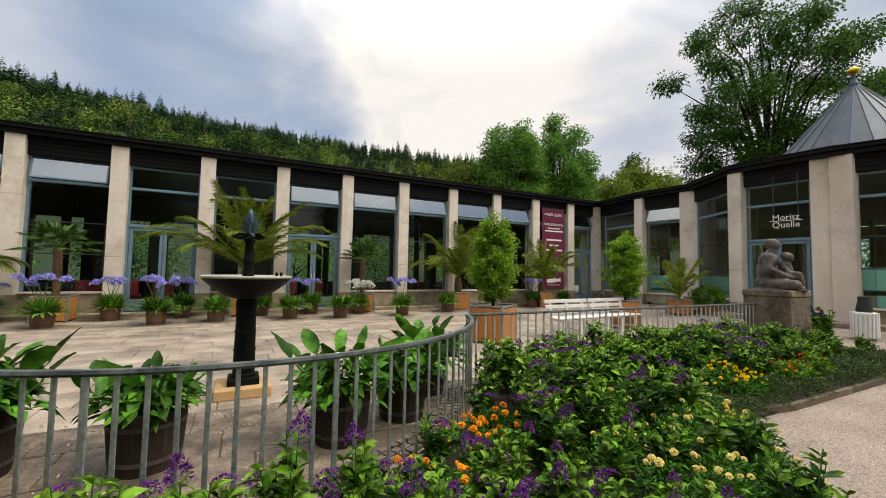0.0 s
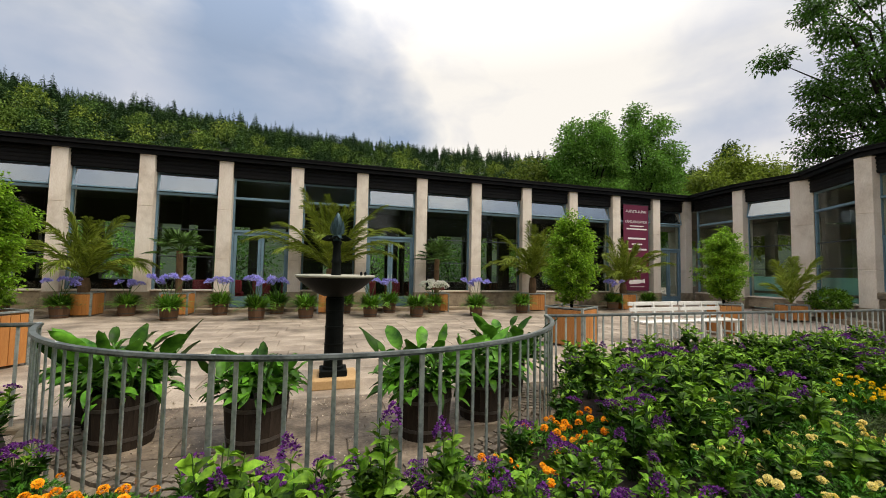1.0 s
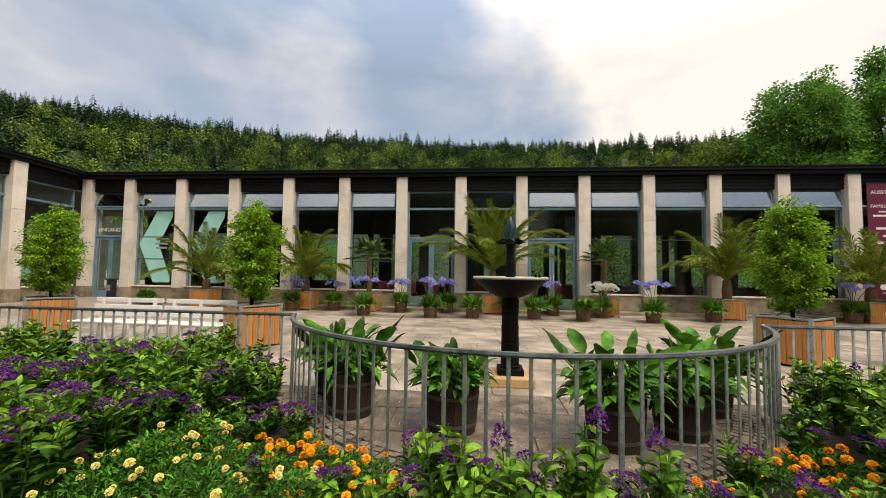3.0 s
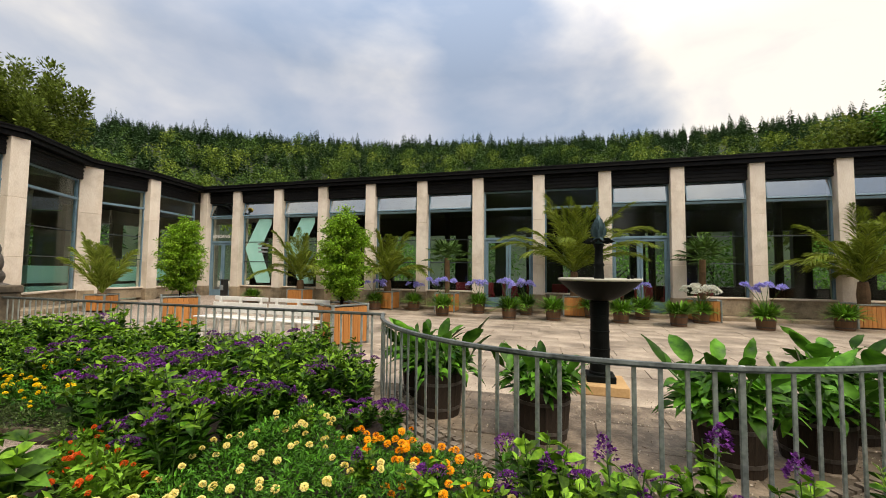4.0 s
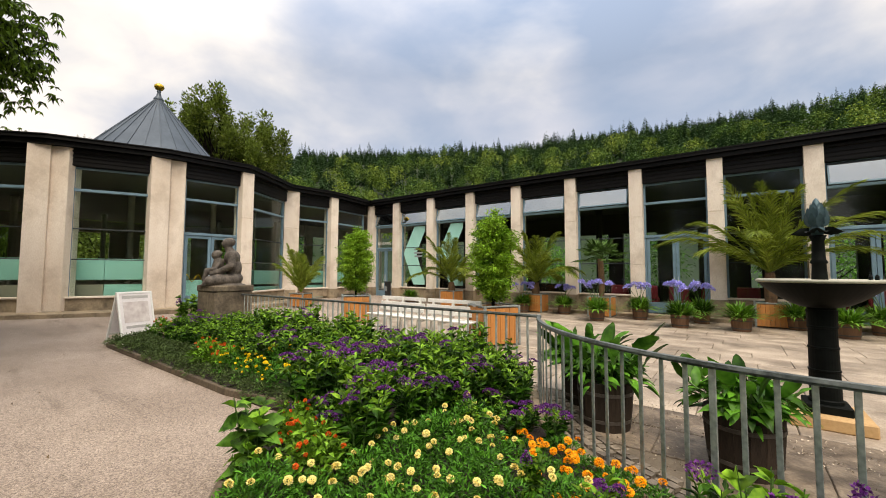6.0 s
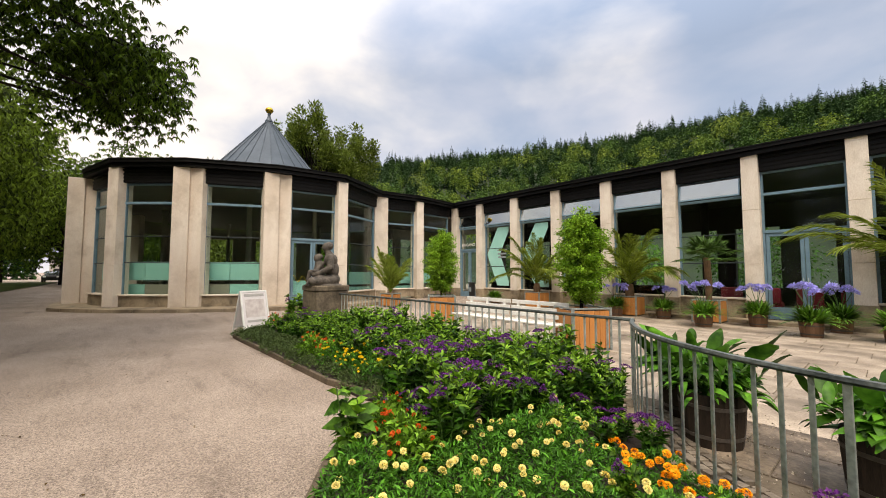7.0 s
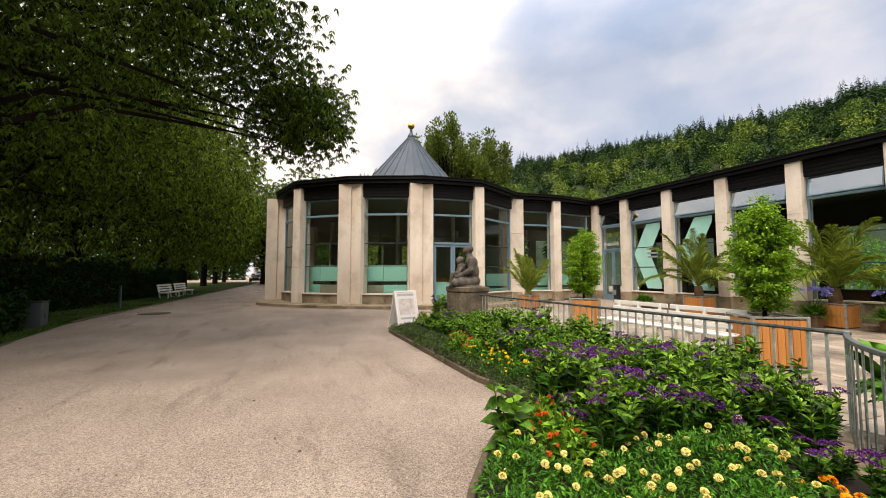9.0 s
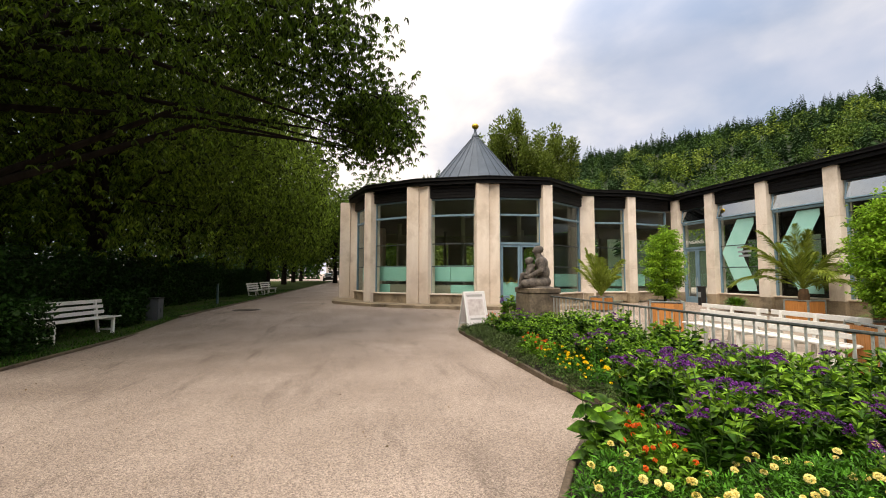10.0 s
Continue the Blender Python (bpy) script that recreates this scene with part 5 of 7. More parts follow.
def mound(name, m, seed, high, spread, n, leaf, mat, head=None, heads=0, label="", group="", leaf_w=0.25, lift=0.03):
    """A low cushion of fine leaves with flower heads standing on it."""
    rng = np.random.default_rng(seed)
    top = thing(name, m, label, "flower", group)
    p = sprinkle(rng, n, spread, 0.6)
    q = (p ** 2).sum(1) / spread ** 2
    z = high * (1 - 0.55 * q) * rng.uniform(0.25, 1.0, n) ** 0.6
    D = np.stack([p[:, 0] / spread, p[:, 1] / spread, np.full(n, 0.7)], 1) + rng.normal(0, 0.6, (n, 3))
    L = leaf * rng.uniform(0.6, 1.3, n)
    part("foliage", leaf_mesh("foliage", np.stack([p[:, 0], p[:, 1], z], 1), D, L, L * leaf_w, mat, 0.2, 0.2, rng, None, True), mat, top)
    for k in range(heads):
        x, y = sprinkle(rng, 1, spread * 0.95)[0]
        zz = high * (1 - 0.5 * (x * x + y * y) / spread ** 2) + rng.uniform(0, lift * 2)
        part("blossom", head, None, top, m=pose(x, y, zz, rng.uniform(-30, 30), rng.uniform(-30, 30), rng.uniform(0, 360)) @ Matrix.Diagonal((*[rng.uniform(0.75, 1.15)] * 3, 1)))
    return top


def pompon(name, mat, r, seed):
    """A full marigold head of ruffled petals in rings, on a short neck."""
    rng = np.random.default_rng(seed)
    P, D, L = [], [], []
    for ring, (tilt, k) in enumerate(((-30, 12), (-10, 14), (10, 15), (30, 14), (50, 11), (68, 8), (84, 4))):
        for j in range(k):
            a = 2 * math.pi * (j + rng.uniform(-0.3, 0.3) + 0.5 * ring) / k
            t = radians(tilt + rng.uniform(-7, 7))
            n = np.array([math.cos(t) * math.cos(a), math.cos(t) * math.sin(a), math.sin(t)])
            P.append(0.62 * r * n + np.array([0, 0, 0.5 * r]))
            D.append(0.45 * n + np.array([math.cos(a), math.sin(a), 0.12]))
            L.append(r * rng.uniform(0.42, 0.58))
    L = np.array(L)
    return leaf_mesh(name, np.array(P), np.array(D), L, L * 1.3, mat, 0.1, 0.12, rng, None, True)


B_PURPLE = [blossom_mesh("blossom", F_PURPLE, 0.062, 0.025, 90, 0.02, 11), blossom_mesh("blossom", F_PURPLE, 0.078, 0.03, 120, 0.02, 12)]
B_FADED = blossom_mesh("blossom", F_DARKP, 0.06, 0.03, 80, 0.02, 13)
B_SPIKE = blossom_mesh("blossom", F_PURPLE, 0.05, 0.10, 120, 0.022, 14)
B_ORANGE, B_CREAM, B_YELLOW, B_RED = pompon("blossom", F_ORANGE, 0.03, 21), pompon("blossom", F_CREAM, 0.023, 22), pompon("blossom", F_YELLOW, 0.015, 23), pompon("blossom", F_RED, 0.016, 24)

HELIO = "heliotropes in the beds"
kinds = {}


def place(kind, x, y, rng, scale=1.0, z=0.03):
    """Sets one plant of a kind: the first is built, the others are copies that share its meshes."""
    seed = int(rng.integers(0, 4))
    key = (kind, seed)
    m = pose(x, y, z + rough_ground(x, y), rng.uniform(-4, 4), rng.uniform(-4, 4), rng.uniform(0, 360))
    s = scale * rng.uniform(0.88, 1.12)
    m = m @ Matrix.Diagonal((s, s, s, 1))
    if key in kinds:
        return copy_thing(kinds[key], m)
    if kind == "helio":
        ob = bushy("heliotrope", m, 100 + seed, 0.66, 0.22, 10, 11, 0.14, L_HELIO, [(0.3, B_PURPLE[seed % 2]), (0.14, B_FADED)], "dark green heliotrope with purple flower clusters", HELIO)
    elif kind == "green":
        ob = bushy("heliotrope", m, 140 + seed, 0.67, 0.23, 10, 11, 0.145, L_HELIO, [(0.02, B_PURPLE[seed % 2])], "leafy dark green heliotrope with few purple flowers", HELIO)
    elif kind == "low_helio":
        ob = bushy("heliotrope", m, 180 + seed, 0.38, 0.2, 8, 7, 0.125, L_HELIO, [(0.22, B_PURPLE[seed % 2])], "low heliotrope covered in bright purple flowers", HELIO)
    elif kind == "fresh":
        ob = bushy("salvia", m, 220 + seed, 0.66, 0.15, 6, 10, 0.15, L_FRESH, [(0.15, B_SPIKE)], "tall fresh green bedding plant with violet flower heads", "tall plants before the railing", 0.42, 0.35)
    elif kind == "cream":
        ob = mound("marigold", m, 260 + seed, 0.33, 0.22, 650, 0.05, L_MARI, B_CREAM, 4, "bushy marigold with cream-yellow pompon flowers", "cream marigolds")
    elif kind == "orange":
        ob = mound("marigold", m, 300 + seed, 0.15, 0.19, 520, 0.045, L_MARI, B_ORANGE, 6, "low marigold with bright orange pompon flowers", "orange marigolds")
    elif kind == "yellow":
        ob = mound("yellow_daisy", m, 340 + seed, 0.24, 0.2, 420, 0.06, L_MARI, B_YELLOW, 13, "low plant with small golden-yellow flowers", "yellow daisies")
    elif kind == "red":
        ob = mound("red_zinnia", m, 380 + seed, 0.34, 0.2, 380, 0.075, L_FRESH, B_RED, 9, "bushy plant with small orange-red flowers", "orange-red zinnias", 0.35)
    else:
        ob = mound("lavender_cotton", m, 420 + seed, 0.2, 0.22, 520, 0.06, L_LAV, None, 0, "low grey-green edging cushion without flowers", "grey edging plants", 0.16)
    kinds[key] = ob
    return ob


def ring_pos(x, y):
    return math.hypot(x - FX, y - FY), math.degrees(math.atan2(y - FY, x - FX)) % 360


rng = np.random.default_rng(77)
for side in (-1, 1):
    # strip along the straight railing
    for gx in np.arange(2.9, 10.7, 0.31):
        for gy in np.arange(2.75, 4.75, 0.27):
            x, y = side * (gx + rng.uniform(-0.08, 0.08)), gy + rng.uniform(-0.08, 0.08)
            if gy < 3.2:
                x = max(x, -10.3)
            r, a = ring_pos(x, y)
            if r < RAIL_R + 0.25 or r < BED_R - 0.1 and gx < 4.6 and gy < 3.55:
                continue
            if gy < 2.9:
                kind, s = "grey", 1.0
            elif gy < 3.2:
                kind, s = ("yellow", 1.15) if 4.3 < gx < 6.4 else (("red", 1.0) if 6.3 < gx < 7.6 and rng.uniform() < 0.7 else ("grey", 1.2))
            elif gy < 3.4:
                kind, s = ("yellow", 1.2) if 4.6 < gx < 6.2 and rng.uniform() < 0.5 else ("green", 0.72)
            else:
                kind, s = ("helio" if math.sin(2.3 * x + 1.3 * y) + math.sin(1.1 * x - 3.1 * y) + rng.uniform(-0.8, 0.8) > 0.75 else "green"), 0.8 + 0.26 * min(max((gy - 3.4) / 0.8, 0), 1)
                if gx > 9.6 and gy < 3.6 and rng.uniform() < 0.12:
                    kind, s = "red", 1.4
            if gx > 8.7 and kind in ("helio", "green"):
                s *= 0.74
            if side > 0:
                if kind == "yellow" and not 4.8 < gx < 5.8:
                    kind, s = ("grey", 1.1) if gy < 3.28 else ("green", 0.75)
                elif kind == "red":
                    kind, s = ("cream", 1.0) if gx < 5.3 else (("red", 0.95) if gx < 8.0 and rng.uniform() < 0.5 else ("grey", 1.1))
                elif kind in ("helio", "green") and rng.uniform() < 0.3:
                    kind, s = "fresh", s * 0.95
            place(kind, x, y, rng, s)
    # round part before the curved railing
    for rr in np.arange(RAIL_R + 0.22, BED_R - 0.12, 0.30):
        n = int(rr * radians(62) / 0.275)
        for k in range(n):
            a = 270 + side * (1.5 + 60 * (k + rng.uniform(0.2, 0.8)) / n)
            r2 = rr + rng.uniform(-0.07, 0.07)
            x, y = FX + r2 * math.cos(radians(a)), FY + r2 * math.sin(radians(a))
            turn = abs(a - 270)
            if math.hypot(x + 3.35, y - 1.72) < 0.36:
                continue
            if turn > 56 and rr > 4.3:
                continue
            if rr < RAIL_R + 0.75:
                kind, s = ("orange", 1.0) if 17 < turn < (42 if side < 0 else 47) else ("low_helio", 0.85)
                if side < 0 and rr > 3.1 and rng.uniform() < 0.45:
                    kind, s = "low_helio", 0.85
                elif turn > 50:
                    kind, s = ("helio", 0.85) if rng.uniform() < (0.8 if side < 0 else 0.35) else ("green", 0.85)
                elif kind == "orange" and rng.uniform() < 0.08 or rr > 3.4 and not (side > 0 and 19 < turn < 33):
                    kind, s = ("low_helio", 0.9) if turn < 36 or rng.uniform() < 0.5 else ("green", 0.8)
            elif side < 0:
                kind, s = "cream", 1.0
                if turn < 11:
                    kind, s = "fresh", 0.85
                elif rr < RAIL_R + 1.1 and rng.uniform() < 0.3:
                    kind, s = "fresh", 0.75
                elif turn > (50 if rr < 3.75 else (44 if rr < 4.3 else 35)):
                    kind, s = ("helio", 0.95) if rng.uniform() < 0.6 else ("green", 0.95)
                    if 4.25 < rr < 4.7 and 41 < turn < 50:
                        kind, s = "helio", 0.95
                    elif rr > 4.6 and 35 < turn < 49:
                        kind, s = ("red", 1.15) if rng.uniform() < 0.85 else ("helio", 0.7)
                        if rr > 4.9:
                            s *= 0.8
            else:
                kind, s = (("helio", 0.9) if rng.uniform() < 0.3 else ("green", 0.9)) if rng.uniform() < 0.6 else ("fresh", 0.85)
                if rr > 3.95 and rng.uniform() < 0.5:
                    kind, s = "cream", 1.05
                if turn < 30:
                    kind, s = ("low_helio", 0.95) if rng.uniform() < 0.35 else ("fresh", 0.78)
                if turn < 12:
                    kind, s = "fresh", 0.75
                elif turn > 44 and kind != "cream":
                    s = 1.0
            if rr > 4.75 and turn < (20 if side < 0 else 10):
                s *= 0.65
            place(kind, x, y, rng, s)
# taller single plants that lean over the edge
for x, y, s in ((-3.7, 2.2, 0.75), (-0.23, 2.35, 1.2), (0.17, 2.5, 1.38), (0.0, 2.1, 0.9), (0.52, 2.4, 1.1), (-0.6, 2.4, 1.08), (-0.42, 2.15, 0.9), (0.85, 2.2, 0.95), (1.25, 2.35, 0.95), (1.1, 1.95, 0.9), (1.5, 2.0, 0.85), (-0.9, 2.2, 0.85), (-11.3, 4.15, 1.5), (-11.6, 4.5, 1.4), (11.4, 4.2, 1.55), (11.8, 4.5, 1.4)):
    place("fresh", x, y, rng, s)
for k, (x, y, s) in enumerate(((-3.34, 1.72, 1.2), (-3.16, 1.6, 0.7))):
    bushy("young_shrub", pose(x, y, 0.03, 0, 0, 80 * k) @ Matrix.Diagonal((s, s, s, 1)), 470 + k, 0.56, 0.15, 4, 7, 0.17, L_YOUNG, (), "light green large-leaved plant leaning over the bed edge", "plants at the bed edge", 0.52, 0.5)


# ---- potted plants ----
def paddle_mesh(name, P, D, L, W, mat, arch, rng, seg=6):
    """Broad paddle leaves: a keeled blade that widens, bends over and runs to a point."""
    n = len(P)
    D = unit(D)
    side = unit(np.cross(D, np.array([0, 0, 1.0]) + rng.normal(0, 0.35, (n, 3))))
    nor = unit(np.cross(side, D))
    rows = []
    for i in range(seg + 1):
        s = i / seg
        p = P + D * (L * s)[:, None] - np.array([0, 0, 1.0]) * (arch * L * s ** 2.3)[:, None]
        w = (W * 0.5 * (0.08 + 0.92 * math.sin(math.pi * s ** 0.8) ** 0.8) * (0 if i == seg else 1) + 0.001)[:, None]
        wave = (W * rng.uniform(-0.12, 0.12, n))[:, None]
        rows.append(np.stack([p - side * w + nor * (w * 0.45 + wave), p, p + side * w + nor * (w * 0.45 - wave)], axis=1))
    V = np.stack(rows, axis=1).reshape(-1, 3)
    f = []
    for i in range(seg):
        for j in (0, 1):
            a = 3 * i + j
            f += [[a, a + 1, a + 4], [a, a + 4, a + 3]]
    F = (np.array(f)[None] + 3 * (seg + 1) * np.arange(n)[:, None, None]).reshape(-1, 3)
    me = tri_mesh(name, V, F, mat)
    me.polygons.foreach_set("use_smooth", [True] * len(me.polygons))
    return me


def canna(m, seed):
    rng = np.random.default_rng(seed)
    c = thing("canna", m, "lush canna with broad upright green leaves in a tub", "potted plant", "cannas in tubs")
    P, D, L, A = [], [], [], []
    sb = bmesh.new()
    for s in range(11):
        a = 2 * math.pi * s / 11 + rng.uniform(-0.3, 0.3)
        r, lean, hgt = rng.uniform(0.02, 0.15), rng.uniform(0.05, 0.28), rng.uniform(0.16, 0.46)
        foot = np.array([r * math.cos(a), r * math.sin(a), -0.02])
        top = foot + np.array([lean * math.cos(a), lean * math.sin(a), hgt])
        tube([Vector(foot), Vector(0.5 * (foot + top) + np.array([0, 0, 0.03])), Vector(top)], [0.014, 0.011, 0.006], 6, sb)
        count = 6
        for k in range(count):
            u = (k + 0.6) / count
            b = a + k * 2.5 + rng.uniform(-0.5, 0.5)
            P.append(foot * (1 - u) + top * u)
            D.append((math.cos(b) + 0.3 * math.cos(a), math.sin(b) + 0.3 * math.sin(a), rng.uniform(0.5, 1.5) if k < 4 else rng.uniform(1.4, 3.2)))
            L.append(rng.uniform(0.17, 0.3) if k < 5 else rng.uniform(0.24, 0.44))
            A.append(rng.uniform(0.2, 0.65) if k < 4 else rng.uniform(0.05, 0.4))
    L = np.array(L)
    part("foliage", paddle_mesh("foliage", np.array(P), np.array(D), L, L * rng.uniform(0.2, 0.33, len(L)), L_CANNA, np.array(A), rng), L_CANNA, c)
    tagged(part("stem", sb, M_STALK, c, smooth=True), kind="stuff")
    n = 170
    a, u = rng.uniform(0, 2 * np.pi, n), rng.uniform(0.2, 1, n)
    P = np.stack([0.3 * u * np.cos(a), 0.3 * u * np.sin(a), 0.26 * (1 - u * u) + rng.uniform(0, 0.12, n)], 1)
    D = np.stack([np.cos(a), np.sin(a), rng.uniform(-0.1, 0.9, n)], 1) + rng.normal(0, 0.4, (n, 3))
    ln = rng.uniform(0.09, 0.17, n)
    part("undergrowth", paddle_mesh("undergrowth", P, D, ln, ln * 0.48, L_CANNA, rng.uniform(0.3, 0.9, n), rng, 4), L_CANNA, c)
    return c


def bush(m, seed, r, label):
    """A dense round pot shrub."""
    rng = np.random.default_rng(seed)
    c = thing("pot_shrub", m, label, "shrub", "pot shrubs")
    n = 2600
    v = rng.normal(size=(n, 3))
    v /= np.linalg.norm(v, axis=1, keepdims=True)
    P = v * np.array([r, r, r * 0.7]) * (rng.uniform(0.3, 1, (n, 1)) ** 0.4) * (1 + 0.15 * np.sin(5 * v[:, :1] + 4 * v[:, 1:2])) + np.array([0, 0, r * 0.62])
    part("foliage", leaf_mesh("foliage", P, v + rng.normal(0, 0.6, (n, 3)), rng.uniform(0.05, 0.1, n), 0.04, L_FRESH, 0.2, 0.2, rng), L_FRESH, c)
    return c


plant_box(pose(14.45, 8.35, 0.17, 0, 0, -20), 0.5, 0.42, "small orange larch box with a round shrub")
bush(pose(14.45, 8.35, 0.52), 480, 0.5, "dense round dark green shrub in a larch box")
protos = [None, None]
for k, (x, y) in enumerate(CANNAS):
    m = pose(x, y, 0.40, 0, 0, 71 * k) @ Matrix.Diagonal((1.1, 1.1, (0.95, 0.85, 0.95, 1.0, 1.0, 1.0)[k], 1))
    protos[k % 2] = copy_thing(protos[k % 2], m) if protos[k % 2] else canna(m, 500 + k)


def agapanthus(m, seed, flowers, petal, label):
    rng = np.random.default_rng(seed)
    c = thing("agapanthus", m, label, "potted plant", "agapanthus in pots")
    n = 260
    a = rng.uniform(0, 2 * np.pi, n)
    tilt = rng.uniform(0.35, 1.4, n)
    D = np.stack([np.cos(a) * np.cos(tilt), np.sin(a) * np.cos(tilt), np.sin(tilt)], 1)
    P = np.stack([0.1 * np.cos(a), 0.1 * np.sin(a), np.zeros(n)], 1)
    part("leaves", strap_mesh("leaves", P, D, rng.uniform(0.4, 0.62, n), np.full(n, 0.05), L_AGA, 0.4), L_AGA, c)
    if flowers:
        head = blossom_mesh("umbel", petal, 0.09, 0.06, 100, 0.05, seed + 1)
    for k in range(flowers):
        b = rng.uniform(0, 2 * math.pi)
        out = rng.uniform(0.1, 0.42)
        tip = (out * math.cos(b), out * math.sin(b), rng.uniform(0.5, 0.7))
        part("stalk", tube([(0, 0, 0), (tip[0] * 0.4, tip[1] * 0.4, tip[2] * 0.6), tip], [0.008, 0.007, 0.006], 5), M_STALK, c)
        part("umbel", head, None, c, m=pose(tip[0], tip[1], tip[2] - 0.02, rng.uniform(-25, 25), rng.uniform(-25, 25), 0))
    return c


made = {}
for k, (x, y, fl) in enumerate(POTS):
    key = (fl, k % 2)
    m = pose(x, y, 0.31, 0, 0, 67 * k) @ Matrix.Diagonal((1.08, 1.08, 1.16, 1))
    if key in made:
        copy_thing(made[key], m)
    elif fl == 0:
        made[key] = agapanthus(m, 600 + k, 0, None, "agapanthus with arching green strap leaves, not in flower")
    elif fl == 1:
        made[key] = agapanthus(m, 600 + k, 5, F_BLUE, "agapanthus with lilac-blue flower umbels in a pot")
    else:
        made[key] = agapanthus(m, 600 + k, 14, F_WHITE, "agapanthus with white flower umbels in a pot")


def feather_palm(m, seed, fronds, length, trunk, label, spread=58, stiff=0.78, mat=None):
    """A date palm: arching fronds with two rows of thin leaflets."""
    rng = np.random.default_rng(seed)
    c = thing("date_palm", m, label, "palm", "palms in boxes")
    tb = tube([(0, 0, -0.1), (0, 0, trunk * 0.5), (0, 0, trunk)], [0.13, 0.15, 0.11], 12)
    part("trunk", tb, M_PALMTRUNK, c)
    for f in range(fronds):
        P, D, L = [], [], []
        a = 2.399963 * f + rng.uniform(-0.2, 0.2)
        el = radians(86 - spread * (f / fronds) ** 0.9 + rng.uniform(-6, 6))
        ln = length * rng.uniform(0.8, 1.05) * (0.8 + 0.2 * math.sin(math.pi * f / fronds))
        if math.sin(a + m.to_euler().z) > 0.2:
            ln *= 0.62
        dirv = np.array([math.cos(a) * math.cos(el), math.sin(a) * math.cos(el), math.sin(el)])
        sag = stiff * ln * rng.uniform(0.45, 0.7) * (0.25 + 0.75 * math.cos(el))
        pts = []
        for k in range(9):
            s = k / 8
            pts.append(np.array([0, 0, trunk]) + dirv * ln * s - np.array([0, 0, 1]) * sag * s ** 2.8)
        rib = tube([Vector(p) for p in pts], [0.014 * (1 - 0.85 * k / 8) + 0.001 for k in range(9)], 4)
        side = np.cross(dirv, [0, 0, 1.0])
        side /= np.linalg.norm(side) + 1e-9
        for k in range(56):
            s = 0.12 + 0.88 * k / 56
            j = min(int(s * 8), 7)
            u = s * 8 - j
            p = pts[j] * (1 - u) + pts[j + 1] * u
            d = pts[j + 1] - pts[j]
            d /= np.linalg.norm(d)
            for sg in (-1, 1):
                P.append(p)
                D.append(d * 1.0 + sg * side * 0.5 + np.array([0, 0, 0.16]) + rng.normal(0, 0.1, 3))
                L.append((0.46 + 0.05 * length) * math.sin(math.pi * (0.12 + 0.8 * s)) * rng.uniform(0.85, 1.1))
        L = np.array(L)
        fr = part("frond", leaf_mesh("frond", np.array(P), np.array(D), L, 0.03, mat or L_PALM, 0.4, 0.3, rng), L_PALM, c)
        part("midrib", rib, mat or L_PALM, fr)
    return c


def fan_palm(m, seed, label):
    rng = np.random.default_rng(seed)
    c = thing("fan_palm", m, label, "palm", "palms in boxes")
    hub_z = 1.35
    part("trunk", tube([(0, 0, -0.1), (0.02, 0, 0.6), (0.0, 0.02, hub_z)], [0.08, 0.1, 0.09], 12), M_PALMTRUNK, c)
    for f in range(24):
        P, D, L = [], [], []
        a = 2.399963 * f
        el = radians(75 - 85 * f / 24 + rng.uniform(-8, 8))
        d = np.array([math.cos(a) * math.cos(el), math.sin(a) * math.cos(el), math.sin(el)])
        hub = np.array([0, 0, hub_z]) + d * rng.uniform(0.4, 0.6) - np.array([0, 0, 0.06])
        side = np.cross(d, [0, 0, 1.0])
        side /= np.linalg.norm(side) + 1e-9
        for k in range(24):
            t = radians(-125 + 250 * k / 23)
            P.append(hub)
            D.append(d * math.cos(t) + side * math.sin(t) + np.array([0, 0, 0.12]))
            L.append(rng.uniform(0.38, 0.5) * (0.75 + 0.25 * math.cos(t)))
        fan = part("fan_leaf", leaf_mesh("fan_leaf", np.array(P), np.array(D), np.array(L), 0.04, L_FAN, 0.28, 0.3, rng), L_FAN, c)
        part("petiole", tube([Vector((0, 0, hub_z)), Vector(hub)], [0.01, 0.006], 4), L_FAN, fan)
    return c


for k, (x, y) in enumerate(PALM_BOXES):
    z = 0.6
    if k in (2, 4):
        fan_palm(pose(x, y, z, 0, 0, 40 * k), 700 + k, "fan palm with a fibrous trunk in a larch box")
    else:
        big = k == 3
        feather_palm(pose(x, y, z, 0, 0, 50 * k), 700 + k, (22, 24, 0, 34, 0, 26, 24)[k], (2.7, 2.8, 0, 3.7, 0, 3.1, 2.8)[k], (0.45, 0.5, 0, 0.9, 0, 0.7, 0.5)[k], "big date palm with arching fronds in a larch box" if big else "date palm with arching fronds in a larch box")
feather_palm(pose(-13.7, 8.9, 0.6, 0, 0, 10), 740, 17, 2.1, 0.1, "small upright light green palm beside the wing's glazing", 34, 0.5, L_PALMPALE)
feather_palm(pose(13.7, 8.9, 0.6, 0, 0, 80), 741, 10, 1.9, 0.1, "small upright palm with thin fronds beside the wing's glazing", 36, 0.6, L_PALMPALE)


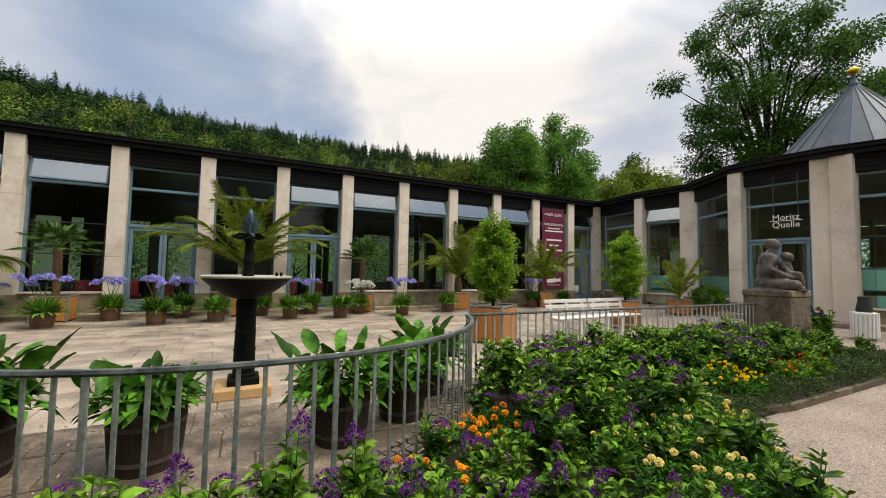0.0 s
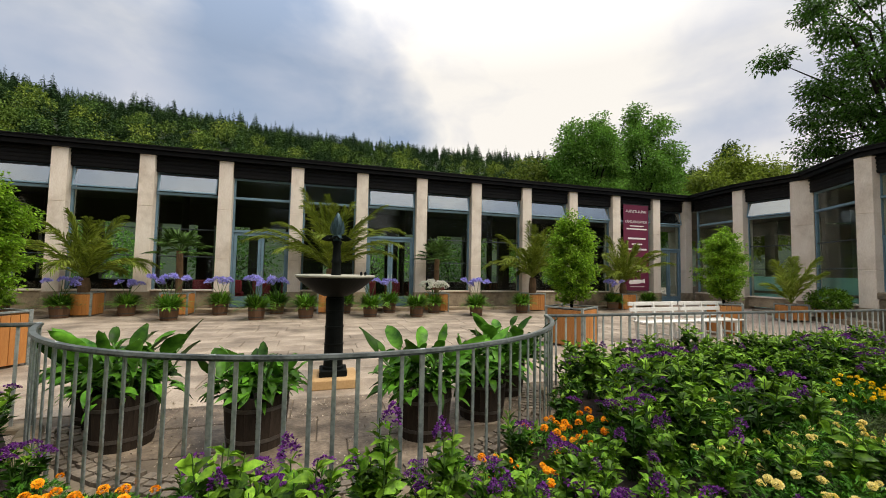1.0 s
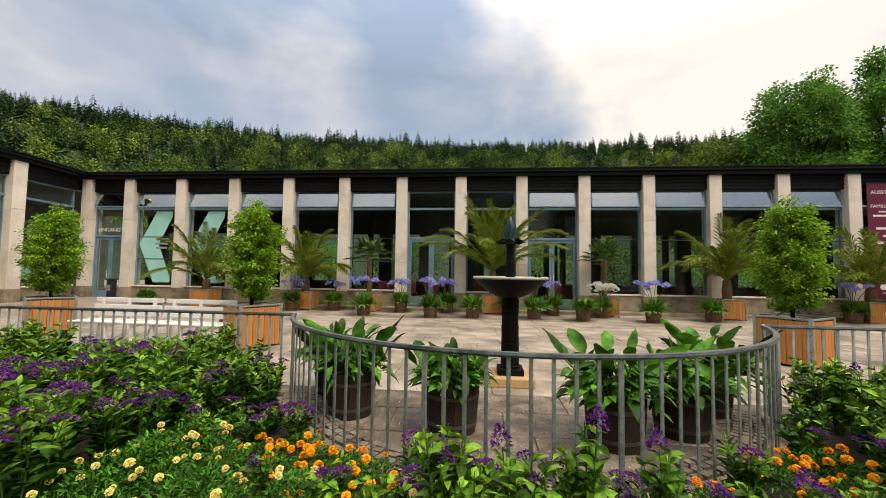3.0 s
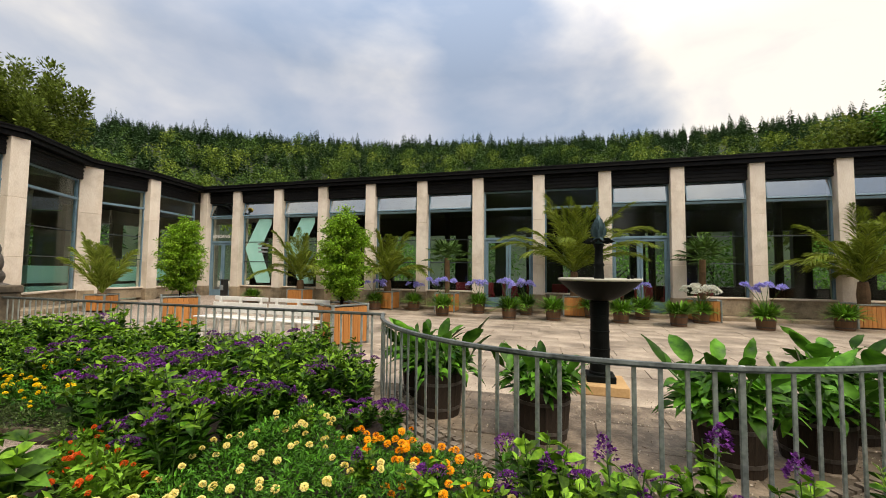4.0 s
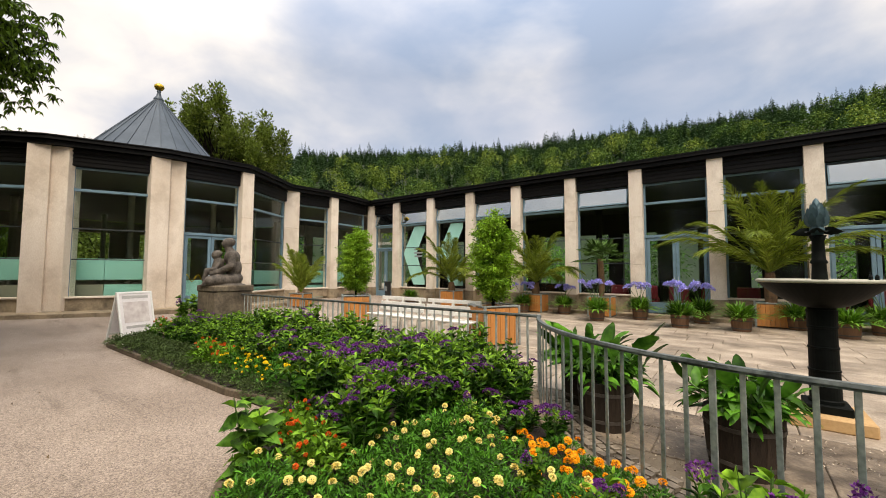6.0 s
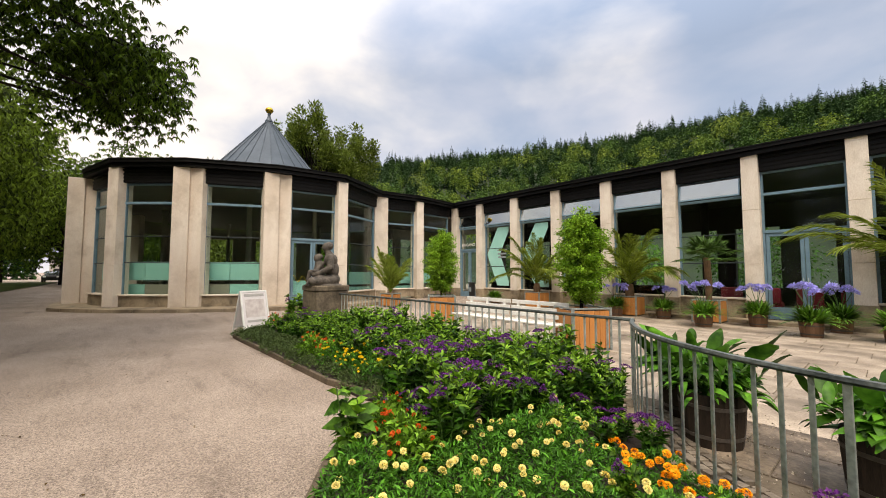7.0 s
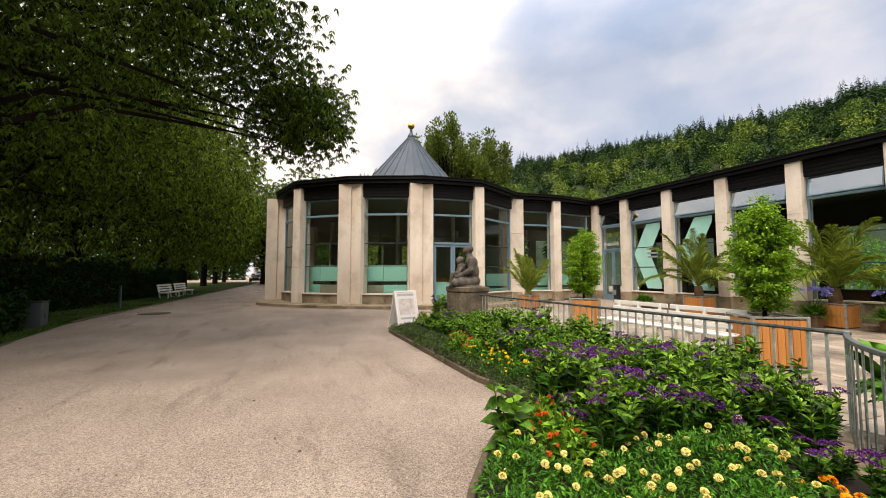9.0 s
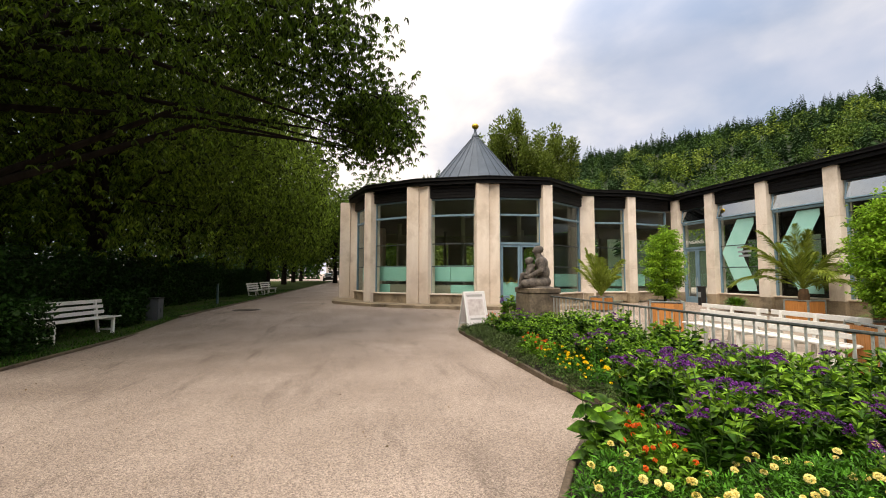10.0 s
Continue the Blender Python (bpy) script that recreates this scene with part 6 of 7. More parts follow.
def clipped_tree(m, seed, high, r):
    """A slim leafy tree in a box: a leader, tiers of side branches and leaf sprays along them."""
    rng = np.random.default_rng(seed)
    c = thing("hornbeam", m, "slender bright green hornbeam growing in a larch box", "tree", "boxed hornbeams")
    tb = tube([(0, 0, -0.1), (0, 0, high * 0.5), (0.02, 0, high * 0.97)], [0.035, 0.026, 0.008], 8)
    P, D = [], []
    tiers = 58
    for k in range(tiers + 1):
        u = k / tiers
        a = 2.399963 * k + rng.uniform(-0.4, 0.4)
        ln = r * (1.0 - 0.72 * max(u - 0.45, 0) / 0.55 * max(u - 0.2, 0)) * (0.6 + 0.4 * min(u / 0.2, 1)) * rng.uniform(0.66, 1.15)
        z = 0.1 + 0.86 * high * u
        out = np.array([math.cos(a), math.sin(a), 0.0])
        tip = out * ln + np.array([0, 0, z + ln * rng.uniform(0.3, 0.75)])
        if k == tiers:
            tip = np.array([0.03, 0, high + 0.12])
        tube([(0, 0, z), Vector(0.5 * (np.array([0, 0, z]) + tip) + np.array([0, 0, -0.02])), Vector(tip)], [0.009, 0.006, 0.002], 4, tb)
        n = int(80 + 420 * ln)
        w = rng.uniform(0.12, 1.0, n) ** 0.75
        q = np.array([0, 0, z]) * (1 - w)[:, None] + tip * w[:, None] + rng.normal(0, 1, (n, 3)) * np.array([0.07, 0.07, 0.038])
        P.append(q)
        D.append(np.tile(out, (n, 1)) + rng.normal(0, 0.65, (n, 3)) + np.array([0, 0, 0.1]))
    P, D = np.concatenate(P), np.concatenate(D)
    part("trunk", tb, M_BARK, c)
    part("crown", leaf_mesh("crown", P, D, rng.uniform(0.045, 0.08, len(P)), 0.034, L_HORN, 0.2, 0.2, rng, None, True), L_HORN, c)
    return c


for k, (x, y) in enumerate(TREE_BOXES):
    clipped_tree(pose(x, y, 0.78, 0, 0, 90 * k), 760 + k, (1.9, 1.88, 1.9, 1.85)[k], (0.47, 0.47, 0.49, 0.54)[k])


# ---- trees and hedges ----
def big_tree(name, m, seed, trunk_h, trunk_r, centre, radii, clumps, leaves, leaf, mat, label, group, palmate=False, spread=0.8, limbs=26, shell=0.5, category="tree", sag=0.3, boughs=(), twigs=6):
    """Trunk, limbs to the clumps, and a crown of leaf clumps with gaps between."""
    rng = np.random.default_rng(seed)
    c = thing(name, m, label, category, group)
    tb = tube([(0, 0, -0.1), (0.05, 0.02, trunk_h * 0.35), (0, 0.08, trunk_h), (0.1, 0.0, centre[2] + radii[2] * 0.3)], [trunk_r * 1.25, trunk_r, trunk_r * 0.75, trunk_r * 0.25], 12)
    P, D = [], []
    extra = [(b, k) for b in boughs for k in range(b[2])]
    for k in range(clumps + len(extra)):
        v = rng.normal(size=3)
        v /= np.linalg.norm(v)
        d = rng.uniform(shell, 1.0) ** 0.6 * (1 + 0.14 * math.sin(5 * v[0] + seed) * math.cos(4 * v[1] + 2 * seed))
        q = np.array(centre) + v * np.array(radii) * d
        if k >= clumps:
            (bc, br, _), j = extra[k - clumps]
            q = np.array(bc) + v * np.array(br) * rng.uniform(0.2, 1.0)
        if k < limbs or k >= clumps and extra[k - clumps][1] < twigs:
            s = rng.uniform(0.6, 1.0)
            a = np.array([0, 0, trunk_h * 0.75 + (s - 0.6) * 2.2 * max(centre[2] - trunk_h, 0.5)])
            mid_p = a * 0.5 + q * 0.5 + np.array([rng.uniform(-0.7, 0.7), rng.uniform(-0.7, 0.7), 0.22 * abs(q[2] - a[2]) + 0.4])
            tube([Vector(a), Vector(mid_p), Vector(q)], [trunk_r * w for w in ((0.34, 0.2, 0.05) if k < limbs else (0.3, 0.17, 0.04))], 6, tb)
        n = leaves
        s = np.clip(rng.normal(0, 1, (n, 3)), -1.45, 1.45) * np.array([spread, spread, spread * (0.55 if palmate else 0.9)])
        if palmate:
            hub = np.repeat(q + s, 6, axis=0)
            b = np.tile(np.arange(6) * 2 * np.pi / 6.5, n) + np.repeat(rng.uniform(0, 6.28, n), 6)
            P.append(hub)
            D.append(np.stack([np.cos(b), np.sin(b), np.full(6 * n, -0.8)], 1) + np.repeat(rng.normal(0, 0.3, (n, 3)), 6, axis=0))
        else:
            P.append(q + s)
            D.append(s / spread + v * 0.6 + rng.normal(0, 0.6, (n, 3)))
    P, D = np.concatenate(P), np.concatenate(D)
    L = leaf * rng.uniform(0.65, 1.25, len(P))
    part("trunk", tb, M_BARK, c)
    part("crown", leaf_mesh("crown", P, D, L, L * (0.38 if palmate else 0.62), mat, sag, 0.15, rng, None, True), mat, c)
    return c


AVENUE = "horse chestnuts of the avenue"
lab = "tall horse chestnut with a dense dark crown beside the path"
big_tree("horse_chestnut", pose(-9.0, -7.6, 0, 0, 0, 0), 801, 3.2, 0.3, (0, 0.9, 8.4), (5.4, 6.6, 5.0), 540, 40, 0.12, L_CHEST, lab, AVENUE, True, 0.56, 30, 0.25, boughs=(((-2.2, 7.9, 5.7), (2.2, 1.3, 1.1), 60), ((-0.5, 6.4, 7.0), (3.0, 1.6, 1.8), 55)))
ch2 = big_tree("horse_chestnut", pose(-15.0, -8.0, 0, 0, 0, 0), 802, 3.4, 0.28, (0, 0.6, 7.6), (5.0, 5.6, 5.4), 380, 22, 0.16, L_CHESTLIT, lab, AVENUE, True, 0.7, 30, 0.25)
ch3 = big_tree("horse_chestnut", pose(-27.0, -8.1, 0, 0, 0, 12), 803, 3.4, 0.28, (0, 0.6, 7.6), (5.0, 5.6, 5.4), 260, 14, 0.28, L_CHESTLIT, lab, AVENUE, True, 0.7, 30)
copy_thing(ch2, pose(-21, -8, 0))
for k, (x, y) in enumerate(((-33, -7.9), (-40, -8.0), (-49, -8), (-60, -8.5))):
    copy_thing(ch3, pose(x, y, 0, 0, 0, (12, -10, 20, -14)[k]))
# Added behind the avenue: this crown blocks sky and sun from the front trees.
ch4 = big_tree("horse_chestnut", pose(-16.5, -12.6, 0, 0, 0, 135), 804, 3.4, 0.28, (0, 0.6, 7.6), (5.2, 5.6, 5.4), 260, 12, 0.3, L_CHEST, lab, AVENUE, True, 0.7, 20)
for k, (x, y) in enumerate(((0, -18), (14, -19), (27, -19), (-12, -16), (-22, -15.5), (-34, -16), (-62, 7), (-50, 9), (-72, -9), (-47, 2.8), (-56, -2.6), (-66, 1))):
    copy_thing(ch4, pose(x, y, 0, 0, 0, 50 * k))


def hedge(x0, x1, y0, y1, high, seed, label):
    rng = np.random.default_rng(seed)
    c = thing("hedge", None, label, "hedge")
    n = int(1300 * (x1 - x0) * (y1 - y0 + 2 * high) ** 0.5)
    P = np.stack([rng.uniform(x0, x1, n), rng.uniform(y0, y1, n), high * rng.uniform(0.02, 1.0, n) ** 0.7], 1)
    P[:, 2] *= 1 + 0.1 * np.sin(P[:, 0] * 1.7) + 0.05 * np.sin(P[:, 0] * 5.1)
    part("foliage", leaf_mesh("foliage", P, rng.normal(0, 1, (n, 3)) + [0, 0.4, 0.3], rng.uniform(0.07, 0.13, n), 0.06, L_HEDGE, 0.15, 0.2, rng, None, True), L_HEDGE, c)
    sb = bmesh.new()
    for k in range(int((x1 - x0) * 4)):
        x = x0 + (k + 0.5) / 4
        tube([(x, (y0 + y1) / 2, 0), (x + rng.uniform(-0.2, 0.2), rng.uniform(y0, y1), high * 0.8)], [0.015, 0.005], 4, sb)
    tagged(part("stem", sb, M_BARK, c), kind="stuff")


# One belt in a lit and a shaded leaf colour; runs on unseen eastwards.
for name, lab, x0, x1, n, mat, seed in (("shrub_belt", "dense shrubbery behind the avenue trees in a sunlit leaf colour", -21, 46, 22000, L_BELT, 905), ("shrub_belt", "dense shrubbery further down the avenue in a shaded leaf colour", -112, -21, 26000, L_HEDGE, 907)):
    shrubs = thing(name, None, lab, "shrubbery")
    rng = np.random.default_rng(seed)
    P = np.stack([rng.uniform(x0, x1, n), rng.uniform(-26, -20, n), 7.5 * rng.uniform(0, 1, n) ** 0.8], 1)
    P[:, 2] *= 0.8 + 0.3 * np.sin(P[:, 0] * 0.9) * np.cos(P[:, 0] * 0.37)
    if x0 < -100:
        far = np.arange(n) < 6000
        P[far, 0] = rng.uniform(-104, -96, 6000)
        P[far, 1] = np.where(rng.uniform(0, 1, 6000) < 0.5, rng.uniform(-26, -8, 6000), rng.uniform(-1, 8, 6000))
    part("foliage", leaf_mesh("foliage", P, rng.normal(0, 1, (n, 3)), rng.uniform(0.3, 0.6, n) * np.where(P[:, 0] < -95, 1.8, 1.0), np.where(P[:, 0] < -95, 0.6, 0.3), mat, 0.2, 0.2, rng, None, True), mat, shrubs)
hedge(-9.9, -7.4, -6.7, -5.75, 0.95, 901, "clipped dark green hedge beside a white bench")
hedge(-13.4, -12.3, -6.9, -5.7, 0.95, 902, "short clipped dark green hedge between bench and cabinet")
hedge(-24.5, -10.0, -8.4, -6.9, 1.95, 903, "loose dark green hedge under the chestnut trees")
hedge(-33, -24.6, -7.6, -6.6, 1.6, 904, "dark green hedge further down the avenue")
bm = bmesh.new()
lawn_x = [-70, -50, -38, -26, -20, -17] + [-16 + 0.75 * k for k in range(15)] + [0, 40]
lawn_edge = [float(np.interp(x, [-70, -26, -14, -8, 40], [-3.6, -4.75, -5.2, -5.45, -5.45])) for x in lawn_x]
rows = [[bm.verts.new((x, y, rough_ground(x, y) + lift)) for x, y in zip(lawn_x, ys)] for ys, lift in ((lawn_edge, 0.012), ([e - 0.8 for e in lawn_edge], 0.03), ([-60.0] * len(lawn_x), 0.03))]
for a, b in zip(rows, rows[1:]):
    for k in range(len(lawn_x) - 1):
        bm.faces.new((a[k], b[k], b[k + 1], a[k + 1]))
tagged(part("lawn_strip", bm, M_GRASS_SOIL), "shaded grass and bare earth under the avenue trees", "lawn", kind="structure")
rng = np.random.default_rng(906)
n = 16000
P = np.stack([rng.uniform(-34, -5, n), np.zeros(n), np.zeros(n)], 1)
P[:, 1] = np.interp(P[:, 0], [-70, -26, -14, -8, 40], [-3.6, -4.75, -5.2, -5.45, -5.45]) - 0.08 - 1.5 * rng.uniform(0, 1, n) ** 1.5
bare = np.sin(P[:, 0] * 2.3) + np.sin(P[:, 0] * 0.9 + 3 * P[:, 1]) > 0.9
P = P[~bare]
n = len(P)
P[:, 2] = [rough_ground(a, b) + 0.02 for a, b in P[:, :2]]
a = rng.uniform(0, 2 * np.pi, n)
D = np.stack([np.cos(a) * 0.5, np.sin(a) * 0.5, np.ones(n)], 1)
tagged(part("verge_grass", strap_mesh("verge_grass", P, D, rng.uniform(0.04, 0.11, n), np.full(n, 0.008), L_HELIO, 0.3, 2), L_HELIO), "short patchy grass along the path's edge", "grass", kind="stuff")
edging("path_edging", [(40, -5.4), (20, -5.42), (0, -5.44), (-8, -5.42), (-14, -5.17), (-26, -4.72), (-45, -4.2), (-70, -3.57)], 0.08, 0.05, M_KERB, "low stone edging between path and lawn")
tagged(part("lawn_north", prism([(-60, 23), (60, 23), (60, 60), (-60, 60)], -0.05, 0.03), M_GRASS_SOIL), "grass behind the hall", "lawn", kind="structure")

# trees behind the hall
sprays = []
for k in range(26):
    far = 4.6 * math.sqrt((k + 0.5) / 26)
    sprays.append(((far * math.cos(2.4 * k), far * math.sin(2.4 * k), 12.5 - 0.1 * far ** 2 + 1.2 * math.sin(5.3 * k)), (0.3, 0.3, 2.0), 11))
big_tree("broadleaf_tree", pose(-33.0, 14.2, 0), 811, 4, 0.3, (0, 0.6, 7.6), (4.4, 4.4, 4.4), 90, 150, 0.2, L_TREE2, "tall olive-green broadleaf tree with upright boughs behind the pavilion", "trees behind the hall", False, 0.3, 30, 0.4, sag=-0.25, boughs=sprays)
big_tree("broadleaf_tree", pose(26.6, 36.0, 0), 812, 5, 0.35, (0, 0, 11.3), (3.9, 3.9, 6.8), 190, 230, 0.27, L_TREE, "tall dense green broadleaf tree behind the hall", "trees behind the hall", False, 0.5, 40, 0.5)
big_tree("broadleaf_tree", pose(34.0, 35.5, 0), 813, 5, 0.35, (0, 0, 12.2), (3.7, 3.7, 7.6), 190, 230, 0.27, L_TREE, "tall dense green broadleaf tree behind the hall", "trees behind the hall", False, 0.5, 40, 0.5)
big_tree("broadleaf_tree", pose(44.0, 33.0, 0), 814, 4, 0.35, (0, 0, 9.2), (5.4, 5.4, 5.6), 260, 150, 0.36, L_OLIVE, "yellow-green broadleaf tree behind the hall", "trees behind the hall", False, 0.62, 26, 0.4)
spreading = []
for k in range(44):
    up = 1 - 1.85 * (k + 0.5) / 44
    out = math.sqrt(1 - up * up)
    far = 0.6 + 0.44 * ((k * 7) % 11) / 10
    spreading.append(((0.5 + 7.6 * far * out * math.cos(2.4 * k), 7.6 * far * out * math.sin(2.4 * k), 15.2 + 10.2 * far * up), (1.55, 1.55, 0.75), 7))
big_tree("broadleaf_tree", pose(38.0, 16.5, 0), 815, 6, 0.46, (0.5, 0, 14.5), (6.2, 6.2, 8.4), 160, 115, 0.24, L_DARKTREE, "large spreading broadleaf tree behind the pavilion, leaf colour darkened as backlit", "trees behind the hall", False, 0.43, 12, 0.2, boughs=spreading, twigs=1)
big_tree("broadleaf_tree", pose(22.0, 40.0, 0), 816, 3, 0.3, (0, 0, 8.0), (4.2, 4.2, 5.0), 180, 120, 0.42, L_TREE2, "lower green broadleaf tree behind the hall", "trees behind the hall", False, 0.8)
for k, x in enumerate((-22, -14, -6, 2, 9, 16)):
    big_tree("garden_shrub", pose(x + (k % 2), 27.5 + 1.5 * (k % 3), 0), 830 + k, 0.8, 0.08, (0, 0, 1.9), (2.6, 1.8, 1.7), 50, 60, 0.2, L_TREE if k % 2 else L_DARKTREE, "green shrub on the slope behind the hall", "shrubs behind the hall", False, 0.45, 12, category="shrub")


# Added out of direct view; the pavilion glass shows green in place of sky.
for k, (x, y) in enumerate(((-41, 9), (-38, 20), (40, 3), (42, 9), (46, -2))):
    big_tree("garden_shrub", pose(x, y, 0), 840 + k, 1.5, 0.14, (0, 0, 3.6), (3.4, 3.4, 3.0), 70, 80, 0.3, L_TREE if k % 2 else L_TREE2, "dense green shrub beyond the pavilion", "shrubs beyond the pavilions", False, 0.6, 12, category="shrub")


# ---- wooded hill ----
def hill_z(az, r):
    """Height of the slope: az in degrees east of north, r metres from the courtyard."""
    side = np.interp(az, [-86, -80, -60, -45, -15, 10, 28, 45, 70], [0.5, 0.72, 0.84, 0.92, 1.0, 0.97, 0.88, 0.7, 0.5])
    u = np.clip((r - 48) / 125.0, 0, 1)
    return 53.0 * side * (0.55 * u + 0.45 * u * u * (3 - 2 * u)) - np.clip(r - 178, 0, 99) * 0.3


bm = bmesh.new()
azs = np.linspace(-86, 72, 66)
rs = np.linspace(46, 215, 22)
rows = [[bm.verts.new((r * math.sin(radians(a)), r * math.cos(radians(a)), float(hill_z(a, r)) + 0.05)) for a in azs] for r in rs]
for a, b in zip(rows, rows[1:]):
    for i in range(len(azs) - 1):
        bm.faces.new((a[i + 1], a[i], b[i], b[i + 1]))
tagged(part("hillside", bm, material("forest_floor", lin("1a2712"), lin("2c3b1c"), rough=0.95, fine=0.6, coarse=0.05, bump=0.3)), "steep wooded hillside behind the hall", "hill", kind="structure")


def wood_spots(rng, n, r0, r1):
    a = rng.uniform(-85, 70, n)
    r = np.sqrt(rng.uniform(r0 ** 2, r1 ** 2, n))
    return np.stack([r * np.sin(np.radians(a)), r * np.cos(np.radians(a)), hill_z(a, r)], 1)


rng = np.random.default_rng(950)
spots = np.concatenate([wood_spots(rng, 2500, 100, 180), wood_spots(rng, 700, 160, 182), wood_spots(rng, 60, 60, 92)])
hts = rng.uniform(4.0, 7.2, len(spots)) * np.where(rng.uniform(0, 1, len(spots)) < 0.1, 1.35, 1.0)
slim = rng.uniform(0.2, 0.33, (len(spots), 1))
k = 66
u = np.tile((np.arange(k) + 0.5) / k, (len(spots), 1)) ** 0.9
ang = np.tile(np.arange(k) * 2.4, (len(spots), 1)) + rng.uniform(0, 6.28, (len(spots), 1))
P = spots[:, None, :] + np.stack([0 * u, 0 * u, (0.06 + 0.94 * u) * hts[:, None]], 2)
D = np.stack([np.cos(ang), np.sin(ang), 0.25 + 0 * ang], 2)
L = (0.06 + 0.94 * (1 - u) ** 0.8) * hts[:, None] * slim * rng.uniform(0.5, 1.35, u.shape)
D[:, -1, :2] *= 0.05
L[:, -1] = hts * 0.05
me = leaf_mesh("conifer_wood", P.reshape(-1, 3), D.reshape(-1, 3), L.ravel(), L.ravel() * 0.34 + 0.08, L_CON, 0.5, 0.1, rng, None, True)
tagged(part("conifer_wood", me, L_CON), "dark spruces covering the upper slope and ridge", "wood", kind="stuff")
spots = np.concatenate([wood_spots(rng, 380, 88, 132), wood_spots(rng, 60, 132, 175), wood_spots(rng, 120, 58, 92)])
tone = rng.uniform(0, 1, len(spots))
for mat, lo, hi, lab in ((L_WOODDARK, 0, 0.36, "deep green broadleaf trees on the slope"), (L_WOOD, 0.36, 0.74, "mixed green broadleaf trees on the lower slope"), (L_WOODLIGHT, 0.74, 1.01, "pale yellow-green broadleaf trees on the slope")):
    here = spots[(tone >= lo) & (tone < hi)]
    rad = rng.uniform(1.9, 3.8, len(here))
    lumps, k = 9, 52
    v = rng.normal(size=(len(here), lumps, 3))
    v /= np.linalg.norm(v, axis=2, keepdims=True)
    v[:, :, 2] = np.abs(v[:, :, 2]) * 1.25 - 0.3
    hub = here[:, None, :] + v * rad[:, None, None] * 0.62 + np.array([0, 0, 1.0]) * (rad * 1.0)[:, None, None]
    w = rng.normal(size=(len(here), lumps, k, 3))
    w /= np.linalg.norm(w, axis=3, keepdims=True)
    P = hub[:, :, None, :] + w * rad[:, None, None, None] * rng.uniform(0.3, 0.5, (len(here), lumps, k, 1))
    D = w + rng.normal(0, 0.5, w.shape)
    L = np.repeat(rad * 0.13, lumps * k) * rng.uniform(0.6, 1.3, len(here) * lumps * k)
    me = leaf_mesh("broadleaf_wood", P.reshape(-1, 3), D.reshape(-1, 3), L, L * 0.85, mat, 0.2, 0.15, rng, None, True)
    tagged(part("broadleaf_wood", me, mat), lab, "wood", kind="stuff")
big_tree("spruce_tree", pose(49.0, 37.5, 1.0), 860, 3, 0.2, (0, 0, 12.5), (1.3, 1.3, 4.6), 140, 70, 0.35, L_WOODDARK, "dark spruce rising behind the broadleaf trees", "trees behind the hall", False, 0.4, 10)

# ---- fallen leaves and twigs on the path ----
rng = np.random.default_rng(61)
n = 900
P = np.stack([rng.uniform(-24, 8, n), rng.uniform(-5.0, 2.4, n), np.zeros(n)], 1)
keep = (P[:, 0] < -4.0) | (P[:, 1] < 0.3)
P[:, 1] = np.where(rng.uniform(0, 1, n) < 0.4, -5.2 + 1.2 * rng.uniform(0, 1, n) ** 2, P[:, 1])
P[:, 2] = [rough_ground(a, b) + 0.006 for a, b in P[:, :2]]
D = np.stack([rng.normal(0, 1, n), rng.normal(0, 1, n), rng.uniform(0, 0.15, n)], 1)
L_DRY = leaf_material("dry_fallen_leaf", "3a2a1c", "7a6238", vary=0.5, back=0.0, rough=0.8)
tagged(part("fallen_leaves", leaf_mesh("fallen_leaves", P[keep], D[keep], rng.uniform(0.012, 0.04, n)[keep], 0.02, L_DRY, 0.02, 0.2, rng, None, True), L_DRY), "dry brown leaves and bits scattered on the gravel", "leaves", kind="stuff")

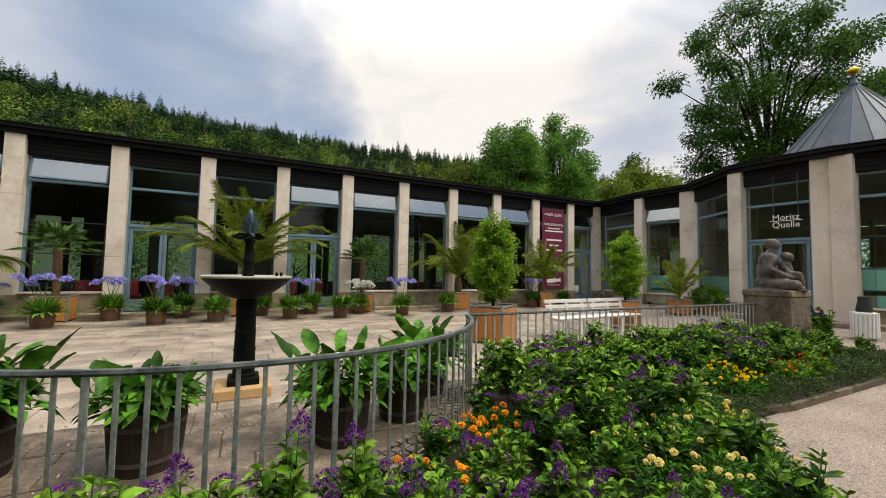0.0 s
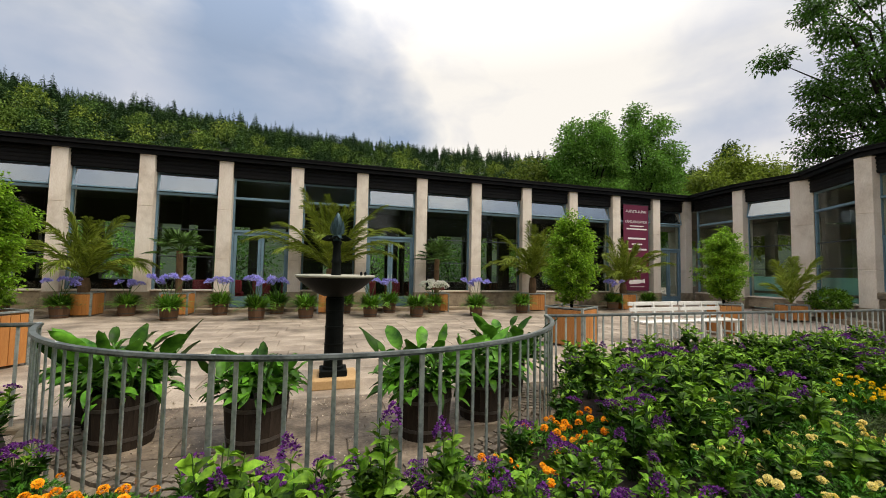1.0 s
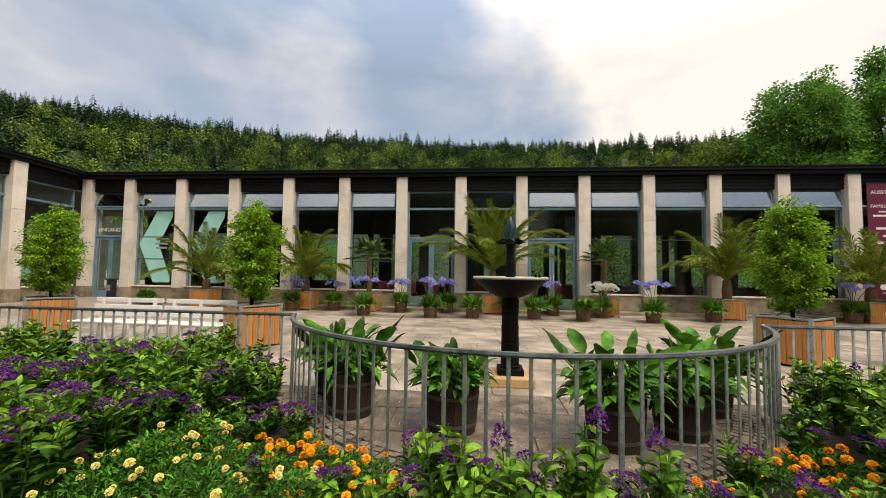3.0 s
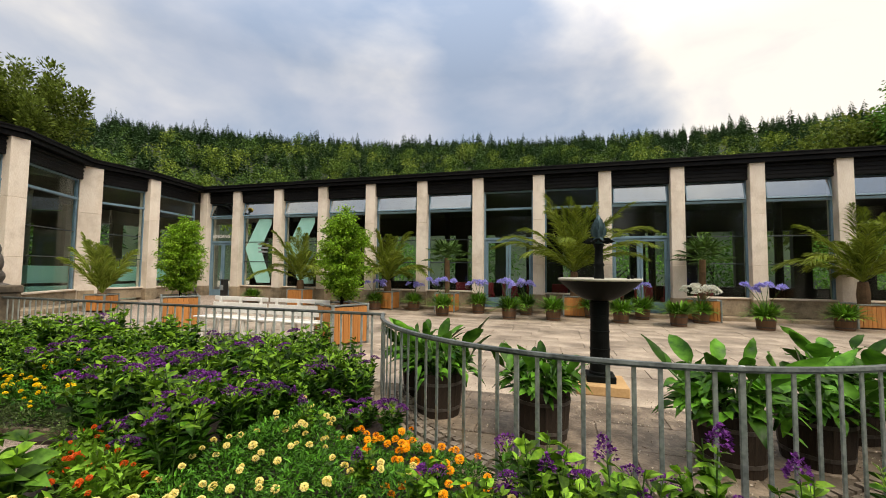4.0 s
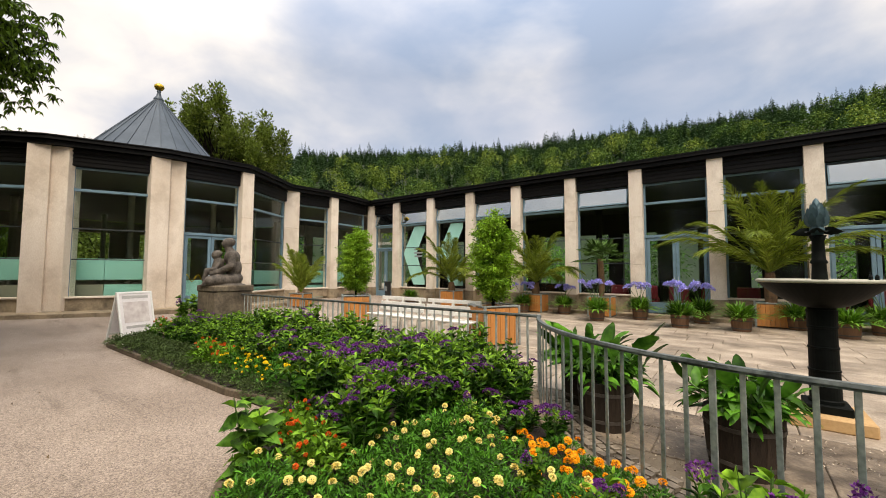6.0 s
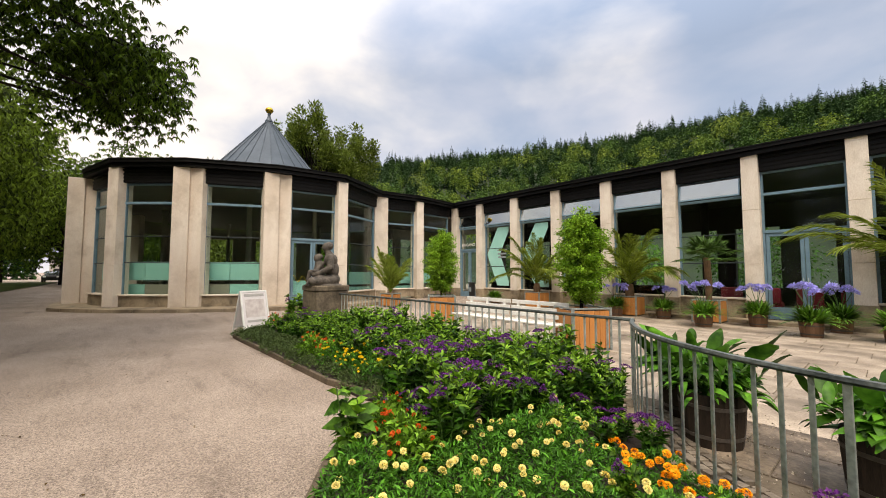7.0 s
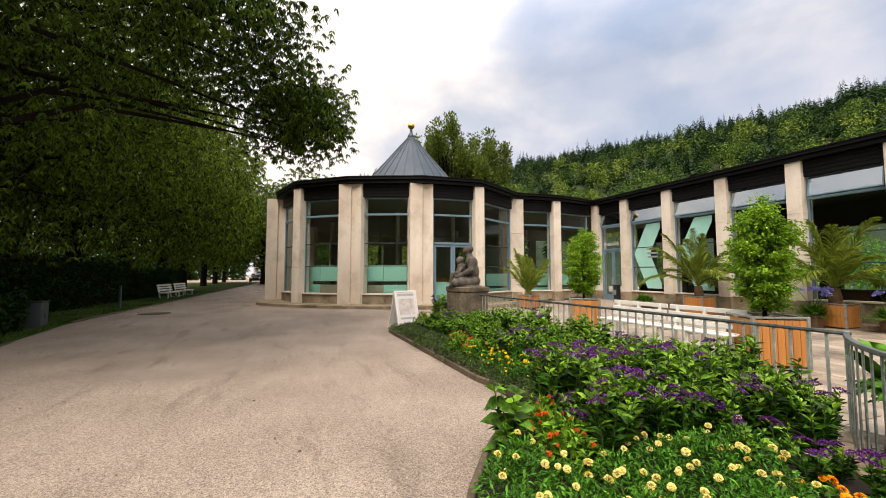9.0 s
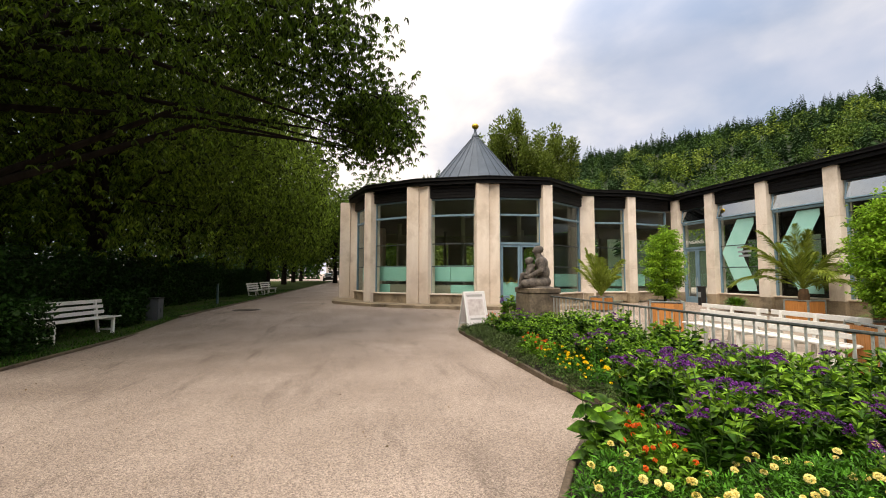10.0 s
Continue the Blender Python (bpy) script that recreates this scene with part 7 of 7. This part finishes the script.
# ---- courtyard slabs ----
paving = thing("courtyard_paving", None, "large worn sandstone slabs with uneven joints", "pavement", kind="structure")
rng = np.random.default_rng(42)
rest = bmesh.new()
y, count, slab_meshes = 2.75, 0, {}
while y < 14.5:
    d = float(rng.choice([0.5, 0.6, 0.7]))
    half = 12.6
    if y + d / 2 < RAIL_Y + 0.1:
        half = math.sqrt(max((RAIL_R - 0.14) ** 2 - (max(FY - y, 0)) ** 2, 0.0))
    x = -half
    while x < half - 0.2:
        w = float(rng.choice([0.65, 0.8, 0.95, 1.1]))
        if x + w > half:
            w = half - x
        stone = M_FLAG if y + d < RAIL_Y + 0.3 else M_SLAB
        size = (round(w, 2), d, stone.name)
        lift = rng.uniform(-0.003, 0.004)
        if count < 300 and abs(x) < 6.5 and y < 12.5 and (size[0] in (0.65, 0.8, 0.95, 1.1) or stone is M_FLAG):
            if size not in slab_meshes:
                slab_meshes[size] = mesh_of("slab", box((size[0] - 0.009, d - 0.009, 0.04), bevel=0.006), stone)
            part("slab", slab_meshes[size], stone, paving, m=pose(x + w / 2, y + d / 2, 0.0 + lift, rng.uniform(-0.25, 0.25), rng.uniform(-0.25, 0.25), 0))
            count += 1
        elif w > 0.12:
            box((w - 0.009, d - 0.009, 0.04), (x + w / 2, y + d / 2, lift), bm=rest)
        x += w
    y += d
M_SLAB_REST = stained(material("sandstone_slab_rest", lin("7e6f5f"), lin("c2b29f"), rough=0.6, fine=45, coarse=1.3, bump=0.35, vary=0.1, island=True), lin("5b4f42"), 0.9, 0.44, 0.66, 0.8)
tagged(part("outer_slabs", rest, M_SLAB_REST, paving), kind="stuff")

# pale flecks on the old flags round the fountain, standing in for glints
rng = np.random.default_rng(44)
n = 1500
a, d = np.radians(rng.uniform(190, 350, n)), 2.55 * np.sqrt(rng.uniform(0.05, 1, n))
P = np.stack([FX + d * np.cos(a), FY + d * np.sin(a), np.full(n, 0.024)], 1)
keep = np.sin(3.1 * P[:, 0]) + np.sin(4.3 * P[:, 1] + P[:, 0]) > -0.6
P = P[keep]
n = len(P)
M_GLINT = material("pale_glint", lin("8c7d6b"), lin("d8cbb8"), rough=0.7, vary=0.25, island=True, bump=0.0)
D = np.stack([rng.normal(0, 1, n), rng.normal(0, 1, n), np.full(n, 0.25)], 1)
tagged(part("loose_grit", leaf_mesh("loose_grit", P, D, rng.uniform(0.008, 0.026, n), rng.uniform(0.006, 0.018, n), M_GLINT, -0.1, 0.5, rng), M_GLINT), "pale flecks scattered on the worn flags in place of glints", "grit", kind="stuff")

# small cobbles between the railing's kerb and the slabs
bm = bmesh.new()
rng = np.random.default_rng(43)
for k in range(3):
    r = RAIL_R - 0.14 - 0.085 * k
    n = int(r * radians(140) / 0.092)
    for j in range(n):
        a = 200 + 140 * (j + rng.uniform(0.3, 0.7)) / n
        w, h = rng.uniform(0.06, 0.085), rng.uniform(0.022, 0.032)
        box((w, rng.uniform(0.055, 0.075), h), (FX + r * math.cos(radians(a)), FY + r * math.sin(radians(a)), 0.018 + h / 2), a + 90 + rng.uniform(-12, 12), bm=bm)
M_COBBLE = material("small_cobbles", lin("4c4339"), lin("8f8271"), rough=0.6, fine=50, coarse=5, bump=0.3, vary=0.28, island=True)
tagged(part("cobbles", bm, M_COBBLE, paving), kind="stuff")
